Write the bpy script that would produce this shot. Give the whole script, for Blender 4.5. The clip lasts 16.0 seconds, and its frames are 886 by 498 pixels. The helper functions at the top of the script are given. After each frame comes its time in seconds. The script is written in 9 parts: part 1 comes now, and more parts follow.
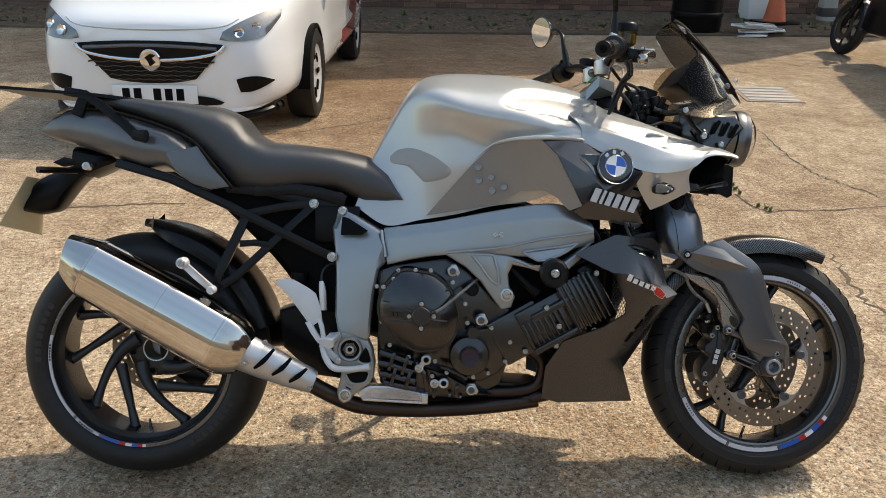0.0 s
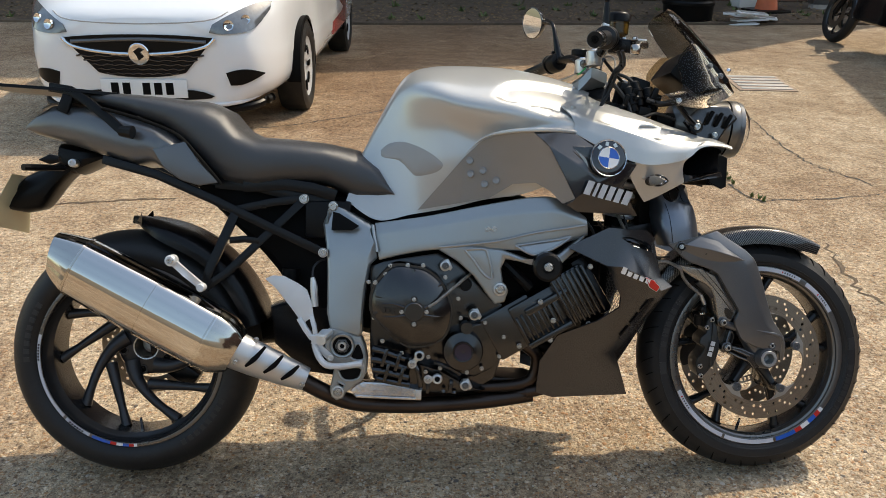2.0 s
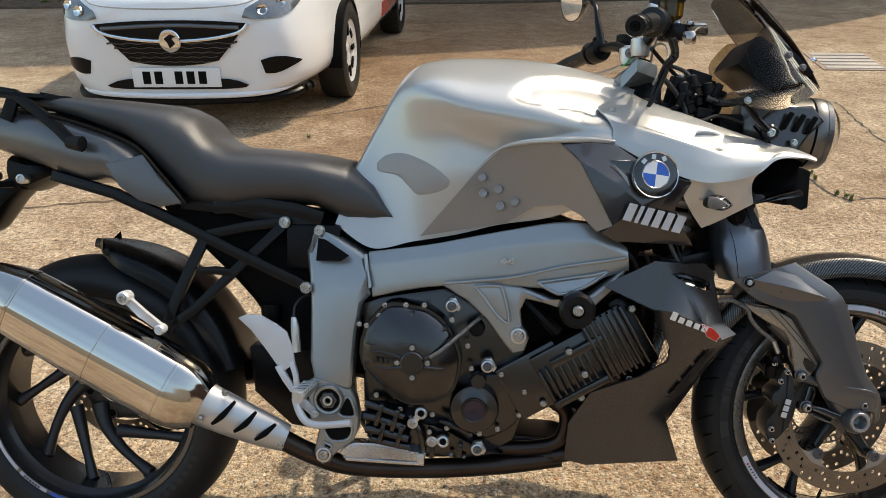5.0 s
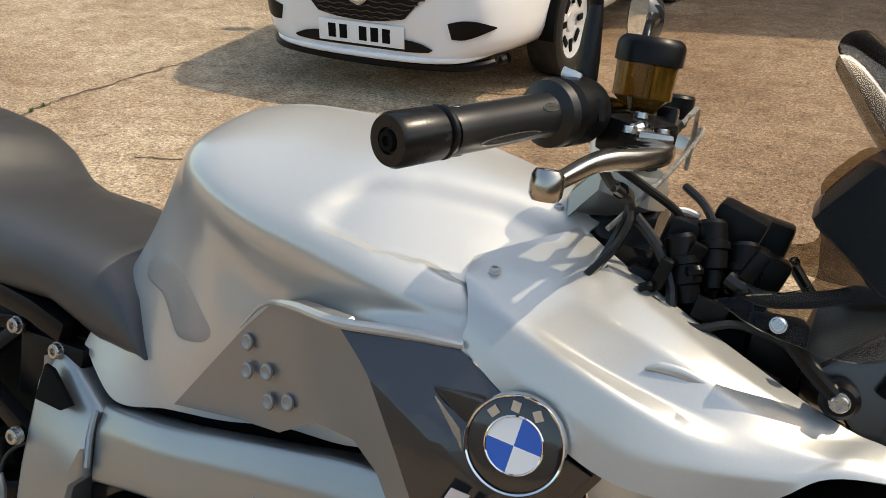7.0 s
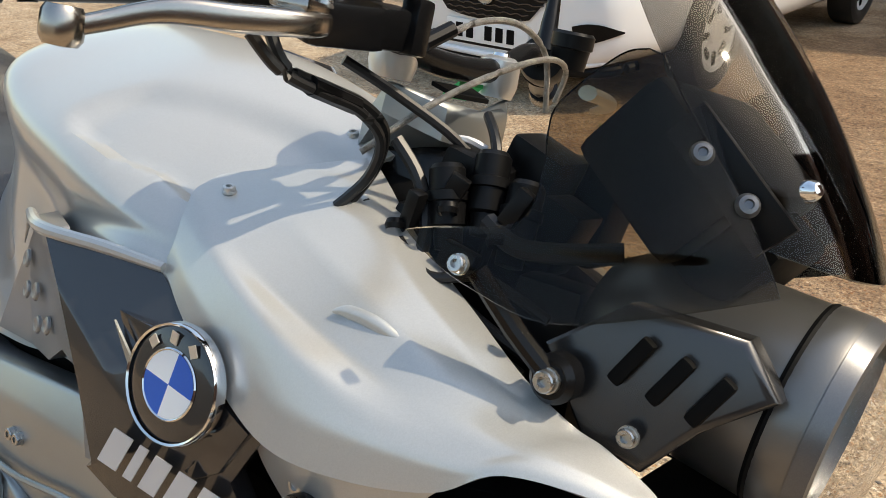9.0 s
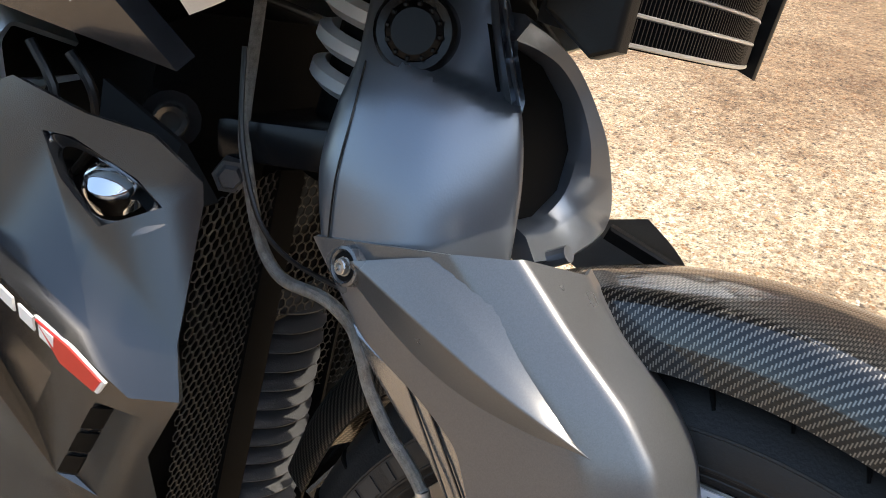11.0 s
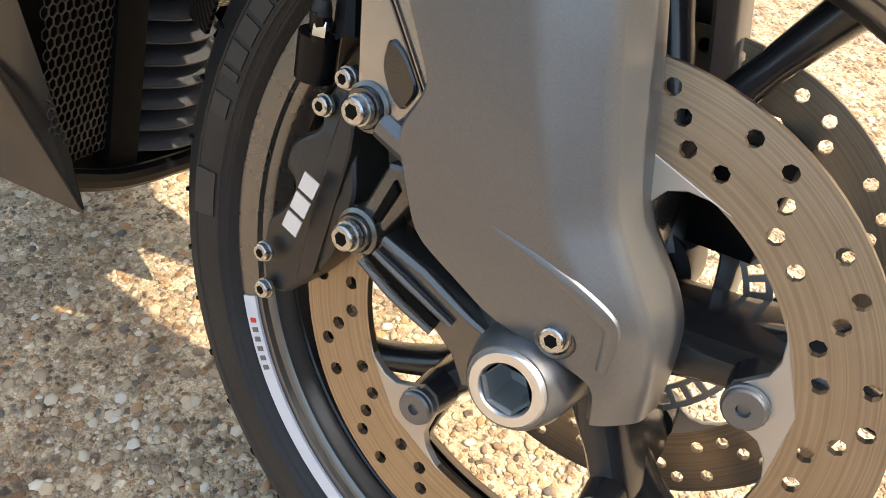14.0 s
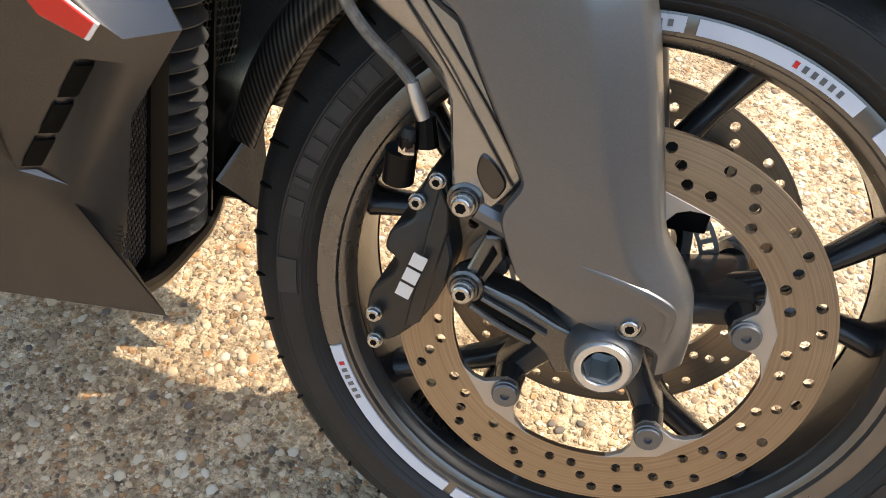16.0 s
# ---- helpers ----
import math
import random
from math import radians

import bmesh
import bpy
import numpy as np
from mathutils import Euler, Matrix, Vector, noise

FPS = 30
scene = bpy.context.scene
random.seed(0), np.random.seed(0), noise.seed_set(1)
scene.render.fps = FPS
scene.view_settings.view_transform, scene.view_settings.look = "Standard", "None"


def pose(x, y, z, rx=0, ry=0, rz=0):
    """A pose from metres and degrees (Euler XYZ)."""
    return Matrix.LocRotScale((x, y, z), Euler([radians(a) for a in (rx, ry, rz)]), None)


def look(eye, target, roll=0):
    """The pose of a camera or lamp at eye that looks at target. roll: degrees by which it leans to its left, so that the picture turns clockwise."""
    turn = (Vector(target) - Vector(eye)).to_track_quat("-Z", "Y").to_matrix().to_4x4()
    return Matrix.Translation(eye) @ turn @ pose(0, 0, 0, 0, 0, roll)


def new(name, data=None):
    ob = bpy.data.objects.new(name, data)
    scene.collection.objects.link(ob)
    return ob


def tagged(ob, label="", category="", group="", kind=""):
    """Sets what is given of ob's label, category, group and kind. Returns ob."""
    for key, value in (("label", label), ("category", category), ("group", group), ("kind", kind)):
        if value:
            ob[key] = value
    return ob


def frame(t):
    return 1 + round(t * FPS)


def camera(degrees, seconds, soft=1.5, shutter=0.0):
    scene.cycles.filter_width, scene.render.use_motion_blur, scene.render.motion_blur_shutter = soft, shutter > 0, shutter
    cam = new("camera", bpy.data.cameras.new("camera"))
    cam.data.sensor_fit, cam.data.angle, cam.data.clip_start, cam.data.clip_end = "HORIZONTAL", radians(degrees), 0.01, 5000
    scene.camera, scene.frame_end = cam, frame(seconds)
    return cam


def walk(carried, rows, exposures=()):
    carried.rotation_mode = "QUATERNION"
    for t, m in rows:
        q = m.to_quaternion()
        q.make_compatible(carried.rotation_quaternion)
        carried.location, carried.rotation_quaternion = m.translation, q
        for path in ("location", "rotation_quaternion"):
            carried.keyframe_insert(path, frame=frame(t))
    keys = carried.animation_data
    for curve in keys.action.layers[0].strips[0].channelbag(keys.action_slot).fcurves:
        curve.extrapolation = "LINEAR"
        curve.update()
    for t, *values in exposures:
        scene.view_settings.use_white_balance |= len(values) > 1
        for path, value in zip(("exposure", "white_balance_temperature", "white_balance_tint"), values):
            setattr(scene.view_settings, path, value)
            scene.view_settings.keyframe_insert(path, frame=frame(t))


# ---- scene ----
from mathutils.bvhtree import BVHTree

cam = camera(55.8, 16.0, soft=0.6)
PATH = [
    (0, pose(0.784, -1.853, 1.391, 67.92, 0, 0.60), 0.86),
    (0.5, pose(0.786, -1.846, 1.391, 67.67, 0, 0.71), 0.66),
    (1, pose(0.784, -1.837, 1.392, 67.54, 0, 0.61), 0.48),
    (1.5, pose(0.784, -1.832, 1.391, 67.45, 0, 0.39), 0.44),
    (2, pose(0.788, -1.831, 1.390, 67.34, 0, 0.15), 0.45),
    (2.5, pose(0.795, -1.829, 1.391, 67.14, 0, 0.10), 0.32),
    (3, pose(0.798, -1.829, 1.389, 66.87, 0, 0.30), 0.01),
    (3.5, pose(0.806, -1.819, 1.388, 66.52, 0, 0.75), -0.40),
    (3.7, pose(0.818, -1.802, 1.386, 66.40, 0, 0.93), -0.56),
    (5.8, pose(1.111, -1.117, 1.321, 65.02, 0, 11.82), -0.67),
    (6, pose(1.189, -1.029, 1.313, 64.56, 0, 14.04), -0.32),
    (6.5, pose(1.283, -0.750, 1.291, 63.60, 0, 20.62), 0.24),
    (7, pose(1.358, -0.483, 1.303, 62.92, 0, 27.42), 0.28),
    (7.5, pose(1.505, -0.272, 1.261, 63.26, 0, 33.67), -0.44),
    (8, pose(1.551, -0.236, 1.239, 64.27, 0, 38.31), -0.95),
    (8.2, pose(1.566, -0.231, 1.240, 64.83, 0, 39.63), -0.92),
    (10.3, pose(1.659, -0.193, 0.972, 61.64, 0, 41.17), 1.00),
    (10.5, pose(1.663, -0.188, 0.944, 60.47, 0, 41.01), 1.46),
    (11, pose(1.664, -0.187, 0.863, 58.01, 0, 40.90), 1.78),
    (11.5, pose(1.650, -0.184, 0.814, 55.78, 0, 41.31), 2.07),
    (12, pose(1.651, -0.173, 0.774, 53.97, 0, 41.61), 2.29),
    (12.5, pose(1.657, -0.179, 0.741, 52.23, 0, 41.54), 2.54),
    (13, pose(1.674, -0.178, 0.715, 50.11, 0, 40.76), 2.93),
    (13.5, pose(1.689, -0.190, 0.687, 47.56, 0, 39.05), 3.27),
    (14, pose(1.713, -0.205, 0.657, 44.89, 0, 36.56), 3.78),
    (14.5, pose(1.735, -0.219, 0.630, 42.50, 0, 33.32), 4.14),
    (15, pose(1.743, -0.238, 0.629, 41.26, 0, 28.83), 4.69),
    (15.5, pose(1.713, -0.301, 0.756, 41.12, 0, 23.59), 4.54),
    (16, pose(1.584, -0.347, 0.811, 41.83, 0, 16.32), 4.64),
]
LIGHTER = [(t, e, k, 8.0) for t, e, k in ((0.0, 0.82, 7080.0), (3.7, 0.82, 7080.0), (6.5, 0.93, 7300.0), (8.0, 0.85, 7250.0), (10.5, 1.52, 7150.0), (11.0, 1.75, 6750.0), (11.5, 2.10, 7000.0), (12.0, 2.45, 8000.0), (12.5, 2.55, 8300.0), (13.5, 2.4, 7600.0), (14.5, 1.78, 7200.0), (16.0, 1.75, 7150.0))]
walk(cam, [(t, m @ pose(0, 0, 0, 0, 0, roll)) for t, m, roll in PATH], exposures=LIGHTER)

# ---- light ----
SUN_DIR = Vector((0.65, 0.50, 1.0)).normalized()
world = bpy.data.worlds.new("sky")
scene.world = world
world.use_nodes = True
wn = world.node_tree.nodes
sky = wn.new("ShaderNodeTexSky")
sky.sky_type = "NISHITA"
sky.sun_disc = False
sky.sun_elevation = math.asin(SUN_DIR.z)
sky.sun_rotation = math.atan2(SUN_DIR.x, SUN_DIR.y)
sky.air_density, sky.dust_density, sky.ozone_density = 1.5, 2.2, 1.4
world.node_tree.links.new(sky.outputs[0], wn["Background"].inputs[0])
wn["Background"].inputs[1].default_value = 0.15
sun_data = bpy.data.lights.new("sun", "SUN")
sun_data.energy, sun_data.angle, sun_data.color = 2.1, radians(0.5), (1.0, 0.90, 0.76)
sun = new("sun", sun_data)
sun.matrix_world = look(SUN_DIR * 20, (0, 0, 0))
scene.view_settings.exposure = 0.0


# ---- materials ----
def material(name, color, rough=0.5, metal=0.0, vary=0.15, scale=30.0, bump=0.0, bump_scale=200.0, coat=0.0, flakes=0.0, stain=0.0, stain_color=(0.2, 0.17, 0.13), spec=0.5):
    """A procedural surface: base colour with large and small variation, roughness variation and fine relief."""
    m = bpy.data.materials.new(name)
    m.use_nodes = True
    nt = m.node_tree
    b = nt.nodes["Principled BSDF"]
    tc = nt.nodes.new("ShaderNodeTexCoord")
    big, small = nt.nodes.new("ShaderNodeTexNoise"), nt.nodes.new("ShaderNodeTexNoise")
    big.inputs["Scale"].default_value, big.inputs["Detail"].default_value = scale * 0.12, 5
    small.inputs["Scale"].default_value, small.inputs["Detail"].default_value = scale, 6
    for n in (big, small):
        nt.links.new(tc.outputs["Object"], n.inputs["Vector"])
    mul = nt.nodes.new("ShaderNodeMath")
    mul.operation = "MULTIPLY_ADD"
    nt.links.new(big.outputs["Fac"], mul.inputs[0])
    mul.inputs[1].default_value = 0.6
    half = nt.nodes.new("ShaderNodeMath")
    half.operation = "MULTIPLY"
    half.inputs[1].default_value = 0.4
    nt.links.new(small.outputs["Fac"], half.inputs[0])
    nt.links.new(half.outputs[0], mul.inputs[2])
    ramp = nt.nodes.new("ShaderNodeValToRGB")
    ramp.color_ramp.elements[0].position, ramp.color_ramp.elements[1].position = 0.3, 0.7
    ramp.color_ramp.elements[0].color = (*[c * (1 - vary) for c in color], 1)
    ramp.color_ramp.elements[1].color = (*[min(1, c * (1 + vary)) for c in color], 1)
    nt.links.new(mul.outputs[0], ramp.inputs["Fac"])
    out = ramp.outputs["Color"]
    if flakes:
        vo = nt.nodes.new("ShaderNodeTexVoronoi")
        vo.inputs["Scale"].default_value = 1600
        nt.links.new(tc.outputs["Object"], vo.inputs["Vector"])
        mix = nt.nodes.new("ShaderNodeMix")
        mix.data_type = "RGBA"
        mix.blend_type = "OVERLAY"
        mix.inputs[0].default_value = flakes
        bw = nt.nodes.new("ShaderNodeRGBToBW")
        nt.links.new(vo.outputs["Color"], bw.inputs[0])
        nt.links.new(out, mix.inputs[6])
        nt.links.new(bw.outputs[0], mix.inputs[7])
        out = mix.outputs[2]
    if stain:
        sn = nt.nodes.new("ShaderNodeTexNoise")
        sn.inputs["Scale"].default_value, sn.inputs["Detail"].default_value, sn.inputs["Roughness"].default_value = scale * 0.35, 8, 0.7
        nt.links.new(tc.outputs["Object"], sn.inputs["Vector"])
        sr = nt.nodes.new("ShaderNodeValToRGB")
        sr.color_ramp.elements[0].position, sr.color_ramp.elements[1].position = 0.55, 0.72
        sr.color_ramp.elements[0].color, sr.color_ramp.elements[1].color = (0, 0, 0, 1), (stain, stain, stain, 1)
        nt.links.new(sn.outputs["Fac"], sr.inputs["Fac"])
        mix = nt.nodes.new("ShaderNodeMix")
        mix.data_type = "RGBA"
        nt.links.new(sr.outputs["Color"], mix.inputs[0])
        nt.links.new(out, mix.inputs[6])
        mix.inputs[7].default_value = (*stain_color, 1)
        out = mix.outputs[2]
    nt.links.new(out, b.inputs["Base Color"])
    b.inputs["Metallic"].default_value = metal
    b.inputs["Specular IOR Level"].default_value = spec
    rr = nt.nodes.new("ShaderNodeMapRange")
    rr.inputs["To Min"].default_value, rr.inputs["To Max"].default_value = max(0.03, rough * 0.8), min(1, rough * 1.2)
    nt.links.new(mul.outputs[0], rr.inputs["Value"])
    nt.links.new(rr.outputs[0], b.inputs["Roughness"])
    b.inputs["Coat Weight"].default_value = coat
    b.inputs["Coat Roughness"].default_value = 0.06
    if bump:
        bn = nt.nodes.new("ShaderNodeTexNoise")
        bn.inputs["Scale"].default_value, bn.inputs["Detail"].default_value = bump_scale, 4
        nt.links.new(tc.outputs["Object"], bn.inputs["Vector"])
        bp = nt.nodes.new("ShaderNodeBump")
        bp.inputs["Strength"].default_value, bp.inputs["Distance"].default_value = bump, 0.002
        nt.links.new(bn.outputs["Fac"], bp.inputs["Height"])
        nt.links.new(bp.outputs["Normal"], b.inputs["Normal"])
    return m


def clear_material(name, color, rough=0.02, weight=1.0, ior=1.45):
    m = bpy.data.materials.new(name)
    m.use_nodes = True
    b = m.node_tree.nodes["Principled BSDF"]
    b.inputs["Base Color"].default_value = (*color, 1)
    b.inputs["Roughness"].default_value = rough
    b.inputs["Transmission Weight"].default_value = weight
    b.inputs["IOR"].default_value = ior
    return m


def tinted_sheet(name, color, rough=0.02, ior=1.22):
    """A thin smoked sheet: tinted see-through plastic under a clear gloss."""
    m = bpy.data.materials.new(name)
    m.use_nodes = True
    nt = m.node_tree
    N, Lk = nt.nodes, nt.links
    N.remove(N["Principled BSDF"])
    clear, gloss, mix, fres = N.new("ShaderNodeBsdfTransparent"), N.new("ShaderNodeBsdfGlossy"), N.new("ShaderNodeMixShader"), N.new("ShaderNodeFresnel")
    clear.inputs["Color"].default_value = (*color, 1)
    gloss.inputs["Color"].default_value = (1, 1, 1, 1)
    gloss.inputs["Roughness"].default_value = rough
    fres.inputs["IOR"].default_value = ior
    Lk.new(fres.outputs[0], mix.inputs[0])
    Lk.new(clear.outputs[0], mix.inputs[1])
    Lk.new(gloss.outputs[0], mix.inputs[2])
    Lk.new(mix.outputs[0], N["Material Output"].inputs["Surface"])
    return m


def ringed(m):
    """Fine concentric scoring round the part's own axle line."""
    nt = m.node_tree
    b = nt.nodes["Principled BSDF"]
    was = b.inputs["Base Color"].links[0].from_socket
    co = nt.nodes.new("ShaderNodeTexCoord")
    fl = nt.nodes.new("ShaderNodeVectorMath")
    fl.operation = "MULTIPLY"
    fl.inputs[1].default_value = (1, 0, 1)
    nt.links.new(co.outputs["Object"], fl.inputs[0])
    ln = nt.nodes.new("ShaderNodeVectorMath")
    ln.operation = "LENGTH"
    nt.links.new(fl.outputs[0], ln.inputs[0])
    nz = nt.nodes.new("ShaderNodeTexNoise")
    nz.noise_dimensions = "1D"
    nz.inputs["Scale"].default_value, nz.inputs["Detail"].default_value, nz.inputs["Roughness"].default_value = 420.0, 4.0, 0.75
    nt.links.new(ln.outputs["Value"], nz.inputs["W"])
    rp = nt.nodes.new("ShaderNodeValToRGB")
    rp.color_ramp.elements[0].position, rp.color_ramp.elements[0].color = 0.32, (0.5, 0.47, 0.44, 1)
    rp.color_ramp.elements[1].position, rp.color_ramp.elements[1].color = 0.66, (1.18, 1.16, 1.12, 1)
    nt.links.new(nz.outputs["Fac"], rp.inputs["Fac"])
    mx = nt.nodes.new("ShaderNodeMix")
    mx.data_type, mx.blend_type = "RGBA", "MULTIPLY"
    mx.inputs[0].default_value = 0.5
    nt.links.new(was, mx.inputs[6])
    nt.links.new(rp.outputs["Color"], mx.inputs[7])
    nt.links.new(mx.outputs[2], b.inputs["Base Color"])
    return m


def ground_material():
    """Worn exposed-aggregate concrete: tan cement with pebbles of many colours in three sizes."""
    m = bpy.data.materials.new("aggregate_concrete")
    m.use_nodes = True
    nt = m.node_tree
    N, Lk = nt.nodes, nt.links
    b = N["Principled BSDF"]
    geo = N.new("ShaderNodeNewGeometry")
    pos = geo.outputs["Position"]

    def noise_node(scale, detail=6, rough=0.6):
        n = N.new("ShaderNodeTexNoise")
        n.inputs["Scale"].default_value, n.inputs["Detail"].default_value, n.inputs["Roughness"].default_value = scale, detail, rough
        Lk.new(pos, n.inputs["Vector"])
        return n.outputs["Fac"]

    def ramp(value, *stops):
        r = N.new("ShaderNodeValToRGB")
        while len(r.color_ramp.elements) < len(stops):
            r.color_ramp.elements.new(0.5)
        for e, (p, c) in zip(r.color_ramp.elements, stops):
            e.position, e.color = p, (*c, 1)
        Lk.new(value, r.inputs["Fac"])
        return r.outputs["Color"]

    def mixed(fac, a, c, kind="MIX"):
        x = N.new("ShaderNodeMix")
        x.data_type, x.blend_type = "RGBA", kind
        if isinstance(fac, float):
            x.inputs[0].default_value = fac
        else:
            Lk.new(fac, x.inputs[0])
        for s, v in ((6, a), (7, c)):
            if isinstance(v, tuple):
                x.inputs[s].default_value = (*v, 1)
            else:
                Lk.new(v, x.inputs[s])
        return x.outputs[2]

    cement = ramp(noise_node(9), (0.3, (0.42, 0.335, 0.235)), (0.55, (0.56, 0.465, 0.335)), (0.75, (0.67, 0.57, 0.43)))
    fine = ramp(noise_node(420, 3), (0.35, (0.45, 0.44, 0.43)), (0.65, (1.3, 1.3, 1.3)))
    col = mixed(0.8, cement, fine, "MULTIPLY")
    height = None
    for scale, cut, amount in ((170.0, 0.42, 0.85), (85.0, 0.34, 0.9), (48.0, 0.22, 0.9)):
        v = N.new("ShaderNodeTexVoronoi")
        v.inputs["Scale"].default_value = scale
        v.inputs["Randomness"].default_value = 1.0
        wob = N.new("ShaderNodeVectorMath")
        wob.operation = "MULTIPLY_ADD"
        nz = N.new("ShaderNodeTexNoise")
        nz.inputs["Scale"].default_value = scale * 1.5
        Lk.new(pos, nz.inputs["Vector"])
        Lk.new(nz.outputs["Color"], wob.inputs[0])
        wob.inputs[1].default_value = (0.8 / scale,) * 3
        Lk.new(pos, wob.inputs[2])
        Lk.new(wob.outputs[0], v.inputs["Vector"])
        sep = N.new("ShaderNodeSeparateColor")
        Lk.new(v.outputs["Color"], sep.inputs[0])
        stone = ramp(sep.outputs[0], (0.0, (0.16, 0.10, 0.055)), (0.18, (0.46, 0.25, 0.11)), (0.34, (0.28, 0.23, 0.17)), (0.5, (0.62, 0.53, 0.39)), (0.66, (0.76, 0.70, 0.59)), (0.8, (0.50, 0.33, 0.18)), (0.92, (0.10, 0.08, 0.065)))
        inside = N.new("ShaderNodeMapRange")
        inside.inputs["From Min"].default_value, inside.inputs["From Max"].default_value = cut + 0.13, cut - 0.06
        Lk.new(v.outputs["Distance"], inside.inputs["Value"])
        some = N.new("ShaderNodeMath")
        some.operation = "GREATER_THAN"
        some.inputs[1].default_value = 0.34
        Lk.new(sep.outputs[1], some.inputs[0])
        mask = N.new("ShaderNodeMath")
        mask.operation = "MULTIPLY"
        Lk.new(inside.outputs[0], mask.inputs[0])
        Lk.new(some.outputs[0], mask.inputs[1])
        am = N.new("ShaderNodeMath")
        am.operation = "MULTIPLY"
        am.inputs[1].default_value = amount
        Lk.new(mask.outputs[0], am.inputs[0])
        col = mixed(am.outputs[0], col, stone)
        if height is None:
            height = mask.outputs[0]
        else:
            ad = N.new("ShaderNodeMath")
            ad.operation = "MAXIMUM"
            Lk.new(height, ad.inputs[0])
            Lk.new(mask.outputs[0], ad.inputs[1])
            height = ad.outputs[0]
    grit = ramp(noise_node(150, 2, 0.5), (0.38, (0.62, 0.60, 0.58)), (0.5, (1, 1, 1)), (0.62, (1.30, 1.29, 1.26)))
    col = mixed(0.6, col, grit, "MULTIPLY")
    speck = ramp(noise_node(48, 2, 0.4), (0.38, (0.66, 0.64, 0.62)), (0.5, (1, 1, 1)), (0.62, (1.28, 1.26, 1.22)))
    col = mixed(0.75, col, speck, "MULTIPLY")
    blotch = ramp(noise_node(7.0, 7, 0.7), (0.36, (1.12, 1.10, 1.06)), (0.52, (0.92, 0.88, 0.84)), (0.66, (0.60, 0.52, 0.44)))
    col = mixed(0.8, col, blotch, "MULTIPLY")
    dirt = ramp(noise_node(1.3, 8, 0.65), (0.42, (1, 1, 1)), (0.56, (0.78, 0.72, 0.66)), (0.7, (0.55, 0.48, 0.42)))
    col = mixed(0.75, col, dirt, "MULTIPLY")
    old = ramp(noise_node(0.35, 6, 0.6), (0.45, (1, 1, 1)), (0.62, (0.62, 0.53, 0.46)))
    col = mixed(0.6, col, old, "MULTIPLY")
    # an older, browner strip of the yard with a ragged edge
    place = N.new("ShaderNodeSeparateXYZ")
    Lk.new(pos, place.inputs[0])

    def edge(value, lo, hi):
        q = N.new("ShaderNodeMapRange")
        q.interpolation_type = "SMOOTHSTEP"
        q.inputs["From Min"].default_value, q.inputs["From Max"].default_value = lo, hi
        Lk.new(value, q.inputs["Value"])
        return q.outputs[0]

    def ragged(value, scale, amount):
        q = N.new("ShaderNodeMath")
        q.operation = "MULTIPLY_ADD"
        Lk.new(noise_node(scale, 6, 0.65), q.inputs[0])
        q.inputs[1].default_value = amount
        Lk.new(value, q.inputs[2])
        return q.outputs[0]

    strip = N.new("ShaderNodeMath")
    strip.operation = "MULTIPLY"
    Lk.new(edge(ragged(place.outputs[1], 1.6, 1.6), 2.35, 3.15), strip.inputs[0])
    Lk.new(edge(ragged(place.outputs[0], 1.1, 1.4), 3.2, 2.2), strip.inputs[1])
    band = N.new("ShaderNodeMath")
    band.operation = "MULTIPLY"
    Lk.new(strip.outputs[0], band.inputs[0])
    Lk.new(edge(ragged(place.outputs[0], 1.3, 1.4), -0.4, 0.9), band.inputs[1])
    col = mixed(band.outputs[0], col, mixed(1.0, col, (0.66, 0.575, 0.50), "MULTIPLY"))
    Lk.new(col, b.inputs["Base Color"])
    b.inputs["Roughness"].default_value = 0.85
    bp = N.new("ShaderNodeBump")
    bp.inputs["Strength"].default_value, bp.inputs["Distance"].default_value = 0.75, 0.004
    hm = N.new("ShaderNodeMath")
    hm.operation = "MULTIPLY_ADD"
    Lk.new(noise_node(120, 5), hm.inputs[0])
    hm.inputs[1].default_value = 0.5
    Lk.new(height, hm.inputs[2])
    Lk.new(hm.outputs[0], bp.inputs["Height"])
    Lk.new(bp.outputs["Normal"], b.inputs["Normal"])
    return m


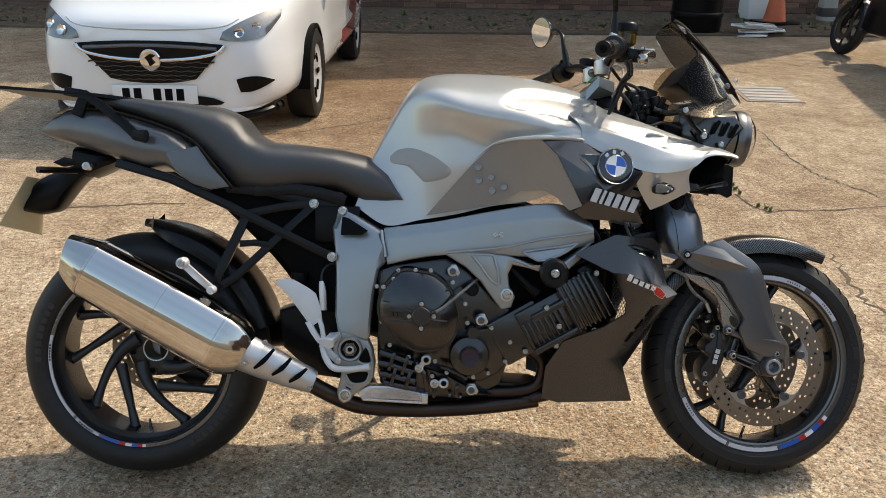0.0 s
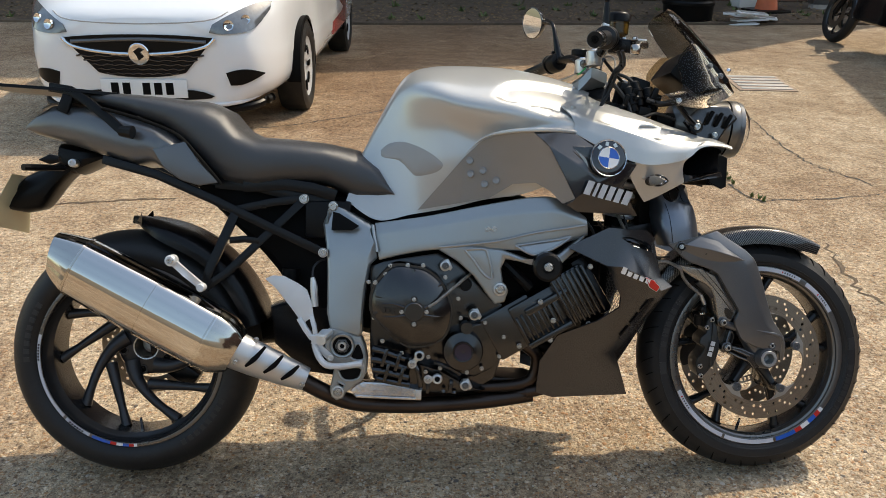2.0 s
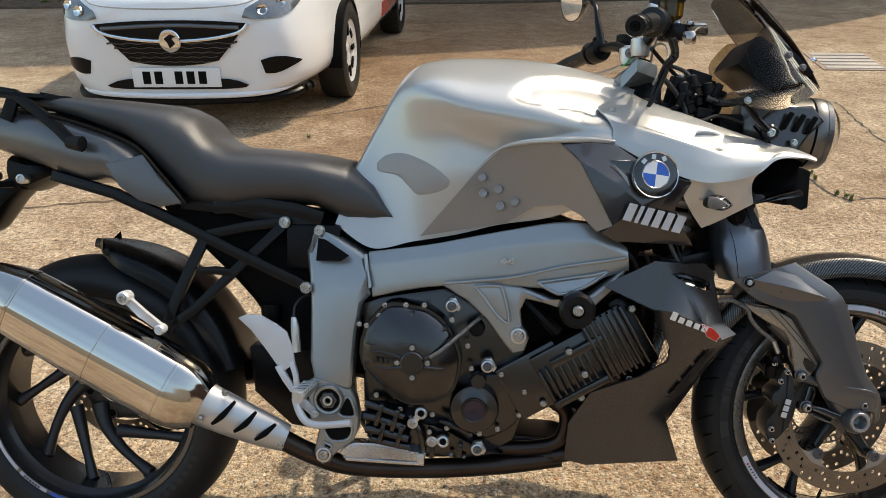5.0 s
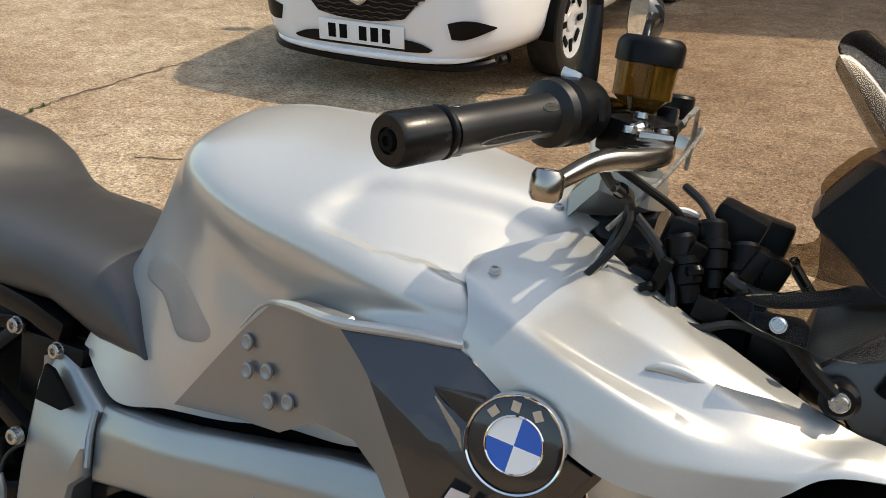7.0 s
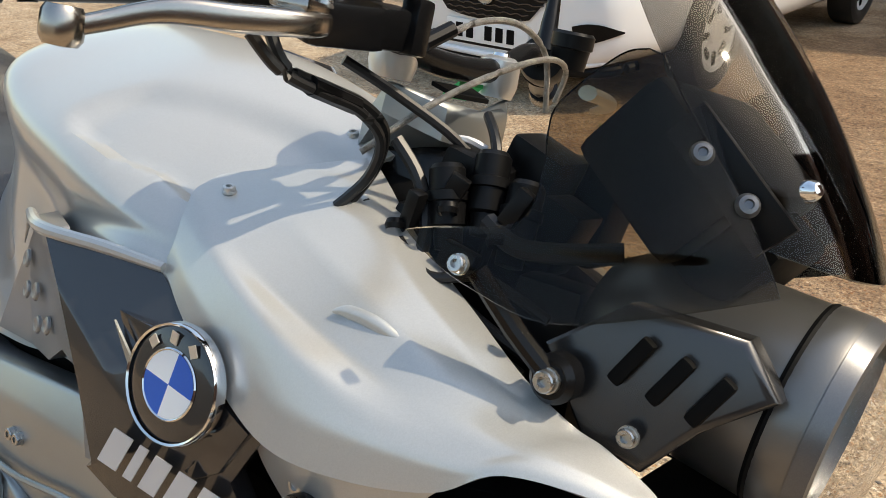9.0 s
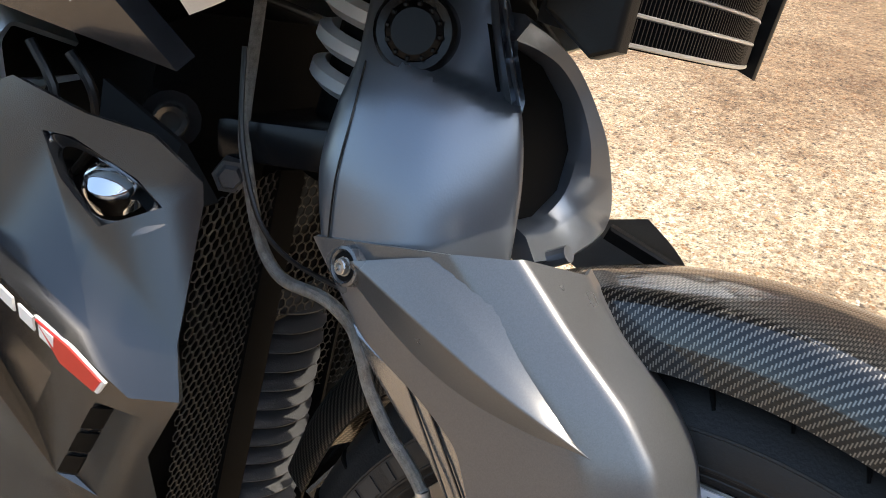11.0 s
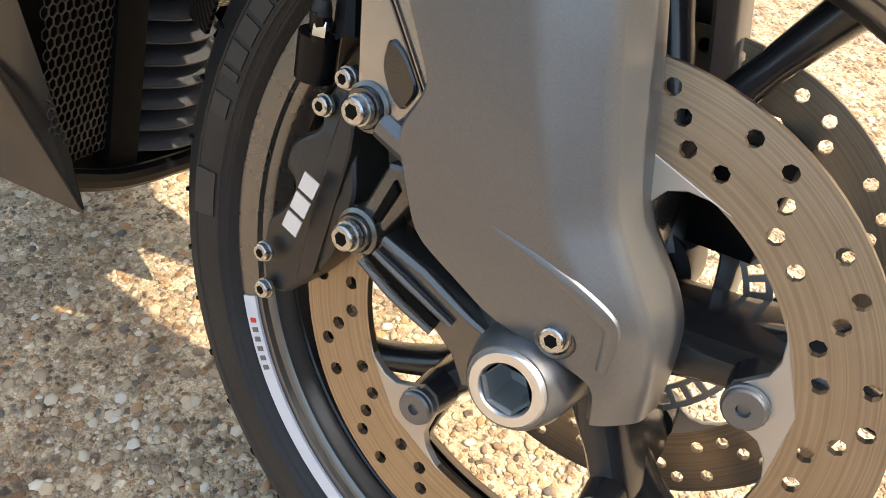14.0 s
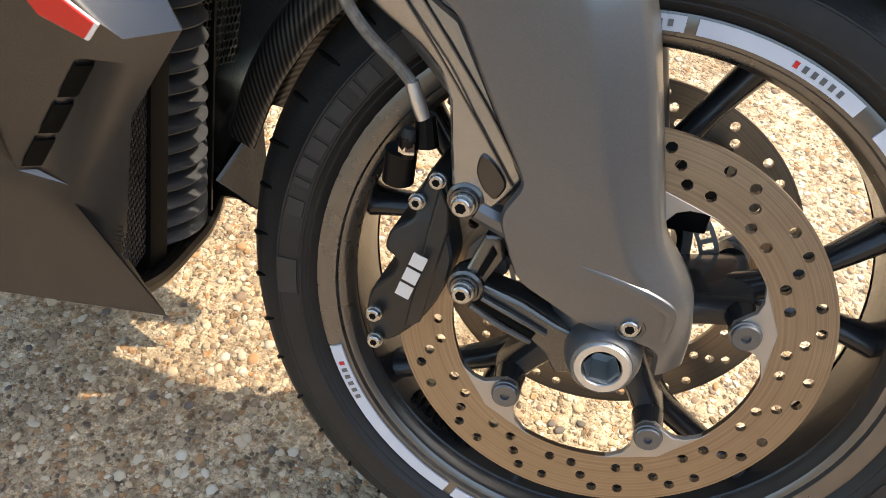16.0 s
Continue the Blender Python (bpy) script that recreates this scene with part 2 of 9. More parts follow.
def carbon_material():
    """Twill carbon weave under clear lacquer."""
    m = bpy.data.materials.new("carbon_twill")
    m.use_nodes = True
    nt = m.node_tree
    N, Lk = nt.nodes, nt.links
    b = N["Principled BSDF"]
    tc = N.new("ShaderNodeTexCoord")
    sep = N.new("ShaderNodeSeparateXYZ")
    Lk.new(tc.outputs["UV"], sep.inputs[0])

    def math_node(op, a, c=0.0, d=0.0):
        n = N.new("ShaderNodeMath")
        n.operation = op
        for s, v in enumerate((a, c, d)):
            if isinstance(v, float):
                n.inputs[s].default_value = v
            else:
                Lk.new(v, n.inputs[s])
        return n.outputs[0]

    u, v = math_node("MULTIPLY", sep.outputs[0], 600.0), math_node("MULTIPLY", sep.outputs[1], 600.0)
    diag = math_node("FRACT", math_node("MULTIPLY", math_node("ADD", math_node("FLOOR", u), math_node("FLOOR", v)), 0.25))
    warp = math_node("LESS_THAN", diag, 0.49)
    fu, fv = math_node("FRACT", u), math_node("FRACT", v)
    pick = N.new("ShaderNodeMix")
    Lk.new(warp, pick.inputs[0])
    Lk.new(fu, pick.inputs[2])
    Lk.new(fv, pick.inputs[3])
    tow = math_node("PINGPONG", pick.outputs[0], 0.5)
    ramp = N.new("ShaderNodeValToRGB")
    ramp.color_ramp.elements[0].color, ramp.color_ramp.elements[1].color = (0.006, 0.006, 0.0065, 1), (0.21, 0.197, 0.175, 1)
    ramp.color_ramp.elements[0].position, ramp.color_ramp.elements[1].position = 0.5, 0.9
    Lk.new(math_node("MULTIPLY", warp, math_node("ADD", tow, 0.4)), ramp.inputs["Fac"])
    Lk.new(ramp.outputs["Color"], b.inputs["Base Color"])
    b.inputs["Metallic"].default_value = 0.7
    b.inputs["Roughness"].default_value = 0.30
    b.inputs["Coat Weight"].default_value = 0.8
    b.inputs["Coat Roughness"].default_value = 0.07
    bp = N.new("ShaderNodeBump")
    bp.inputs["Strength"].default_value, bp.inputs["Distance"].default_value = 0.4, 0.0006
    Lk.new(tow, bp.inputs["Height"])
    Lk.new(bp.outputs["Normal"], b.inputs["Normal"])
    return m


GROUND = ground_material()
CARBON = carbon_material()
SILVER = material("silver_paint", (0.485, 0.485, 0.465), 0.29, 0.45, 0.03, 8, coat=0.5, flakes=0.06)
GRAPHITE = material("graphite_paint", (0.25, 0.245, 0.238), 0.34, 0.40, 0.08, 12, coat=0.25, flakes=0.12)
BLACKGLOSS = material("gloss_black_paint", (0.014, 0.0145, 0.017), 0.16, 0.1, 0.1, 12, coat=0.8)
MATTBLACK = material("satin_black_paint", (0.0060, 0.0060, 0.0065), 0.26, 0.05, 0.15, 14, 0.04, 700, spec=0.24)
FRAMEGREY = material("grey_cast_aluminium", (0.33, 0.345, 0.342), 0.34, 0.75, 0.08, 10, 0.05, 500)
GUNMETAL = material("gunmetal_paint", (0.125, 0.128, 0.133), 0.29, 0.60, 0.05, 16, 0.02, 900, flakes=0.09, spec=0.8)
FORKBLUE = material("dark_fork_casting", (0.165, 0.182, 0.210), 0.32, 0.75, 0.06, 14, 0.04, 700, spec=0.6)
LAMPGREY = material("grey_lamp_shell", (0.17, 0.167, 0.16), 0.34, 0.75, 0.05, 14, 0.05, 700)
REFLECTOR = material("lamp_reflector", (0.45, 0.44, 0.42), 0.18, 1.0, 0.03, 20)
CHARCOAL = material("satin_charcoal_paint", (0.025, 0.0255, 0.028), 0.24, 0.30, 0.05, 12, 0.02, 800, coat=0.5, spec=0.8)
BELLY = material("dark_satin_fairing", (0.072, 0.0725, 0.075), 0.25, 0.80, 0.06, 14, 0.02, 800, spec=0.6)
LEGCAST = material("dark_leg_casting", (0.13, 0.128, 0.124), 0.26, 0.85, 0.08, 20, 0.04, 600)
CALIPER = material("hard_black_anodising", (0.036, 0.0355, 0.034), 0.36, 0.5, 0.12, 40, 0.08, 700, stain=0.25, stain_color=(0.12, 0.115, 0.105))
VINYL = material("dark_seat_vinyl", (0.034, 0.034, 0.035), 0.36, 0.0, 0.12, 20, 0.30, 1100, spec=0.65)
RUBBER = material("tyre_rubber", (0.015, 0.0147, 0.0145), 0.52, 0.0, 0.25, 25, 0.18, 500, stain=0.35, stain_color=(0.050, 0.046, 0.040), spec=0.34)
GRIPRUBBER = material("grip_rubber", (0.010, 0.010, 0.0102), 0.34, 0.0, 0.15, 40, 0.05, 1200, spec=0.35)
PADMESH = material("textured_grip_pad", (0.022, 0.0215, 0.021), 0.5, 0.0, 0.5, 1500, 0.6, 1800, spec=0.4)
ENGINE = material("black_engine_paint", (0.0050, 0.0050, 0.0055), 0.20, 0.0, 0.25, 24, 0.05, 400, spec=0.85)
PLASTIC = material("black_plastic", (0.0045, 0.0045, 0.0048), 0.34, 0.0, 0.2, 30, 0.05, 900, spec=0.16)
STEEL = material("brushed_stainless", (0.63, 0.60, 0.555), 0.055, 1.0, 0.04, 9, 0.0, 300)
SPOKE = material("charcoal_wheel_paint", (0.042, 0.042, 0.044), 0.32, 0.45, 0.08, 20, spec=0.4)
ENDCAP = material("polished_steel", (0.56, 0.53, 0.48), 0.12, 1.0, 0.06, 9)
ALLOY = material("bare_alloy", (0.62, 0.62, 0.61), 0.32, 0.85, 0.08, 30, 0.1, 400)
WHITEALLOY = material("silver_painted_alloy", (0.62, 0.63, 0.64), 0.38, 0.3, 0.05, 30)
BOLT = material("zinc_bolt", (0.47, 0.465, 0.45), 0.28, 0.95, 0.15, 200)
FLANK = material("satin_leg_casting", (0.33, 0.33, 0.325), 0.24, 0.85, 0.06, 14, 0.03, 600)
DISC = ringed(material("worn_brake_disc", (0.32, 0.262, 0.20), 0.36, 0.9, 0.10, 60, 0.03, 350))
DISCARM = material("pale_disc_carrier", (0.42, 0.385, 0.34), 0.42, 0.7, 0.06, 40)
RIM = material("dark_rim_paint", (0.026, 0.026, 0.027), 0.24, 0.25, 0.1, 20, coat=0.15, spec=0.4)
RIMEDGE = material("grey_rim_edge", (0.17, 0.162, 0.150), 0.28, 0.8, 0.1, 30)
WORDING = material("worn_tyre_lettering", (0.024, 0.0232, 0.0225), 0.5, 0.0, 0.2, 60, spec=0.4)
TAPE = material("pale_grey_tape", (0.55, 0.56, 0.60), 0.5, 0.0, 0.05, 50)
WHITE = material("white_lacquer", (0.78, 0.78, 0.77), 0.35, 0.0, 0.03, 30)
RED = material("red_lacquer", (0.55, 0.02, 0.015), 0.35, 0.0, 0.08, 30)
BLUE = material("blue_lacquer", (0.01, 0.10, 0.48), 0.3, 0.0, 0.08, 30, coat=0.4)
GREEN = material("green_sticker", (0.03, 0.5, 0.12), 0.4, 0.0, 0.08, 30)
CHROME = material("chrome", (0.75, 0.75, 0.75), 0.08, 1.0, 0.03, 20)
PIPE = material("heat_browned_pipe", (0.05, 0.038, 0.032), 0.34, 0.85, 0.3, 18, stain=0.4, stain_color=(0.09, 0.055, 0.035))
FOIL = material("embossed_heat_foil", (0.62, 0.62, 0.63), 0.22, 0.95, 0.3, 90, 1.0, 130)
SHIELD = material("satin_heat_shield", (0.55, 0.55, 0.54), 0.38, 0.7, 0.05, 20)
# Near-black for black parts and print, and for painted shade in openings
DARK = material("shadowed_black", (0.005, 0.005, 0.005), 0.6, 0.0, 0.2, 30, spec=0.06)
CABLE = material("cable_sheath", (0.010, 0.010, 0.0105), 0.4, 0.0, 0.2, 60, spec=0.4)
BRAID = material("braided_steel_hose", (0.30, 0.285, 0.26), 0.35, 0.8, 0.5, 1400, 0.8, 1600)
LOUVRE = material("grey_black_louvre", (0.045, 0.046, 0.05), 0.42, 0.1, 0.1, 30, 0.15, 600)
# Bare alloy; the bronze of its reflections is put into the colour
LEVERALLOY = material("bronze_toned_lever", (0.42, 0.385, 0.345), 0.24, 1.0, 0.08, 30)
FLUID = clear_material("brake_fluid_plastic", (0.16, 0.085, 0.012), 0.12, 0.75)
SMOKE = tinted_sheet("smoked_screen", (0.52, 0.51, 0.49))
SIDESMOKE = tinted_sheet("smoked_side_screen", (0.60, 0.56, 0.49))
GLASS = clear_material("lamp_glass", (0.93, 0.93, 0.93), 0.02, 1.0, 1.2)
MIRROR = material("mirror_glass", (0.85, 0.86, 0.87), 0.02, 1.0, 0.01, 10)
PLATEYELLOW = material("translucent_plate", (0.55, 0.48, 0.30), 0.35, 0.0, 0.06, 20)
PAD = material("clear_rubber_pad", (0.30, 0.29, 0.275), 0.35, 0.1, 0.05, 30, 0.1, 300, coat=0.2)
CARWHITE = material("white_car_paint", (0.78, 0.79, 0.80), 0.22, 0.0, 0.02, 6, coat=0.9)
CARRED = material("red_car_paint", (0.35, 0.03, 0.03), 0.25, 0.0, 0.04, 6, coat=0.8)
LAMPGLASS = material("grey_lamp_glass", (0.16, 0.17, 0.18), 0.06, 0.3, 0.3, 40, coat=0.8)
CARGLASS = material("dark_car_glass", (0.02, 0.022, 0.024), 0.05, 0.0, 0.1, 10, coat=0.6)
BRICK = material("weathered_brick", (0.16, 0.082, 0.056), 0.85, 0.0, 0.35, 14, 0.6, 160)
MORTAR = material("wall_mortar", (0.20, 0.17, 0.145), 0.9, 0.0, 0.2, 20, 0.5, 120)
SOIL = material("dry_soil_with_leaves", (0.095, 0.066, 0.042), 0.95, 0.0, 0.5, 60, 1.0, 90, stain=0.6, stain_color=(0.24, 0.19, 0.13))
WEED = material("green_weed", (0.10, 0.14, 0.04), 0.7, 0.0, 0.4, 60)
ORANGE = material("faded_cone_plastic", (0.62, 0.15, 0.06), 0.6, 0.0, 0.12, 20)
TARMAC = material("dark_patch", (0.06, 0.055, 0.05), 0.9, 0.0, 0.3, 40, 0.5, 200)
IRON = material("rusty_iron_cover", (0.36, 0.27, 0.20), 0.8, 0.1, 0.3, 60, 0.6, 120)
CONCRETE = material("pale_concrete", (0.42, 0.40, 0.37), 0.85, 0.0, 0.2, 20, 0.4, 150)
# Kept dark so the unseen wall reflects less light into the motorcycle
RENDERED = material("dull_wall_render", (0.24, 0.225, 0.20), 0.9, 0.0, 0.12, 3, 0.4, 90)
LEAF = material("fallen_leaf", (0.20, 0.135, 0.07), 0.8, 0.0, 0.4, 60)


# ---- mesh tools ----
def spline(pts, k):
    """A smooth line through the points, with k steps between neighbours."""
    p = [Vector(q) for q in pts]
    out = []
    for i in range(len(p) - 1):
        a, b, c, d = p[max(i - 1, 0)], p[i], p[i + 1], p[min(i + 2, len(p) - 1)]
        for s in range(k):
            t = s / k
            out.append(0.5 * (2 * b + (c - a) * t + (2 * a - 5 * b + 4 * c - d) * t * t + (3 * b - a - 3 * c + d) * t**3))
    out.append(p[-1])
    return out


def loft(rings, closed=True, caps=True, bm=None):
    bm = bm or bmesh.new()
    vs = [[bm.verts.new(p) for p in r] for r in rings]
    n = len(vs[0])
    for a, b in zip(vs, vs[1:]):
        for i in range(n if closed else n - 1):
            j = (i + 1) % n
            bm.faces.new((a[i], a[j], b[j], b[i]))
    if caps and closed:
        bm.faces.new(vs[0][::-1])
        bm.faces.new(vs[-1])
    return bm


def basis(axis):
    a = Vector(axis).normalized()
    h = Vector((0, 0, 1)) if abs(a.z) < 0.9 else Vector((1, 0, 0))
    u = h.cross(a).normalized()
    return a, u, a.cross(u)


def tube(pts, r, n=10, k=5, bm=None, flat=1.0, up=None):
    """A round bar along a smooth line; r may be a list, one for each point."""
    line = spline(pts, k) if k > 1 else [Vector(p) for p in pts]
    rs = r if isinstance(r, (list, tuple)) else [r] * len(pts)
    rings = []
    for i, p in enumerate(line):
        f = i / k if k > 1 else i
        lo = min(int(f), len(rs) - 1)
        hi = min(lo + 1, len(rs) - 1)
        rad = rs[lo] + (rs[hi] - rs[lo]) * (f - lo)
        d = (line[min(i + 1, len(line) - 1)] - line[max(i - 1, 0)]).normalized()
        h = Vector(up) if up else (Vector((0, 1, 0)) if abs(d.y) < 0.9 else Vector((1, 0, 0)))
        u = d.cross(h).normalized()
        v = u.cross(d)
        rings.append([p + rad * (math.cos(2 * math.pi * j / n) * u + flat * math.sin(2 * math.pi * j / n) * v) for j in range(n)])
    return loft(rings, bm=bm)


def lathe(profile, c, axis, n=32, bm=None, start=0.0, sweep=360.0, caps=False):
    """Turns (radius, height along the axis) about the axis through c."""
    bm = bm or bmesh.new()
    a, u, v = basis(axis)
    c = Vector(c)
    full = sweep >= 359.9
    rings = []
    for j in range(n if full else n + 1):
        t = radians(start + sweep * j / n)
        d = math.cos(t) * u + math.sin(t) * v
        rings.append([bm.verts.new(c + r * d + h * a) for r, h in profile])
    m = len(rings)
    for j in range(m if full else m - 1):
        p, q = rings[j], rings[(j + 1) % m]
        for i in range(len(profile) - 1):
            bm.faces.new((p[i], q[i], q[i + 1], p[i + 1]))
    bmesh.ops.remove_doubles(bm, verts=bm.verts, dist=1e-5)
    bmesh.ops.recalc_face_normals(bm, faces=bm.faces)
    return bm


def slab(outline, thick, bevel=0.003, seg=2, bm=None, way=(0, 1, 0)):
    """A plate: a closed outline in space, made thick along way, with rounded rims."""
    own = bmesh.new()
    w = Vector(way).normalized() * thick
    front = [own.verts.new(p) for p in outline]
    back = [own.verts.new(Vector(p) + w) for p in outline]
    n = len(front)
    ff = own.faces.new(front)
    own.faces.new(back[::-1])
    for i in range(n):
        own.faces.new((front[i], back[i], back[(i + 1) % n], front[(i + 1) % n]))
    bmesh.ops.recalc_face_normals(own, faces=own.faces)
    if bevel:
        bmesh.ops.bevel(own, geom=list(ff.edges), offset=bevel, segments=seg, affect="EDGES", profile=0.6, clamp_overlap=True)
    bmesh.ops.triangulate(own, faces=[f for f in own.faces if len(f.verts) > 4])
    if bm is None:
        return own
    join(bm, own)
    return bm


def join(bm, other):
    me = bpy.data.meshes.new("tmp")
    other.to_mesh(me)
    other.free()
    bm.from_mesh(me)
    bpy.data.meshes.remove(me)
    return bm


def patch(rows, k=4, thick=0.004, uv=False):
    """A smooth curved sheet through a net of points, made thick inwards."""
    lines = [spline(r, k) for r in rows]
    cols = [spline([l[i] for l in lines], k) for i in range(len(lines[0]))]
    bm = bmesh.new()
    layer = bm.loops.layers.uv.new("map") if uv else None
    if uv:
        net = np.array([[tuple(p) for p in c] for c in cols])
        across = np.concatenate([np.zeros((1, net.shape[1])), np.cumsum(np.linalg.norm(np.diff(net, axis=0), axis=2), axis=0)])
        down = np.concatenate([np.zeros((net.shape[0], 1)), np.cumsum(np.linalg.norm(np.diff(net, axis=1), axis=2), axis=1)], axis=1)
        across -= across[len(across) // 2]
    vs = [[bm.verts.new(p) for p in c] for c in cols]
    for i in range(len(vs) - 1):
        for j in range(len(vs[0]) - 1):
            f = bm.faces.new((vs[i][j], vs[i + 1][j], vs[i + 1][j + 1], vs[i][j + 1]))
            if uv:
                for l, (a, b) in zip(f.loops, ((i, j), (i + 1, j), (i + 1, j + 1), (i, j + 1))):
                    l[layer].uv = (across[a, b] + 1.0, down[len(down) // 2, b] + 1.0)
    if thick:
        bm.normal_update()
        bmesh.ops.solidify(bm, geom=bm.faces[:], thickness=thick)
    return bm


def filleted(pts, r, cut):
    """A broken line with its corners rounded."""
    p = [Vector(q) for q in pts]
    out = [p[0]]
    for a, b, c in zip(p, p[1:], p[2:]):
        d, e = a - b, c - b
        q0, q1 = b + d.normalized() * min(r, d.length * 0.48), b + e.normalized() * min(r, e.length * 0.48)
        out += [q0 * (1 - t) ** 2 + b * 2 * t * (1 - t) + q1 * t * t for t in [i / cut for i in range(cut + 1)]]
    return out + [p[-1]]


def facets(rows, k=4, r=0.004, thick=0.004, cut=3, along=0.0):
    """A sheet with flat faces across and smooth lines along: creases of radius r at the inner points of each row."""
    cols = [filleted(c, along, k) if along else spline(list(c), k) for c in zip(*rows)]
    net = []
    for i in range(len(cols[0])):
        row = filleted([c[i] for c in cols], r, cut)
        net.append(row)
    bm = loft(net, closed=False)
    if thick:
        bm.normal_update()
        bmesh.ops.solidify(bm, geom=bm.faces[:], thickness=thick)
    return bm


def folded(points, faces, bevel=0.003, thick=0.004, side=1):
    """A folded sheet: named corners, faces over them, creases rounded by bevel."""
    bm = bmesh.new()
    v = {n: bm.verts.new((p[0], p[1] * side, p[2])) for n, p in points.items()}
    for f in faces:
        bm.faces.new([v[n] for n in f.split()])
    bmesh.ops.recalc_face_normals(bm, faces=bm.faces)
    bm.normal_update()
    es = [e for e in bm.edges if len(e.link_faces) == 2 and e.calc_face_angle(0) > 0.14]
    if bevel:
        bmesh.ops.bevel(bm, geom=es, offset=bevel, segments=3, affect="EDGES", profile=0.5, clamp_overlap=True)
    bm.normal_update()
    out = sum((f.normal.y * f.calc_area() for f in bm.faces), 0.0)
    if out * side > 0:
        bmesh.ops.reverse_faces(bm, faces=bm.faces)
        bm.normal_update()
    bmesh.ops.triangulate(bm, faces=[f for f in bm.faces if len(f.verts) > 4])
    bm.normal_update()
    bmesh.ops.solidify(bm, geom=bm.faces[:], thickness=thick)
    return bm


def body(top, bottom, width, n=24, m=20, p=2.6, lean=0.0):
    """A rounded long form: top and bottom lines (x, z), half width (x, w)."""
    def at(line, x):
        return float(np.interp(x, [q[0] for q in line], [q[1] for q in line]))
    x0, x1 = max(top[0][0], bottom[0][0]), min(top[-1][0], bottom[-1][0])
    rings = []
    for i in range(n + 1):
        x = x0 + (x1 - x0) * i / n
        t, b, w = at(top, x), at(bottom, x), at(width, x)
        ring = []
        for j in range(m):
            a = 2 * math.pi * j / m
            c, s = math.cos(a), math.sin(a)
            y = w * math.copysign(abs(c) ** (2 / p), c)
            z = (t + b) / 2 + (t - b) / 2 * math.copysign(abs(s) ** (2 / p), s)
            ring.append(Vector((x, y * (1 + lean * s), z)))
        rings.append(ring)
    return loft(rings)


def rounded_box(c, size, bevel=0.004, turn=(0, 0, 0), bm=None, seg=2):
    own = bmesh.new()
    bmesh.ops.create_cube(own, size=1, matrix=pose(*c, *turn) @ Matrix.Diagonal((*size, 1)))
    if bevel:
        bmesh.ops.bevel(own, geom=own.edges[:], offset=bevel, segments=seg, affect="EDGES", profile=0.6, clamp_overlap=True)
    return own if bm is None else join(bm, own)


def finish(name, bm, mat, smooth=35.0):
    bmesh.ops.recalc_face_normals(bm, faces=bm.faces)
    me = bpy.data.meshes.new(name)
    bm.to_mesh(me)
    bm.free()
    me.polygons.foreach_set("use_smooth", [True] * len(me.polygons))
    me.set_sharp_from_angle(angle=radians(smooth))
    me.materials.append(mat)
    return me


def part(name, bm, mat, parent, label="", smooth=35.0):
    ob = new(name, finish(name, bm, mat, smooth))
    ob.parent = parent
    return tagged(ob, label)


def thing(name, label, category, m=None, group="", kind=""):
    ob = new(name)
    ob.empty_display_size = 0.05
    if m is not None:
        ob.matrix_world = m
    return tagged(ob, label, category, group, kind)


def solid(name, bm, mat, label, category="", group="", kind="", smooth=35.0):
    return tagged(new(name, finish(name, bm, mat, smooth)), label, category, group, kind)


BOLT_MESH = {}


def bolt(c, r, parent, axis=(0, -1, 0), h=None, mat=None, name="bolt"):
    """A socket-head bolt; alike bolts share one mesh."""
    mat = mat or BOLT
    key = (round(r, 4), mat.name)
    if key not in BOLT_MESH:
        q = lathe([(0, 0.35 * r), (0.42 * r, 0.35 * r), (0.46 * r, 0.8 * r), (0.82 * r, 0.8 * r), (0.95 * r, 0.68 * r), (r, 0.1 * r), (1.12 * r, 0.1 * r), (1.12 * r, -0.3 * r)], (0, 0, 0), (0, 0, 1), 14)
        BOLT_MESH[key] = finish("bolt", q, mat, 30)
    ob = new(name, BOLT_MESH[key])
    ob.parent = parent
    ob.matrix_local = Matrix.Translation(c) @ Vector(axis).to_track_quat("Z", "Y").to_matrix().to_4x4()
    return ob


def stroke(pts, width, thick, bm=None, bevel=0.003):
    """A flat bar in the side plane along a line of (x, y, z) points."""
    q = [Vector(p) for p in pts]
    left, right = [], []
    for i, p in enumerate(q):
        d = (q[min(i + 1, len(q) - 1)] - q[max(i - 1, 0)]).normalized()
        s = d.cross(Vector((0, 1, 0))).normalized() * width / 2
        left.append(p + s)
        right.append(p - s)
    return slab(left + right[::-1], thick, bevel, bm=bm)


def rounded_loop(pts, times):
    """A closed outline with its corners cut smooth."""
    loop = [Vector(p) for p in pts]
    for _ in range(times):
        loop = [p.lerp(q, f) for p, q in zip(loop, loop[1:] + loop[:1]) for f in (0.2, 0.8)]
    return loop


def xyz(pts, y):
    return [(x, y, z) for x, z in pts]


# ---- ground and surroundings ----
def ground():
    bm = bmesh.new()
    xs = [-60, -20, -8, -4] + [-2 + 0.1 * i for i in range(56)] + [4, 6, 9, 20, 60]
    ys = [-60, -12, -4, -2] + [-1.2 + 0.1 * i for i in range(40)] + [3.2, 4, 5, 6, 8, 12, 25, 80]
    vs = [[bm.verts.new((x, y, 0.0)) for y in ys] for x in xs]
    for i in range(len(xs) - 1):
        for j in range(len(ys) - 1):
            bm.faces.new((vs[i][j], vs[i + 1][j], vs[i + 1][j + 1], vs[i][j + 1]))
    return solid("ground", bm, GROUND, "worn exposed-aggregate concrete yard with pebbles showing", "ground", kind="structure")


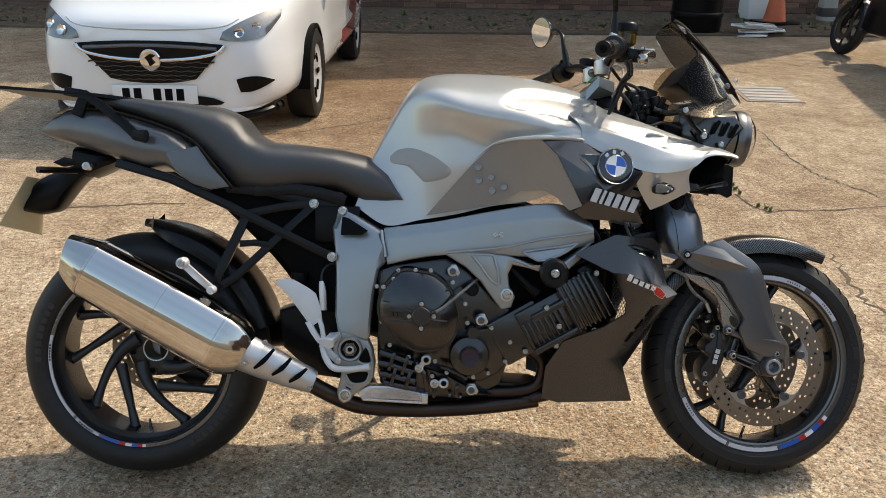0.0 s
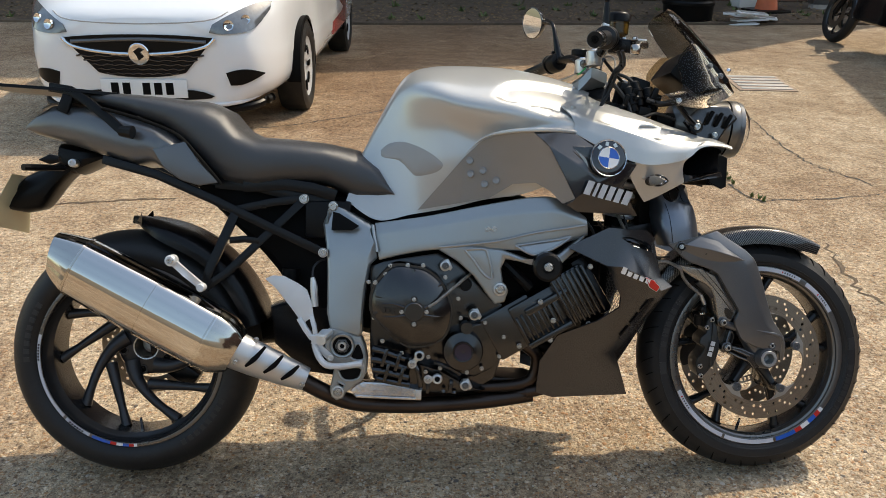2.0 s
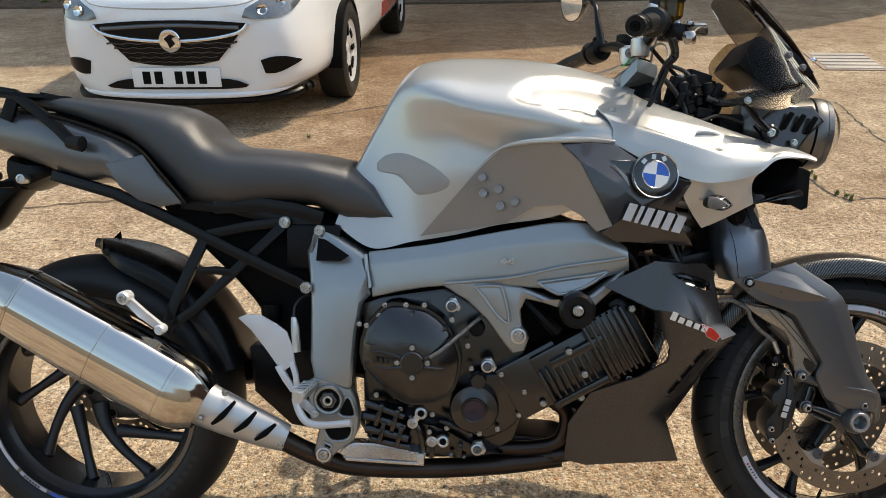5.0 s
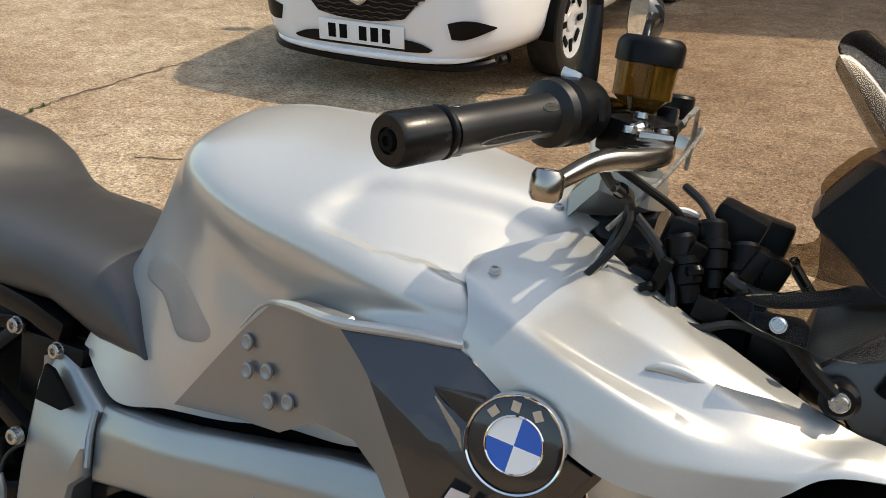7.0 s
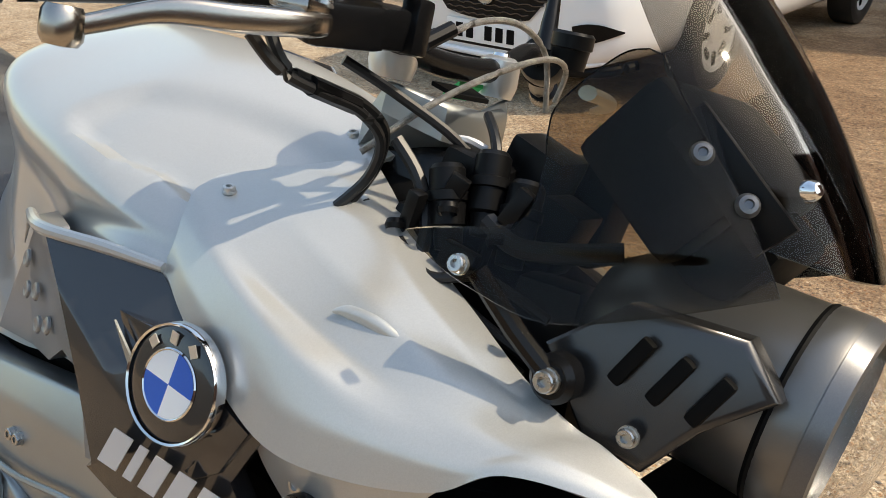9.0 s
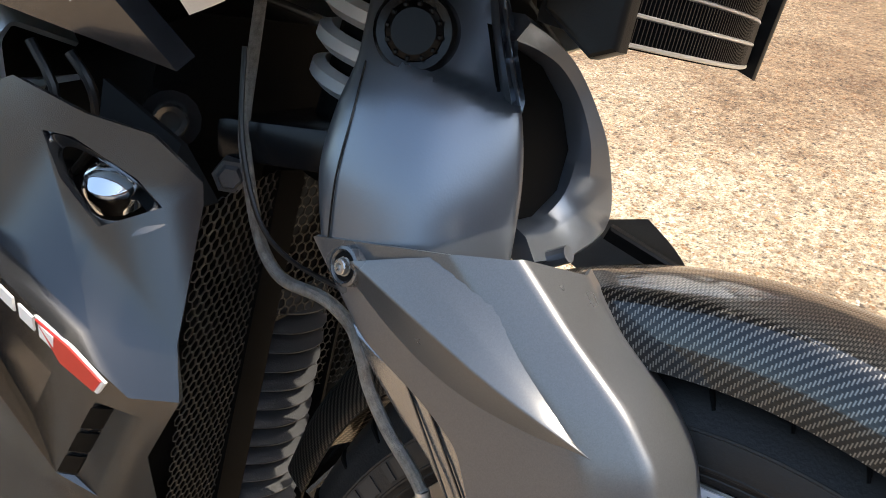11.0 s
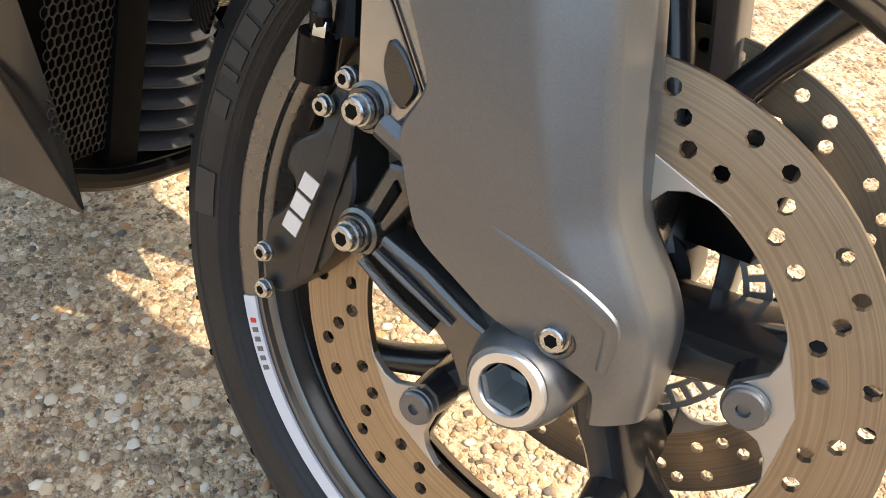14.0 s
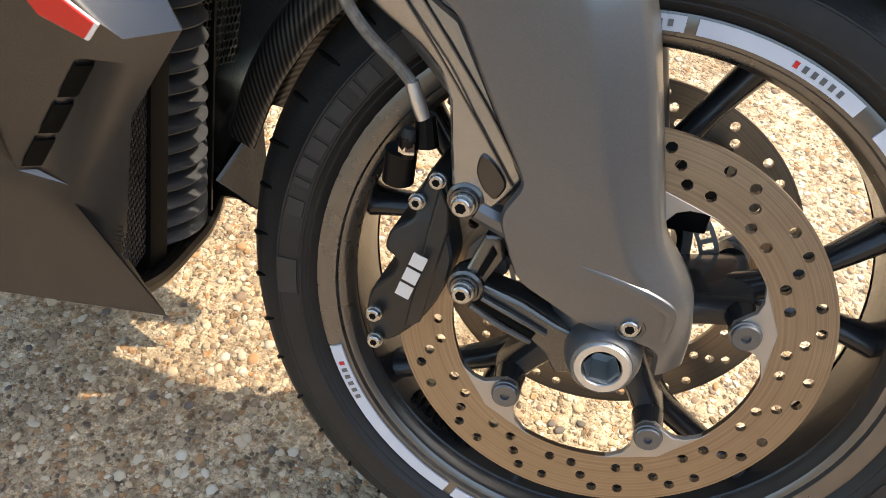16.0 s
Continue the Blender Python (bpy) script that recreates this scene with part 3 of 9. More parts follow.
gnd = ground()
def crack(pts, w, name, mat=None):
    bm = bmesh.new()
    rough = 3.0 if name == "crack" else 1.2
    line = spline([(x, y, 0.0) for x, y in pts], 9)
    rng = random.Random(len(pts))
    L, R = [], []
    for i, p in enumerate(line):
        d = (line[min(i + 1, len(line) - 1)] - line[max(i - 1, 0)]).normalized()
        s = Vector((-d.y, d.x, 0))
        ww = w * rng.uniform(0.25, 1.3)
        j = s * rng.uniform(-w, w) * rough
        L.append(bm.verts.new(p + j + s * ww + Vector((0, 0, 0.0025))))
        R.append(bm.verts.new(p + j - s * ww + Vector((0, 0, 0.0025))))
    for i in range(len(L) - 1):
        bm.faces.new((L[i], L[i + 1], R[i + 1], R[i]))
    ob = part(name, bm, mat or TARMAC, gnd)
    return ob


crack([(2.90, 3.90), (2.88, 3.47), (2.87, 2.99), (2.90, 2.82), (2.98, 2.62), (3.07, 2.42)], 0.006, "crack")
crack([(2.29, 2.43), (2.36, 2.18), (2.50, 2.18), (2.71, 2.20), (3.03, 2.27)], 0.006, "slab_joint")
crack([(-0.52, 3.50), (-0.28, 3.59), (-0.00, 3.77), (0.29, 4.01), (0.36, 4.14)], 0.007, "slab_joint")
crack([(-2.18, 1.87), (-2.35, 2.17), (-2.36, 2.50), (-2.36, 2.95), (-2.32, 3.24)], 0.015, "slab_joint", SOIL)
crack([(-1.40, 1.93), (-1.12, 2.02), (-0.75, 2.10), (-0.56, 2.12)], 0.008, "slab_joint", SOIL)
crack([(2.47, 1.60), (2.41, 1.19), (2.42, 0.99)], 0.008, "crack", SOIL)


def pebbles(n, x0, x1, y0, y1, small, large, seed):
    rng = random.Random(seed)
    verts, faces = [], []
    for _ in range(n):
        x, y, r = rng.uniform(x0, x1), rng.uniform(y0, y1), small + (large - small) * rng.random() ** 2.5
        a0, el, h = rng.uniform(0, 6.28), rng.uniform(0.55, 1.0), rng.uniform(0.18, 0.4)
        b = len(verts)
        k = 6
        for ring, (f, z) in enumerate(((1.0, -0.15), (0.92, 0.55), (0.5, 1.0))):
            for j in range(k):
                t = a0 + 2 * math.pi * j / k
                q = r * f * rng.uniform(0.85, 1.15)
                u, v = q * math.cos(t), q * el * math.sin(t)
                verts.append((x + u * math.cos(a0) - v * math.sin(a0), y + u * math.sin(a0) + v * math.cos(a0), r * h * z))
        for ring in range(2):
            for j in range(k):
                faces.append((b + ring * k + j, b + ring * k + (j + 1) % k, b + (ring + 1) * k + (j + 1) % k, b + (ring + 1) * k + j))
        faces.append(tuple(b + 2 * k + j for j in range(k)))
    me = bpy.data.meshes.new("pebbles")
    me.from_pydata(verts, [], faces)
    me.polygons.foreach_set("use_smooth", [True] * len(me.polygons))
    return me


def pebble_material():
    m = bpy.data.materials.new("pebble_stone")
    m.use_nodes = True
    nt = m.node_tree
    geo = nt.nodes.new("ShaderNodeNewGeometry")
    r = nt.nodes.new("ShaderNodeValToRGB")
    r.color_ramp.interpolation = "CONSTANT"
    stops = [(0.0, (0.45, 0.34, 0.22)), (0.2, (0.34, 0.25, 0.16)), (0.36, (0.46, 0.385, 0.285)), (0.5, (0.38, 0.21, 0.10)), (0.6, (0.52, 0.46, 0.375)), (0.72, (0.22, 0.15, 0.10)), (0.82, (0.50, 0.40, 0.28)), (0.94, (0.12, 0.10, 0.085))]
    while len(r.color_ramp.elements) < len(stops):
        r.color_ramp.elements.new(0.5)
    for e, (p, c) in zip(r.color_ramp.elements, stops):
        e.position, e.color = p, (*c, 1)
    nt.links.new(geo.outputs["Random Per Island"], r.inputs["Fac"])
    b = nt.nodes["Principled BSDF"]
    nt.links.new(r.outputs["Color"], b.inputs["Base Color"])
    b.inputs["Roughness"].default_value = 0.7
    return m


PEBBLE = pebble_material()
for args in ((9000, 0.55, 2.1, -0.35, 0.75, 0.0018, 0.0075, 3), (5000, -0.6, 2.6, -0.5, 1.9, 0.002, 0.008, 5)):
    me = pebbles(*args)
    me.materials.append(PEBBLE)
    tagged(new("pebbles", me), "small mixed pebbles set in the worn concrete", "pebbles", kind="stuff")

# soil strip with leaf litter and weeds, and the brick building behind it
solid("planting_strip", slab([(-14, 8.35, 0.03), (0.5, 8.45, 0.03), (14, 9.3, 0.03), (14, 11.2, 0.05), (-14, 11.2, 0.05)], 0.08, 0.02, way=(0, 0, -1)), SOIL, "dry soil strip with leaf litter along the wall", "soil", kind="structure")
rng = random.Random(11)
leaf = bmesh.new()
for _ in range(5200):
    x = rng.uniform(-7, 8)
    y = rng.uniform(8.5, 10.6) + max(0, (x - 0.5)) * 0.06
    s = rng.uniform(0.012, 0.035)
    a = rng.uniform(0, 6.28)
    z = rng.uniform(0.035, 0.06)
    u = Vector((math.cos(a), math.sin(a), rng.uniform(-0.4, 0.4))) * s
    v = Vector((-math.sin(a), math.cos(a), rng.uniform(-0.4, 0.4))) * s * 0.6
    c = Vector((x, y, z))
    leaf.faces.new([leaf.verts.new(c + q) for q in (u, v, -u, -v)])
solid("leaf_litter", leaf, LEAF, "brown fallen leaves and gravel on the soil", "leaves", kind="stuff")
weeds = bmesh.new()
spots = [(rng.uniform(-6, 7), rng.uniform(8.5, 10.4)) for _ in range(46)] + [(2.33, 2.58), (2.32, 2.43), (2.35, 2.22), (2.38, 2.19), (2.39, 2.15), (2.32, 2.50)] + [(-2.32, 2.14), (-2.34, 2.23)] + [(-0.27, 3.09)]
for n, (x, y) in enumerate(spots):
    big = 1.0 if y > 8 else 0.22
    for _ in range(26):
        a, l = rng.uniform(0, 6.28), rng.uniform(0.04, 0.13) * big
        tip = Vector((x, y, 0.01)) + Vector((math.cos(a) * l * 0.7, math.sin(a) * l * 0.7, l * rng.uniform(0.3, 1.0)))
        c = Vector((x + rng.uniform(-0.05, 0.05) * big, y + rng.uniform(-0.05, 0.05) * big, 0.0))
        s = Vector((-math.sin(a), math.cos(a), 0)) * l * 0.14
        weeds.faces.new([weeds.verts.new(q) for q in (c, c.lerp(tip, 0.5) + s, tip, c.lerp(tip, 0.5) - s)])
solid("weeds", weeds, WEED, "low green weeds in cracks and soil", "weeds", kind="stuff")

wall = slab(xyz([(-16, -0.1), (16, -0.1), (16, 2.4), (9.0, 2.4), (9.0, 6.0), (9.15, 8.6), (8.3, 9.9), (6.85, 11.0), (4.0, 11.8), (-16, 11.8)], 10.9), 0.3, 0.0, way=(0, 1, 0))
wall_ob = solid("wall_back", wall, MORTAR, "weathered brown brick wall behind the yard", "wall", kind="structure")
# not in view: tall part inferred from its shadow, the rest added
side = slab([(7.30, 8.30, -0.1), (4.26, -6.0, -0.1), (4.26, -6.0, 2.1), (6.30, 3.60, 2.1), (6.30, 3.60, 4.6), (7.30, 8.30, 4.6)], 0.3, 0.0, way=(1, -0.21, 0))
# added out of view, behind the camera, for bounce light and reflections
across = rounded_box((0.0, -7.2, 1.3), (24.0, 0.3, 2.6), 0.01)
solid("wall_front", across, RENDERED, "unseen plain wall across the yard, added to shape bounce and reflections", "wall", kind="structure")
solid("wall_side", side, BRICK, "unseen brick wall beside the yard, placed to cast shade and block glare", "wall", kind="structure")
brick_me = finish("brick", rounded_box((0, 0, 0), (0.215, 0.02, 0.065), 0.004, seg=1), BRICK)


def brick_material():
    m = bpy.data.materials["weathered_brick"]
    nt = m.node_tree
    info = nt.nodes.new("ShaderNodeObjectInfo")
    mr = nt.nodes.new("ShaderNodeMapRange")
    mr.inputs["To Min"].default_value, mr.inputs["To Max"].default_value = 0.55, 1.35
    nt.links.new(info.outputs["Random"], mr.inputs["Value"])
    b = nt.nodes["Principled BSDF"]
    src = b.inputs["Base Color"].links[0].from_socket
    hs = nt.nodes.new("ShaderNodeHueSaturation")
    nt.links.new(mr.outputs[0], hs.inputs["Value"])
    nt.links.new(src, hs.inputs["Color"])
    nt.links.new(hs.outputs[0], b.inputs["Base Color"])


brick_material()

# things by the wall
def bin_drum():
    t = thing("water_butt", "dark ribbed plastic drum standing on the yard", "drum", pose(3.80, 9.0, 0))
    part("drum_body", lathe([(0.0, 0.0), (0.27, 0.0), (0.30, 0.03), (0.31, 0.2), (0.325, 0.22), (0.325, 0.25), (0.31, 0.27), (0.315, 0.60), (0.33, 0.62), (0.33, 0.65), (0.31, 0.67), (0.30, 0.95), (0.0, 0.96)], (0, 0, 0), (0, 0, 1), 40), PLASTIC, t)
    part("drum_lid", lathe([(0.0, 0.99), (0.30, 0.985), (0.325, 0.96), (0.32, 0.94)], (0, 0, 0), (0, 0, 1), 40), PLASTIC, t)
    return t


bin_drum()
cone = thing("traffic_cone", "faded orange traffic cone on a black base", "cone", pose(5.05, 9.75, 0.02))
part("cone_body", lathe([(0.155, 0.03), (0.145, 0.06), (0.04, 0.68), (0.03, 0.70), (0.0, 0.70)], (0, 0, 0), (0, 0, 1), 28), ORANGE, cone)
part("cone_base", rounded_box((0, 0, 0.03), (0.46, 0.46, 0.05), 0.015, (0, 0, 20)), PLASTIC, cone)
crate = thing("white_crate", "white plastic container by the wall", "container", pose(4.95, 10.25, 0.04, 0, 0, 12))
part("crate_body", rounded_box((0, 0, 0.16), (0.38, 0.28, 0.32), 0.04), WHITE, crate)
part("crate_cap", lathe([(0, 0.03), (0.04, 0.03), (0.045, 0.0)], (-0.1, 0.02, 0.32), (0, 0, 1), 18), CONCRETE, crate)
post = thing("concrete_post", "short pale post with a dark band", "post", pose(5.90, 10.15, 0.02))
part("post_body", rounded_box((0, 0, 0.35), (0.2, 0.2, 0.70), 0.02), CONCRETE, post)
part("post_band", rounded_box((0, 0, 0.14), (0.21, 0.21, 0.12), 0.01), GUNMETAL, post)
rngp = random.Random(4)
for i in range(7):
    q = thing("plastic_tray", "white flattened plastic packaging on the ground", "packaging", pose(4.45 + rngp.uniform(-0.12, 0.25), 8.75 + rngp.uniform(-0.08, 0.1), 0.012 + i * 0.022, rngp.uniform(-6, 6), rngp.uniform(-6, 6), rngp.uniform(-25, 25)), group="trays")
    part("tray_sheet", rounded_box((0, 0, 0), (0.36, 0.14, 0.016), 0.004), WHITE, q)
    part("tray_rim", rounded_box((0, 0, 0.012), (0.30, 0.05, 0.016), 0.004), CONCRETE, q)
cov_t = thing("drain_cover", "rusty iron drain cover set in concrete", "drain cover", pose(*((3.38, 5.13)), 0.004, 0, 0, -4))
part("cover_frame", rounded_box((0, 0, -0.004), (0.46, 0.62, 0.016), 0.003), IRON, cov_t)
for i in range(5):
    part("cover_bar", rounded_box((0, -0.24 + 0.12 * i, 0.005), (0.40, 0.07, 0.008), 0.002), CONCRETE, cov_t)


# ---- parked car ----
def car():
    CX = -1.035
    t = thing("white_car", "white small hatchback parked nose towards the motorcycle", "car", pose(CX, 0, 0))
    st = [  # y, low width, mid width, shoulder width, shoulder height, top width, top height
        (3.205, 0.42, 0.48, 0.40, 0.64, 0.28, 0.71), (3.225, 0.54, 0.58, 0.52, 0.665, 0.38, 0.735), (3.28, 0.63, 0.66, 0.61, 0.695, 0.46, 0.775), (3.40, 0.70, 0.725, 0.69, 0.745, 0.53, 0.83),
        (3.60, 0.76, 0.785, 0.755, 0.81, 0.60, 0.885), (3.90, 0.79, 0.815, 0.79, 0.86, 0.65, 0.945), (4.30, 0.82, 0.84, 0.815, 0.90, 0.69, 0.99), (4.60, 0.84, 0.865, 0.84, 0.92, 0.70, 1.06),
        (5.20, 0.84, 0.868, 0.84, 0.94, 0.60, 1.40), (5.70, 0.84, 0.868, 0.84, 0.95, 0.61, 1.46), (6.40, 0.84, 0.865, 0.84, 0.96, 0.60, 1.45), (6.95, 0.83, 0.855, 0.82, 0.97, 0.56, 1.36), (7.15, 0.78, 0.82, 0.78, 0.95, 0.52, 1.10), (7.22, 0.62, 0.72, 0.66, 0.85, 0.46, 0.95)]
    rows = []
    for y, lw, mw, sw, sz, tw, tz in st:
        lo = 0.225 if y < 3.5 else 0.23
        half = [(0, lo), (lw * 0.8, lo), (lw, lo + 0.06), (mw, 0.46), (mw * 0.995, 0.56), (sw, sz), (tw, tz), (tw * 0.5, tz + 0.02), (0, tz + 0.025)]
        rows.append([(x, y, z) for x, z in half] + [(-x, y, z) for x, z in half[-2:0:-1]])
    cols = [spline([r[i] for r in rows], 3) for i in range(len(rows[0]))]
    rings = []
    for j in range(len(cols[0])):
        ring = [c[j] for c in cols]
        sm = spline(ring + [ring[0]], 3)[:-1]
        rings.append(sm)
    shell = loft(rings)
    nose = BVHTree.FromBMesh(shell)
    part("car_body", shell, CARWHITE, t, "white lacquered body shell")

    def on_nose(x, z, off=0.008):
        hit = nose.ray_cast(Vector((x, 2.0, z)), Vector((0, 1, 0)))[0]
        return Vector((x, (hit.y if hit else 3.5) - off, z))

    def draped(top, low, off=0.008, n=4):
        """A sheet laid on the nose between two lines of (x, z)."""
        a, b = spline([(x, 0, z) for x, z in top], 3), spline([(x, 0, z) for x, z in low], 3)
        net = [[on_nose(p.x + (q.x - p.x) * i / n, p.z + (q.z - p.z) * i / n, off) for p, q in zip(a, b)] for i in range(n + 1)]
        bm = loft(net, closed=False)
        bm.normal_update()
        bmesh.ops.solidify(bm, geom=bm.faces[:], thickness=0.006)
        return bm

    def trace(pts, r, off=0.006):
        return tube([on_nose(p.x, p.z, off) for p in spline([(x, 0, z) for x, z in pts], 4)], r, 8, 1)

    part("bonnet_edge", trace([(-0.52, 0.765), (-0.40, 0.722), (0, 0.705), (0.40, 0.722), (0.52, 0.765)], 0.004, 0.0), CONCRETE, t)
    part("grille", draped([(-0.45, 0.625), (-0.25, 0.640), (0, 0.645), (0.25, 0.640), (0.45, 0.625)], [(-0.26, 0.42), (-0.15, 0.400), (0, 0.392), (0.15, 0.400), (0.26, 0.42)], 0.006), PLASTIC, t, "black car grille behind a chrome bar")
    for i in range(5):
        z = 0.415 + i * 0.026
        w = 0.22 + i * 0.040
        part("grille_bar", tube([on_nose(-w + 2 * w * k / 24, z + 0.005 * math.sin(k * 1.9), 0.013) for k in range(25)], 0.0055, 6, 1), BLACKGLOSS, t)
    part("grille_bar", trace([(-0.40, 0.602), (0, 0.618), (0.40, 0.602)], 0.012, 0.012), GUNMETAL, t)
    part("grille_chrome", trace([(-0.45, 0.622), (-0.39, 0.575), (-0.22, 0.542), (0, 0.530), (0.22, 0.542), (0.39, 0.575), (0.45, 0.622)], 0.012, 0.012), CHROME, t)
    part("car_badge", lathe([(0.0, 0.010), (0.045, 0.010), (0.058, 0.012), (0.064, 0.006), (0.065, -0.03)], (0.0, 3.176, 0.535), (0, -1, 0), 40), CHROME, t)
    part("badge_emblem", slab([(-0.028, 3.163, 0.550), (0.005, 3.163, 0.572), (0.035, 3.163, 0.560), (0.012, 3.163, 0.546), (0.030, 3.163, 0.520), (0.0, 3.163, 0.498), (-0.012, 3.163, 0.530)], 0.004, 0.001, way=(0, -1, 0)), PLASTIC, t)
    plate_y = min(on_nose(x, 0.325, 0.008).y for x in (-0.26, 0.0, 0.26))
    part("plate_holder", rounded_box((0.0, plate_y + 0.02, 0.325), (0.50, 0.04, 0.10), 0.004), PLASTIC, t)
    part("front_plate", rounded_box((0.0, plate_y - 0.004, 0.325), (0.52, 0.008, 0.111), 0.003), WHITE, t, "white number plate with plain dark bars")
    for i, x in enumerate((-0.175, -0.105, 0.015, 0.085, 0.155)):
        part("plate_bar", rounded_box((x, plate_y - 0.009, 0.325), (0.046, 0.002, 0.072), 0.0), DARK, t)
    part("lower_intake", draped([(-0.42, 0.280), (-0.30, 0.315), (0, 0.318), (0.30, 0.315), (0.42, 0.280)], [(-0.40, 0.268), (-0.28, 0.258), (0, 0.256), (0.28, 0.258), (0.40, 0.268)], 0.005), PLASTIC, t)
    part("front_lip", tube([(-0.67, 3.40, 0.258), (-0.56, 3.26, 0.236), (-0.35, 3.208, 0.222), (0, 3.195, 0.218), (0.35, 3.208, 0.222), (0.56, 3.26, 0.236), (0.67, 3.40, 0.258)], [0.008, 0.015, 0.017, 0.017, 0.017, 0.015, 0.008], 10, 6, flat=1.0), CARWHITE, t)
    part("under_lip", tube([(-0.71, 3.48, 0.220), (-0.56, 3.28, 0.195), (0, 3.215, 0.185), (0.56, 3.28, 0.195), (0.71, 3.48, 0.220)], 0.026, 10, 6), PLASTIC, t)
    for s in (1, -1):
        part("fog_recess", draped([(x * s, z) for x, z in ((0.50, 0.420), (0.57, 0.437), (0.64, 0.432), (0.70, 0.400))], [(x * s, z) for x, z in ((0.52, 0.345), (0.58, 0.345), (0.64, 0.365), (0.70, 0.394))], 0.005), PLASTIC, t)
        part("car_headlamp", draped([(x * s, z) for x, z in ((0.44, 0.700), (0.53, 0.748), (0.63, 0.790), (0.70, 0.808), (0.735, 0.800))], [(x * s, z) for x, z in ((0.42, 0.655), (0.50, 0.645), (0.60, 0.650), (0.67, 0.672), (0.73, 0.760))], 0.008, 5), LAMPGLASS, t, "long swept headlamp with grey inside")
        for x, z, r in ((0.53, 0.695, 0.030), (0.62, 0.722, 0.026)):
            p = on_nose(x * s, z, 0.012)
            part("lamp_bowl", lathe([(0.0, 0.0), (r * 0.7, 0.003), (r, 0.010), (r * 1.1, 0.0)], p, (0.45 * s, -1, 0.3), 20), CHROME, t)
        part("side_window", slab([(x * s, y, z) for x, y, z in ((0.835, 4.55, 0.98), (0.845, 6.6, 1.00), (0.68, 6.5, 1.38), (0.66, 5.3, 1.36))], 0.01, 0.003, way=(-s, 0, 0)), CARGLASS, t)
        part("rear_door_red", slab([(x * s, y, z) for x, y, z in ((0.872, 5.35, 0.34), (0.872, 6.20, 0.34), (0.872, 6.40, 0.62), (0.850, 6.70, 0.94), (0.848, 5.35, 0.93))], 0.012, 0.002, way=(-s, 0, 0)), CARRED, t)
        for i in range(4):
            part("door_graphic", rounded_box((0.8725 * s, 4.66 + i * 0.15, 0.82 - 0.01 * i), (0.002, 0.09, 0.05 + 0.02 * (i % 2)), 0.0), (RED, GUNMETAL, ORANGE, RED)[i], t)
        part("car_door_mirror", rounded_box((0.95 * s, 4.62, 1.02), (0.17, 0.10, 0.13), 0.04), CARWHITE, t)
        for y in (4.09, 6.60):
            c = (0.765 * s, y, 0.305)
            wl = part("car_wheel", lathe([(0.0, 0.055), (0.05, 0.060), (0.06, 0.05), (0.12, 0.058), (0.175, 0.070), (0.195, 0.078), (0.203, 0.082), (0.207, 0.07), (0.20, -0.08), (0.0, -0.08)], c, (s, 0, 0), 48), WHITEALLOY, t, "silver wheel trim")
            part("car_tyre", lathe([(0.205, 0.082), (0.225, 0.095), (0.27, 0.095), (0.298, 0.082), (0.305, 0.05), (0.305, -0.06), (0.29, -0.09), (0.22, -0.09), (0.205, -0.08)], c, (s, 0, 0), 48), RUBBER, t)
            # black disc on the uncut body paints the shaded wheel well
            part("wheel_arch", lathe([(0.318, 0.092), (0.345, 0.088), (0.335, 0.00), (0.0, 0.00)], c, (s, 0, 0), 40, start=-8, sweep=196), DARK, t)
            for k in range(8):
                a = 2 * math.pi * k / 8
                hc = Vector(c) + Vector((0.068 * s, 0.135 * math.cos(a), 0.135 * math.sin(a)))
                part("trim_slot", rounded_box(hc, (0.012, 0.035, 0.075), 0.005, (90 - math.degrees(a) + 180 - 90 + 90, 0, 0)), DARK, t)
    part("windscreen", slab([(-0.66, 4.62, 1.075), (0.66, 4.62, 1.075), (0.56, 5.17, 1.405), (-0.56, 5.17, 1.405)], 0.01, 0.004, way=(0, 0.5, -1)), CARGLASS, t)
    return t


car()


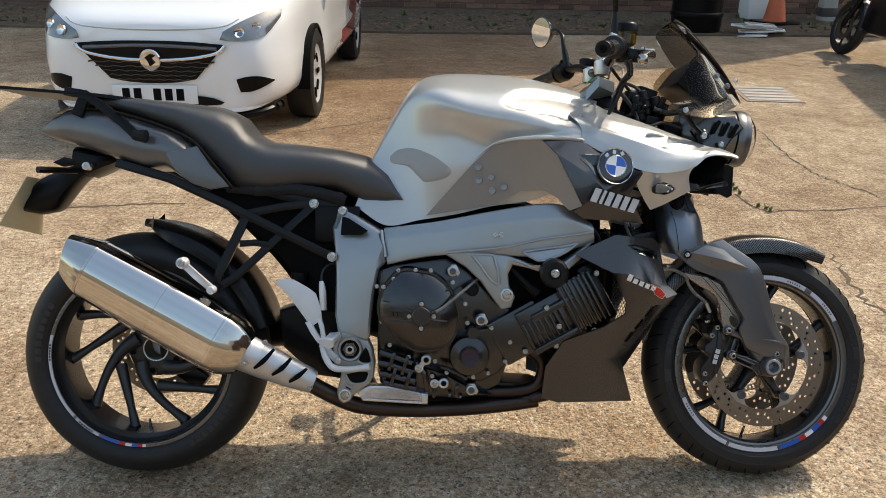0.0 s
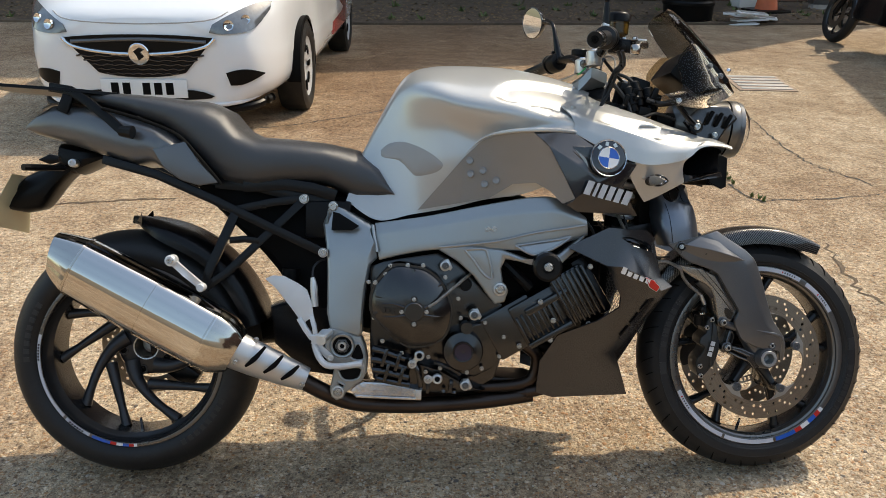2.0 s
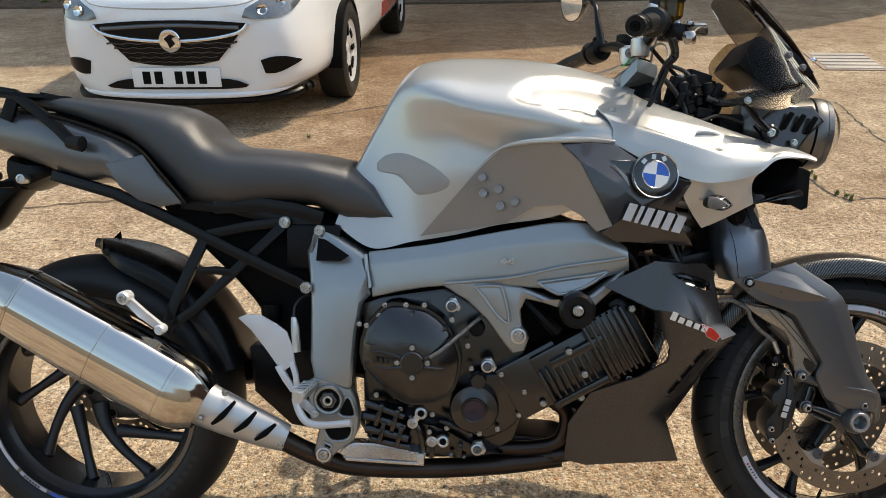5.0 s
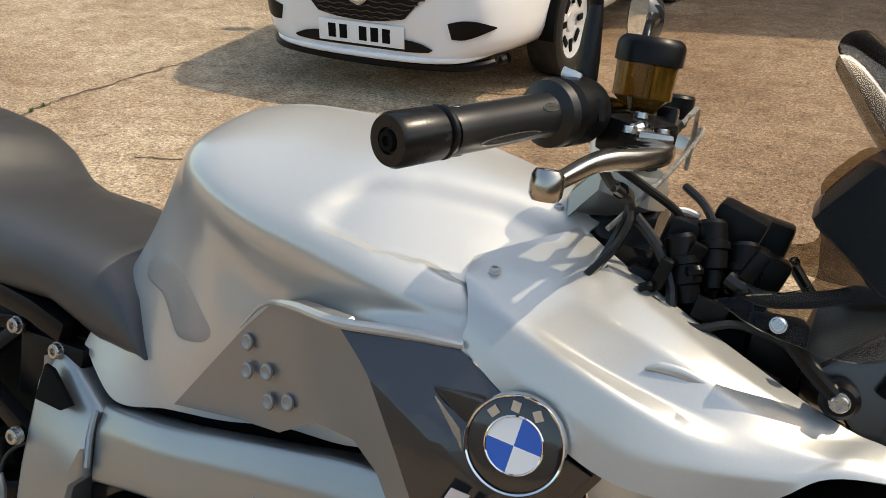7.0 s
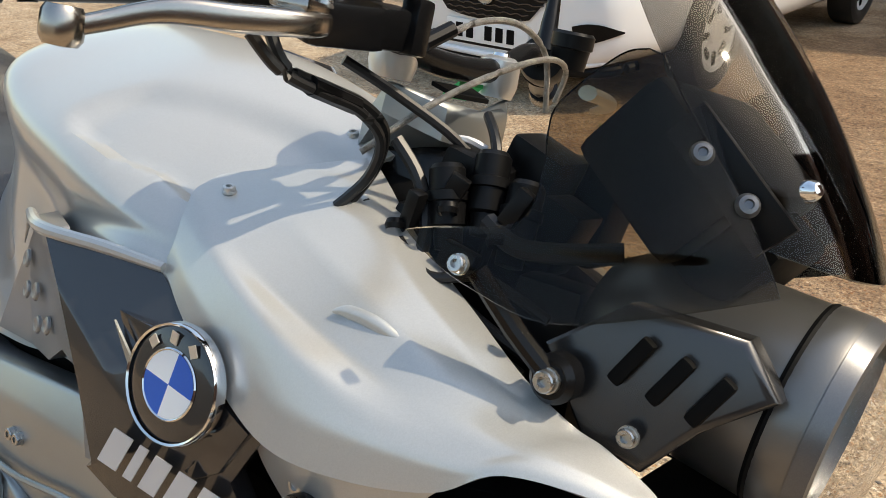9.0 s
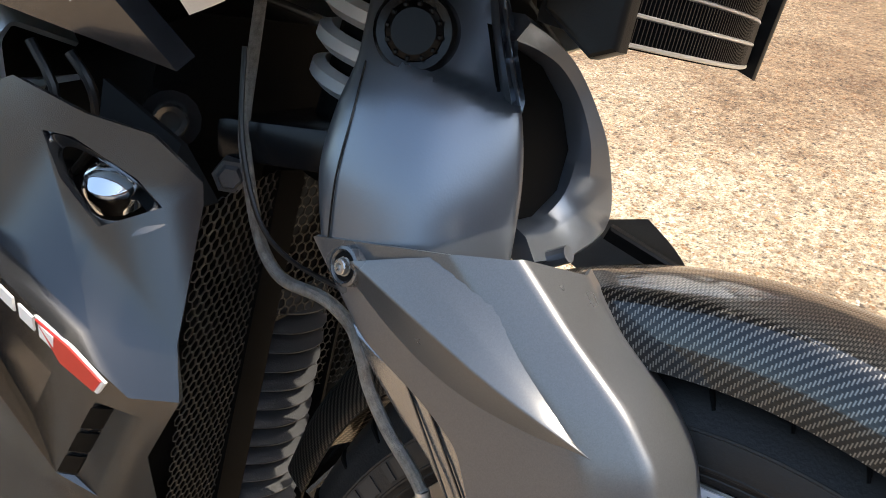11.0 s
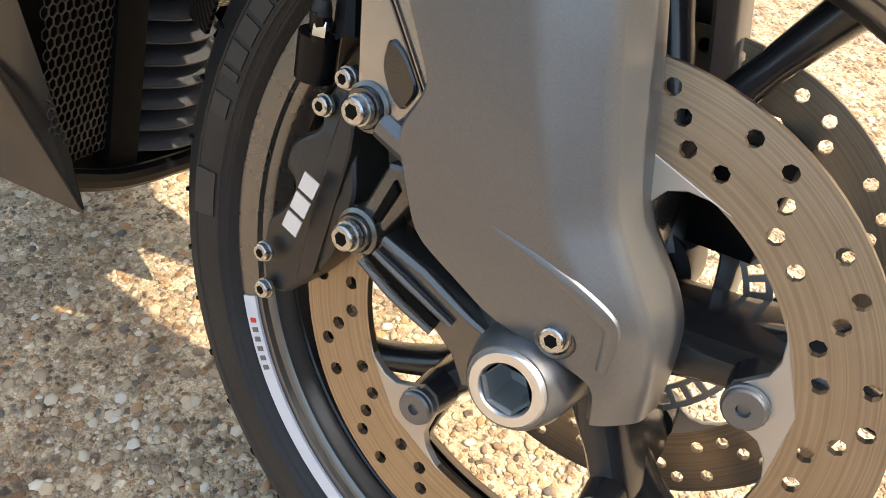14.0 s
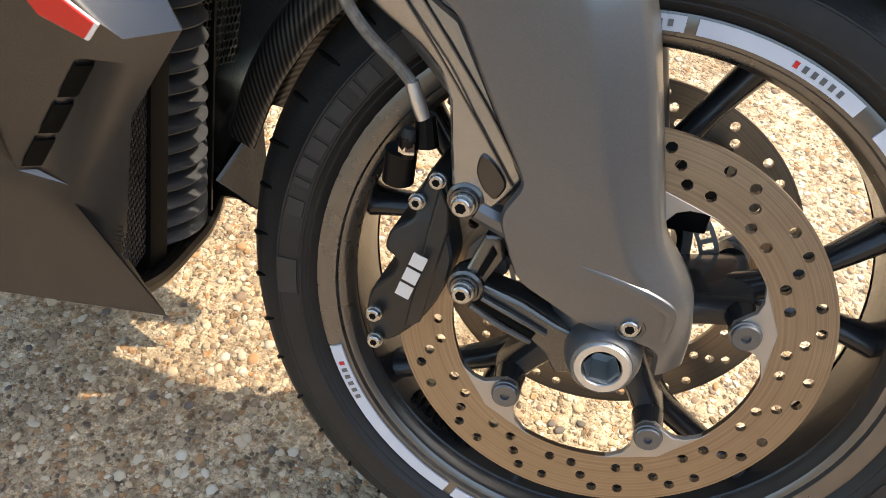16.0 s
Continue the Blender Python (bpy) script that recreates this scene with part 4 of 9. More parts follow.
# ---- another parked motorcycle at the edge of the yard ----
def other_bike():
    t = thing("parked_motorcycle", "dark motorcycle parked at the edge of the yard", "motorcycle", pose(4.94, 7.40, 0, 0, 0, -86) @ pose(0, 0, 0, -13))
    for x, r, w in ((0.0, 0.30, 0.055), (1.42, 0.31, 0.08)):
        part("tyre", lathe([(0.22, w * 0.8), (0.24, w), (0.27, w * 0.95), (r - 0.01, w * 0.5), (r, 0), (r - 0.01, -w * 0.5), (0.27, -w * 0.95), (0.24, -w), (0.22, -w * 0.8)], (x, 0, r), RIGHT_W, 56), RUBBER, t)
        part("rim", lathe([(0.222, w * 0.8), (0.205, w * 0.6), (0.205, -w * 0.6), (0.222, -w * 0.8)], (x, 0, r), RIGHT_W, 48), RIM, t)
        for k in range(6):
            a = 2 * math.pi * k / 6
            part("spoke", tube([(x + 0.03 * math.cos(a), 0, r + 0.03 * math.sin(a)), (x + 0.207 * math.cos(a + 0.2), 0, r + 0.207 * math.sin(a + 0.2))], 0.012, 8, 1), RIM, t)
    for s in (1, -1):
        part("fork_leg", tube([(0.0, -0.085 * s, 0.30), (0.17, -0.085 * s, 0.60), (0.33, -0.085 * s, 0.92)], [0.028, 0.028, 0.022], 12, 2), MATTBLACK, t)
        part("brake_disc", lathe([(0.09, 0.0), (0.15, 0.0), (0.15, -0.004), (0.09, -0.004)], (0, -0.06 * s, 0.30), (0, -s, 0), 40), DISC, t)
    part("mudguard", lathe([(0.31, 0.06), (0.325, 0.03), (0.325, -0.03), (0.31, -0.06)], (0, 0, 0.30), RIGHT_W, 30, start=20, sweep=120), BLACKGLOSS, t)
    part("engine", rounded_box((0.72, 0, 0.45), (0.50, 0.36, 0.36), 0.06), ENGINE, t)
    part("tank", body([(0.40, 0.86), (0.55, 0.98), (0.80, 0.98), (0.95, 0.84)], [(0.40, 0.76), (0.55, 0.72), (0.80, 0.74), (0.95, 0.78)], [(0.40, 0.06), (0.6, 0.15), (0.95, 0.10)], 14, 16), BLACKGLOSS, t)
    part("seat", body([(0.92, 0.84), (1.2, 0.84), (1.6, 0.92)], [(0.92, 0.76), (1.2, 0.74), (1.6, 0.86)], [(0.92, 0.11), (1.3, 0.14), (1.6, 0.08)], 12, 14, 3), VINYL, t)
    part("frame_tube", tube([(0.33, 0, 0.90), (0.6, 0, 0.70), (1.0, 0, 0.62), (1.1, 0, 0.40)], 0.04, 10, 4), MATTBLACK, t)
    part("swing_arm", tube([(1.05, 0.09, 0.38), (1.42, 0.09, 0.31)], 0.035, 10, 1), MATTBLACK, t)
    part("handlebar", tube([(0.28, -0.36, 1.02), (0.36, -0.12, 1.04), (0.36, 0.12, 1.04), (0.28, 0.36, 1.02)], 0.013, 10, 4), MATTBLACK, t)
    part("headlamp", lathe([(0.0, -0.06), (0.06, -0.05), (0.085, 0.03), (0.08, 0.05), (0.0, 0.055)], (0.18, 0, 0.86), (-1, 0, -0.1), 30), MATTBLACK, t)
    part("side_stand", tube([(0.7, 0.15, 0.25), (0.72, 0.26, 0.05)], 0.013, 8, 1), MATTBLACK, t)
    return t


RIGHT_W = (0, -1, 0)
other_bike()


# ---- the motorcycle ----
BIKE_M = Matrix.Translation((0.0, -0.025, 0.008)) @ pose(0, 0, 0, -17.884) @ pose(0, 0, 0, 0, 0, 1.704)
bike = thing("motorcycle", "silver and graphite naked sport motorcycle leaning on its side stand", "motorcycle", BIKE_M)
RIGHT = (0, -1, 0)


def lettering(parent, start, step, count, h, mat, name="lettering_bar", depth=0.0008, slant=0.0, gap=0.28, sizes=()):
    """Plain bars in place of letters: from start, one bar for each step."""
    s, d = Vector(start), Vector(step)
    up = Vector((0, -1, 0)).cross(d).normalized() * -1
    if up.z < 0:
        up = -up
    bm = bmesh.new()
    sizes = sizes or [1.0] * count
    for i in range(count):
        a = s + d * (sum(sizes[:i]) + gap / 2)
        b = s + d * (sum(sizes[: i + 1]) - gap / 2)
        sh = d.normalized() * slant
        slab([a, b, b + up * h + sh, a + up * h + sh], depth, 0.0, bm=bm, way=(0, -1, 0))
    return part(name, bm, mat, parent)


# wheels
def annulus_with_holes(r0, r1, h0, h1, cells, rows, hole, skip):
    """A drilled ring: cells round it, radial bands in rows, a round hole in each cell that skip() leaves."""
    bm = bmesh.new()
    a, u, v = basis(RIGHT)
    P = lambda r, t, h: (math.cos(t) * u + math.sin(t) * v) * r + a * h
    sheet = []
    def quad(*p):
        sheet.append(p)
    step = 2 * math.pi / cells
    for i in range(cells):
        t0, t1 = i * step, (i + 1) * step
        for j, (ra, rb, holes) in enumerate(rows):
            shift = step * 0.5 * (j % 2)
            ta, tb = t0 + shift, t1 + shift
            if not holes or skip(i, j):
                quad((ra, ta), ((ra), (ta + tb) / 2), (ra, tb), (rb, tb), (rb, (ta + tb) / 2), (rb, ta))
                continue
            rm, tm = (ra + rb) / 2, (ta + tb) / 2
            outer = [(ra, ta), (ra, tm), (ra, tb), (rm, tb), (rb, tb), (rb, tm), (rb, ta), (rm, ta)]
            inner = []
            for q in range(8):
                ang = radians(225 + 45 * q)
                inner.append((rm + hole * math.sin(ang), tm + hole * math.cos(ang) / rm))
            for q in range(8):
                quad(outer[q], outer[(q + 1) % 8], inner[(q + 1) % 8], inner[q])
    for p in sheet:
        bm.faces.new([bm.verts.new(P(r, t, h1)) for r, t in p])
    bmesh.ops.remove_doubles(bm, verts=bm.verts, dist=2e-5)
    bm.normal_update()
    bmesh.ops.recalc_face_normals(bm, faces=bm.faces)
    got = bmesh.ops.extrude_face_region(bm, geom=bm.faces[:])
    for e in got["geom"]:
        if isinstance(e, bmesh.types.BMVert):
            e.co += a * (h0 - h1)
    return bm


def arc_band(r0, r1, h, a0, a1, n=14, thick=0.0006):
    bm = bmesh.new()
    rings = []
    a, u, v = basis(RIGHT)
    for i in range(n + 1):
        t = radians(a0 + (a1 - a0) * i / n)
        d = math.cos(t) * u + math.sin(t) * v
        rings.append([d * r0 + a * h, d * r1 + a * h, d * r1 + a * (h - 0.002), d * r0 + a * (h - 0.002)])
    return loft(rings)


def front_wheel():
    m = pose(1.593, 0, 0.310, -3.03, 0, 3.63)
    rim = lathe([(0.2225, 0.051), (0.2215, 0.045), (0.213, 0.036), (0.205, 0.030), (0.2025, 0.0), (0.205, -0.030), (0.213, -0.036), (0.2215, -0.045), (0.2225, -0.051), (0.226, -0.046), (0.224, 0.0), (0.226, 0.046), (0.2225, 0.051)], (0, 0, 0), RIGHT, 96)
    w = part("front_wheel", rim, RIM, bike, "dark painted front wheel with pale rim tape")
    w.matrix_local = m
    edge = bmesh.new()
    for s in (1, -1):
        lathe([(0.2045, 0.034 * s), (0.2060, 0.0395 * s), (0.2085, 0.0425 * s), (0.2095, 0.0465 * s), (0.2120, 0.0485 * s), (0.2150, 0.0490 * s), (0.2165, 0.0525 * s), (0.227, 0.0545 * s), (0.2315, 0.0535 * s), (0.2325, 0.049 * s), (0.226, 0.044 * s), (0.2165, 0.040 * s), (0.2045, 0.034 * s)], (0, 0, 0), RIGHT, 96, edge)
    part("rim_edge", edge, RIMEDGE, w)
    side = [(0.228, 0.046), (0.233, 0.054), (0.2362, 0.0565), (0.2368, 0.0576), (0.2382, 0.0583), (0.2390, 0.0579), (0.2420, 0.0600), (0.2426, 0.0609), (0.2440, 0.0613), (0.2446, 0.0607), (0.252, 0.0615), (0.2612, 0.0606), (0.2618, 0.0612), (0.2632, 0.0610), (0.2638, 0.0601), (0.275, 0.0545), (0.285, 0.045), (0.293, 0.031), (0.2985, 0.015), (0.300, 0.0)]
    tyre = lathe(side + [(r, -h) for r, h in side[-2::-1]], (0, 0, 0), RIGHT, 120)
    t = part("tyre", tyre, RUBBER, w, "worn black road tyre with cut grooves")
    # grooves in the tread, both sides: thin black strips paint their shade
    gr = bmesh.new()
    a, u, v = basis(RIGHT)
    for i in range(44):
        for s in (1, -1):
            th = 2 * math.pi * (i + (0.5 if s < 0 else 0)) / 44
            long = i % 2 == 0
            pts = []
            for q, (r, h) in enumerate(((0.2735, 0.0557), (0.285, 0.0452), (0.2925, 0.0315), (0.2965, 0.0215)) if long else ((0.2765, 0.0535), (0.285, 0.0452), (0.2905, 0.0355))):
                ang = th + q * 0.016 * (1.4 if long else 0.9)
                pts.append((math.cos(ang) * u + math.sin(ang) * v) * (r + 0.0004) + a * (h * s))
            tube(pts, [0.0010, 0.0021, 0.0021, 0.0009][: len(pts)], 5, 2, gr)
    tagged(part("tread_groove", gr, DARK, w), kind="stuff")
    # plain bars for the raised sidewall wording
    for a0, n in ((143, 8), (323, 8)):
        for i in range(n):
            part("raised_letter_bar", arc_band(0.2465, 0.2595, 0.0620, a0 + i * 4.0, a0 + i * 4.0 + (1.2 if i in (1, 6) else 3.2), 3), WORDING, w)
    for a0 in (183, 363):
        part("direction_mark", arc_band(0.246, 0.262, 0.0622, a0, a0 + 7, 3), WORDING, w)
    # hub, arms and forked spokes
    hub = lathe([(0.016, 0.062), (0.027, 0.062), (0.030, 0.055), (0.033, 0.03), (0.030, 0.0), (0.033, -0.03), (0.030, -0.055), (0.027, -0.062), (0.016, -0.062), (0.016, 0.062)], (0, 0, 0), RIGHT, 32)
    part("hub", hub, RIM, w)
    for i in range(5):
        f = radians(15.7 + 72 * i)
        d = lambda t, r, h: (math.cos(t) * u + math.sin(t) * v) * r + a * h
        arm = loft([[d(f, r, 0) + (math.cos(f) * v - math.sin(f) * u) * half * math.copysign(abs(math.cos(q)) ** 0.6, math.cos(q)) + a * deep * math.copysign(abs(math.sin(q)) ** 0.6, math.sin(q)) for q in [2 * math.pi * j / 20 for j in range(20)]]
                    for r, half, deep in ((0.020, 0.021, 0.046), (0.045, 0.0165, 0.045), (0.075, 0.0135, 0.046), (0.096, 0.0130, 0.050), (0.107, 0.0115, 0.050), (0.1105, 0.0070, 0.046))])
        for h in (1, -1):
            tube([d(f, 0.098, 0.046 * h), d(f, 0.098, 0.066 * h)], [0.0130, 0.0115], 16, 1, arm)
        part("spoke_arm", arm, RIM, w)
        for s in (1, -1):
            sp = tube([d(f, 0.09, 0.004), d(f + s * 0.06, 0.12, 0.004), d(f + s * 0.16, 0.165, 0.002), d(f + s * 0.23, 0.207, 0.0)], [0.0135, 0.0105, 0.0092, 0.0125], 16, 4, flat=1.5)
            part("spoke", sp, RIM, w)
        for s in (1, -1):
            bo = lathe([(0, 0.0015), (0.003, 0.0015), (0.0035, 0.004), (0.0095, 0.004), (0.0105, 0.003), (0.0105, 0.0005), (0.0115, 0.0), (0.0115, -0.004), (0, -0.004)], d(f, 0.098, 0.0735 * s), Vector(RIGHT) * s, 20)
            part("disc_bobbin", bo, GUNMETAL, w)
    # brake discs
    for s in (1, -1):
        rows = [(0.1165, 0.1225, False), (0.1225, 0.1335, True), (0.1335, 0.1445, True), (0.1445, 0.1535, True), (0.1535, 0.160, False)]
        ring = annulus_with_holes(0.1165, 0.160, 0.0655 * s, 0.0705 * s, 45, rows, 0.0043, lambda i, j: (i + j * 2) % 3 == 0 if j != 2 else i % 3 != 1)
        disc = part("brake_disc", ring, DISC, w, "drilled steel brake disc with bronze wear sheen")
        for i in range(5):
            f = radians(15.7 + 72 * i)
            pts = []
            for r, da in ((0.1185, -24), (0.1160, -18), (0.1125, -13), (0.1070, -9.2), (0.098, -7.2), (0.0905, -5.4), (0.0870, 0), (0.0905, 5.4), (0.098, 7.2), (0.1070, 9.2), (0.1125, 13), (0.1160, 18), (0.1185, 24), (0.120, 0)):
                t2 = f + radians(da)
                pts.append((math.cos(t2) * u + math.sin(t2) * v) * r + a * (0.0712 * s))
            tab = slab(pts, 0.0055, 0.0006, 1, way=Vector(RIGHT) * -s)
            part("carrier_tab", tab, DISCARM, w)
    teeth = lathe([(0.0730, -0.046), (0.0765, -0.046), (0.0765, -0.044), (0.0730, -0.044), (0.0730, -0.046)], (0, 0, 0), RIGHT, 72)
    lathe([(0.0855, -0.046), (0.0895, -0.046), (0.0895, -0.044), (0.0855, -0.044), (0.0855, -0.046)], (0, 0, 0), RIGHT, 72, teeth)
    for i in range(48):
        ang = 2 * math.pi * i / 48
        rounded_box(d(ang, 0.081, -0.045), (0.0100, 0.0019, 0.0042), 0, (0, -math.degrees(ang), 0), teeth)
    part("sensor_ring", teeth, DISCARM, w, "toothed wheel speed sensor ring")
    for lo, hi, mat in ((60, 90, TAPE), (92, 104, TAPE), (30, 55, TAPE), (203, 246, TAPE), (248, 282, TAPE), (284, 298, BLUE), (298, 303, RED), (303, 309, WHITE), (309, 315, BLUE), (315, 319, RED), (319, 322, WHITE), (120, 128, RED)):
        part("rim_tape", arc_band(0.2195, 0.2298, 0.0556, lo, hi), mat, w)
    for a0 in (207, 35, 64, 94):
        for i in range(6):
            part("tape_letter_bar", arc_band(0.2225, 0.2270, 0.0562, a0 + i * 1.75, a0 + i * 1.75 + 0.85, 2), RED if i == (0 if a0 > 180 else 5) else GUNMETAL, w)
    tube_v = tube([d(radians(262), 0.204, 0.0), d(radians(262), 0.175, 0.012)], [0.004, 0.003], 8, 1)
    part("valve_stem", tube_v, CHROME, w)
    wts = bmesh.new()
    for i in range(8):
        ang = radians(228 + i * 2.6)
        rounded_box(d(ang, 0.2015, 0.012), (0.006, 0.014, 0.004), 0.001, (0, -math.degrees(ang) + 90, 0), wts)
    part("balance_weights", wts, DARK, w)
    return w


def rear_wheel():
    rim = lathe([(0.2225, 0.077), (0.2215, 0.068), (0.211, 0.055), (0.204, 0.048), (0.202, 0.0), (0.204, -0.048), (0.211, -0.055), (0.2215, -0.068), (0.2225, -0.077), (0.226, -0.07), (0.224, 0.0), (0.226, 0.07), (0.2225, 0.077)], (0, 0, 0), RIGHT, 96)
    w = part("rear_wheel", rim, RIM, bike, "dark painted rear wheel with forked spokes")
    w.matrix_local = pose(0, 0, 0.311)
    edge = bmesh.new()
    for s in (1, -1):
        lathe([(0.2225, 0.079 * s), (0.227, 0.080 * s), (0.2315, 0.079 * s), (0.2325, 0.074 * s), (0.226, 0.069 * s), (0.2225, 0.075 * s), (0.2225, 0.079 * s)], (0, 0, 0), RIGHT, 96, edge)
    part("rim_edge", edge, RIMEDGE, w)
    side = [(0.228, 0.07), (0.233, 0.079), (0.242, 0.086), (0.254, 0.0895), (0.268, 0.0885), (0.281, 0.0815), (0.294, 0.066), (0.304, 0.046), (0.3115, 0.023), (0.315, 0.0)]
    part("tyre", lathe(side + [(r, -h) for r, h in side[-2::-1]], (0, 0, 0), RIGHT, 120), RUBBER, w, "worn black road tyre with cut grooves")
    a, u, v = basis(RIGHT)
    d = lambda t, r, h: (math.cos(t) * u + math.sin(t) * v) * r + a * h
    hub = lathe([(0.0315, -0.046), (0.034, -0.042), (0.050, -0.043), (0.066, -0.045), (0.074, -0.050), (0.076, -0.062), (0.066, -0.072), (0.0315, -0.075), (0.0315, -0.046)], (0, 0, 0), RIGHT, 48)
    part("hub", hub, SPOKE, w, "dished dark hub plate")
    part("hub_bore_ring", lathe([(0.0295, -0.046), (0.0305, -0.041), (0.0335, -0.0405), (0.0345, -0.043)], (0, 0, 0), RIGHT, 40), BOLT, w)
    part("hub_bore", lathe([(0.0, -0.110), (0.022, -0.110), (0.030, -0.105), (0.0300, -0.044)], (0, 0, 0), RIGHT, 32), DISCARM, w, "bare metal axle bore")
    for i in range(5):
        f = radians(72 * i)
        blade = [(0.056, 154, -0.050, 0.024), (0.078, 176, -0.040, 0.0185), (0.104, 193, -0.030, 0.0145), (0.135, 207, -0.019, 0.0120), (0.167, 217, -0.010, 0.0110), (0.206, 225, -0.002, 0.0150)]
        part("spoke", tube([d(f + radians(t), r, h) for r, t, h, _ in blade], [q for _, _, _, q in blade], 14, 5, flat=0.95), SPOKE, w)
        p0, p1 = d(f + radians(205), 0.098, -0.032), d(f + radians(258.5), 0.205, -0.002)
        part("spoke", tube([p0, p0.lerp(p1, 0.3), p0.lerp(p1, 0.7), p1], [0.0165, 0.0135, 0.0100, 0.0140], 14, 4, flat=0.95), SPOKE, w)
        part("bolt_seat", lathe([(0.0, -0.003), (0.0085, -0.003), (0.0095, 0.002), (0.0125, 0.002), (0.015, -0.006)], d(f + radians(188.5), 0.0605, -0.043), RIGHT, 20), SPOKE, w)
        part("wheel_bolt", lathe([(0, -0.001), (0.004, -0.001), (0.005, 0.002), (0.0078, 0.001), (0.0085, -0.003)], d(f + radians(188.5), 0.0605, -0.043), RIGHT, 16), DARK, w)
    rows = [(0.092, 0.099, False), (0.099, 0.111, True), (0.111, 0.123, True), (0.123, 0.1325, False)]
    part("brake_disc", annulus_with_holes(0.092, 0.1325, -0.092, -0.087, 36, rows, 0.0045, lambda i, j: (i + j) % 3 == 0), DISC, w, "drilled steel rear brake disc")
    for lo, hi, mat in ((166, 190, TAPE), (190, 222, TAPE), (224, 242, TAPE), (244, 256, BLUE), (256, 260, RED), (260, 264, WHITE), (264, 268, BLUE), (268, 271, RED), (271, 273, WHITE)):
        part("rim_tape", arc_band(0.2235, 0.2305, 0.0812, lo, hi), mat, w)
    for a0 in (172, 227):
        for i in range(6):
            part("tape_letter_bar", arc_band(0.2250, 0.2292, 0.0819, a0 + i * 1.9, a0 + i * 1.9 + 1.2, 2), DARK, w)
    for a0, n in ((118 + 30, 8), (300, 8), (318, 0)):
        if n:
            for i in range(n):
                part("raised_letter_bar", arc_band(0.246, 0.260, 0.0900, a0 + i * 4.6, a0 + i * 4.6 + 2.7, 3), WORDING, w)
    part("valve_stem", tube([d(radians(272), 0.203, 0.02), d(radians(272), 0.172, 0.03)], [0.0045, 0.0032], 8, 1), CHROME, w)
    return w


front_wheel()
rear_wheel()

# ---- bodywork ----
HALF = [
    [(0.543, -0.112, 0.706), (0.556, -0.105, 0.741), (0.571, -0.085, 0.791), (0.580, -0.065, 0.818)] + [(0.585, -0.045, 0.826), (0.582, 0, 0.830)],
    [(0.619, -0.135, 0.660), (0.623, -0.115, 0.742), (0.622, -0.1, 0.819), (0.629, -0.085, 0.896)] + [(0.634, -0.055, 0.924), (0.633, 0, 0.933)],
    [(0.704, -0.138, 0.675), (0.693, -0.132, 0.764), (0.684, -0.125, 0.860), (0.675, -0.115, 0.957)] + [(0.685, -0.07, 1.000), (0.688, 0, 1.016)],
    [(0.793, -0.148, 0.692), (0.777, -0.163, 0.793), (0.767, -0.163, 0.880), (0.736, -0.168, 0.969)] + [(0.747, -0.09, 1.018), (0.751, 0, 1.040)],
    [(0.874, -0.155, 0.712), (0.868, -0.17, 0.814), (0.856, -0.172, 0.867), (0.824, -0.195, 0.945)] + [(0.845, -0.1, 1.012), (0.853, 0, 1.043)],
    [(0.967, -0.175, 0.728), (0.959, -0.2, 0.845), (0.948, -0.2, 0.877), (0.939, -0.205, 0.931)] + [(0.944, -0.11, 1.003), (0.960, 0, 1.036)],
    [(1.046, -0.19, 0.756), (1.036, -0.215, 0.855), (1.034, -0.208, 0.886), (1.027, -0.197, 0.913)] + [(1.039, -0.11, 0.977), (1.061, 0, 1.015)],
    [(1.108, -0.19, 0.770), (1.094, -0.205, 0.856), (1.092, -0.197, 0.881), (1.087, -0.183, 0.904)] + [(1.125, -0.1, 0.949), (1.153, 0, 0.988)],
]
tank = patch([r + [(x, -y, z) for x, y, z in r[-2::-1]] for r in HALF], 14, 0.0)
def between(x, table):
    """A broken line through (x, y) pairs."""
    for (x0, y0), (x1, y1) in zip(table, table[1:]):
        if x <= x1:
            return y0 + (y1 - y0) * max(0.0, (x - x0) / (x1 - x0))
    return table[-1][1]


# the teardrop hollow in each shoulder
LOW_EDGE = [(0.893, 0.192), (0.905, 0.199), (0.927, 0.2045), (0.977, 0.2005), (1.019, 0.1875), (1.060, 0.184), (1.16, 0.17)]
HIGH_EDGE = [(0.893, 0.191), (0.903, 0.166), (0.930, 0.132), (0.980, 0.100), (1.060, 0.070), (1.16, 0.05)]
for v in tank.verts:
    x, y = v.co.x, abs(v.co.y)
    if v.co.z > 0.9 and x > 0.893:
        low, high = between(x, LOW_EDGE), between(x, HIGH_EDGE)
        q = min(1.0, max(0.0, (low - y) / 0.012)) * min(1.0, max(0.0, (y - high) / min(0.03, 0.006 + (x - 0.893) * 0.3)))
        q = q * q * (3 - 2 * q) * min(1.0, (x - 0.885) / 0.04)
        v.co -= Vector((0, math.copysign(0.5, v.co.y), 0.87)) * 0.011 * q
tank_tree = BVHTree.FromBMesh(tank)
tank.normal_update()
bmesh.ops.solidify(tank, geom=tank.faces[:], thickness=0.004)


def on_tank(x, z, off):
    hit = tank_tree.ray_cast(Vector((x, -0.6, z)), Vector((0, 1, 0)))[0]
    return Vector((x, (hit.y if hit else -0.15) - off, z))


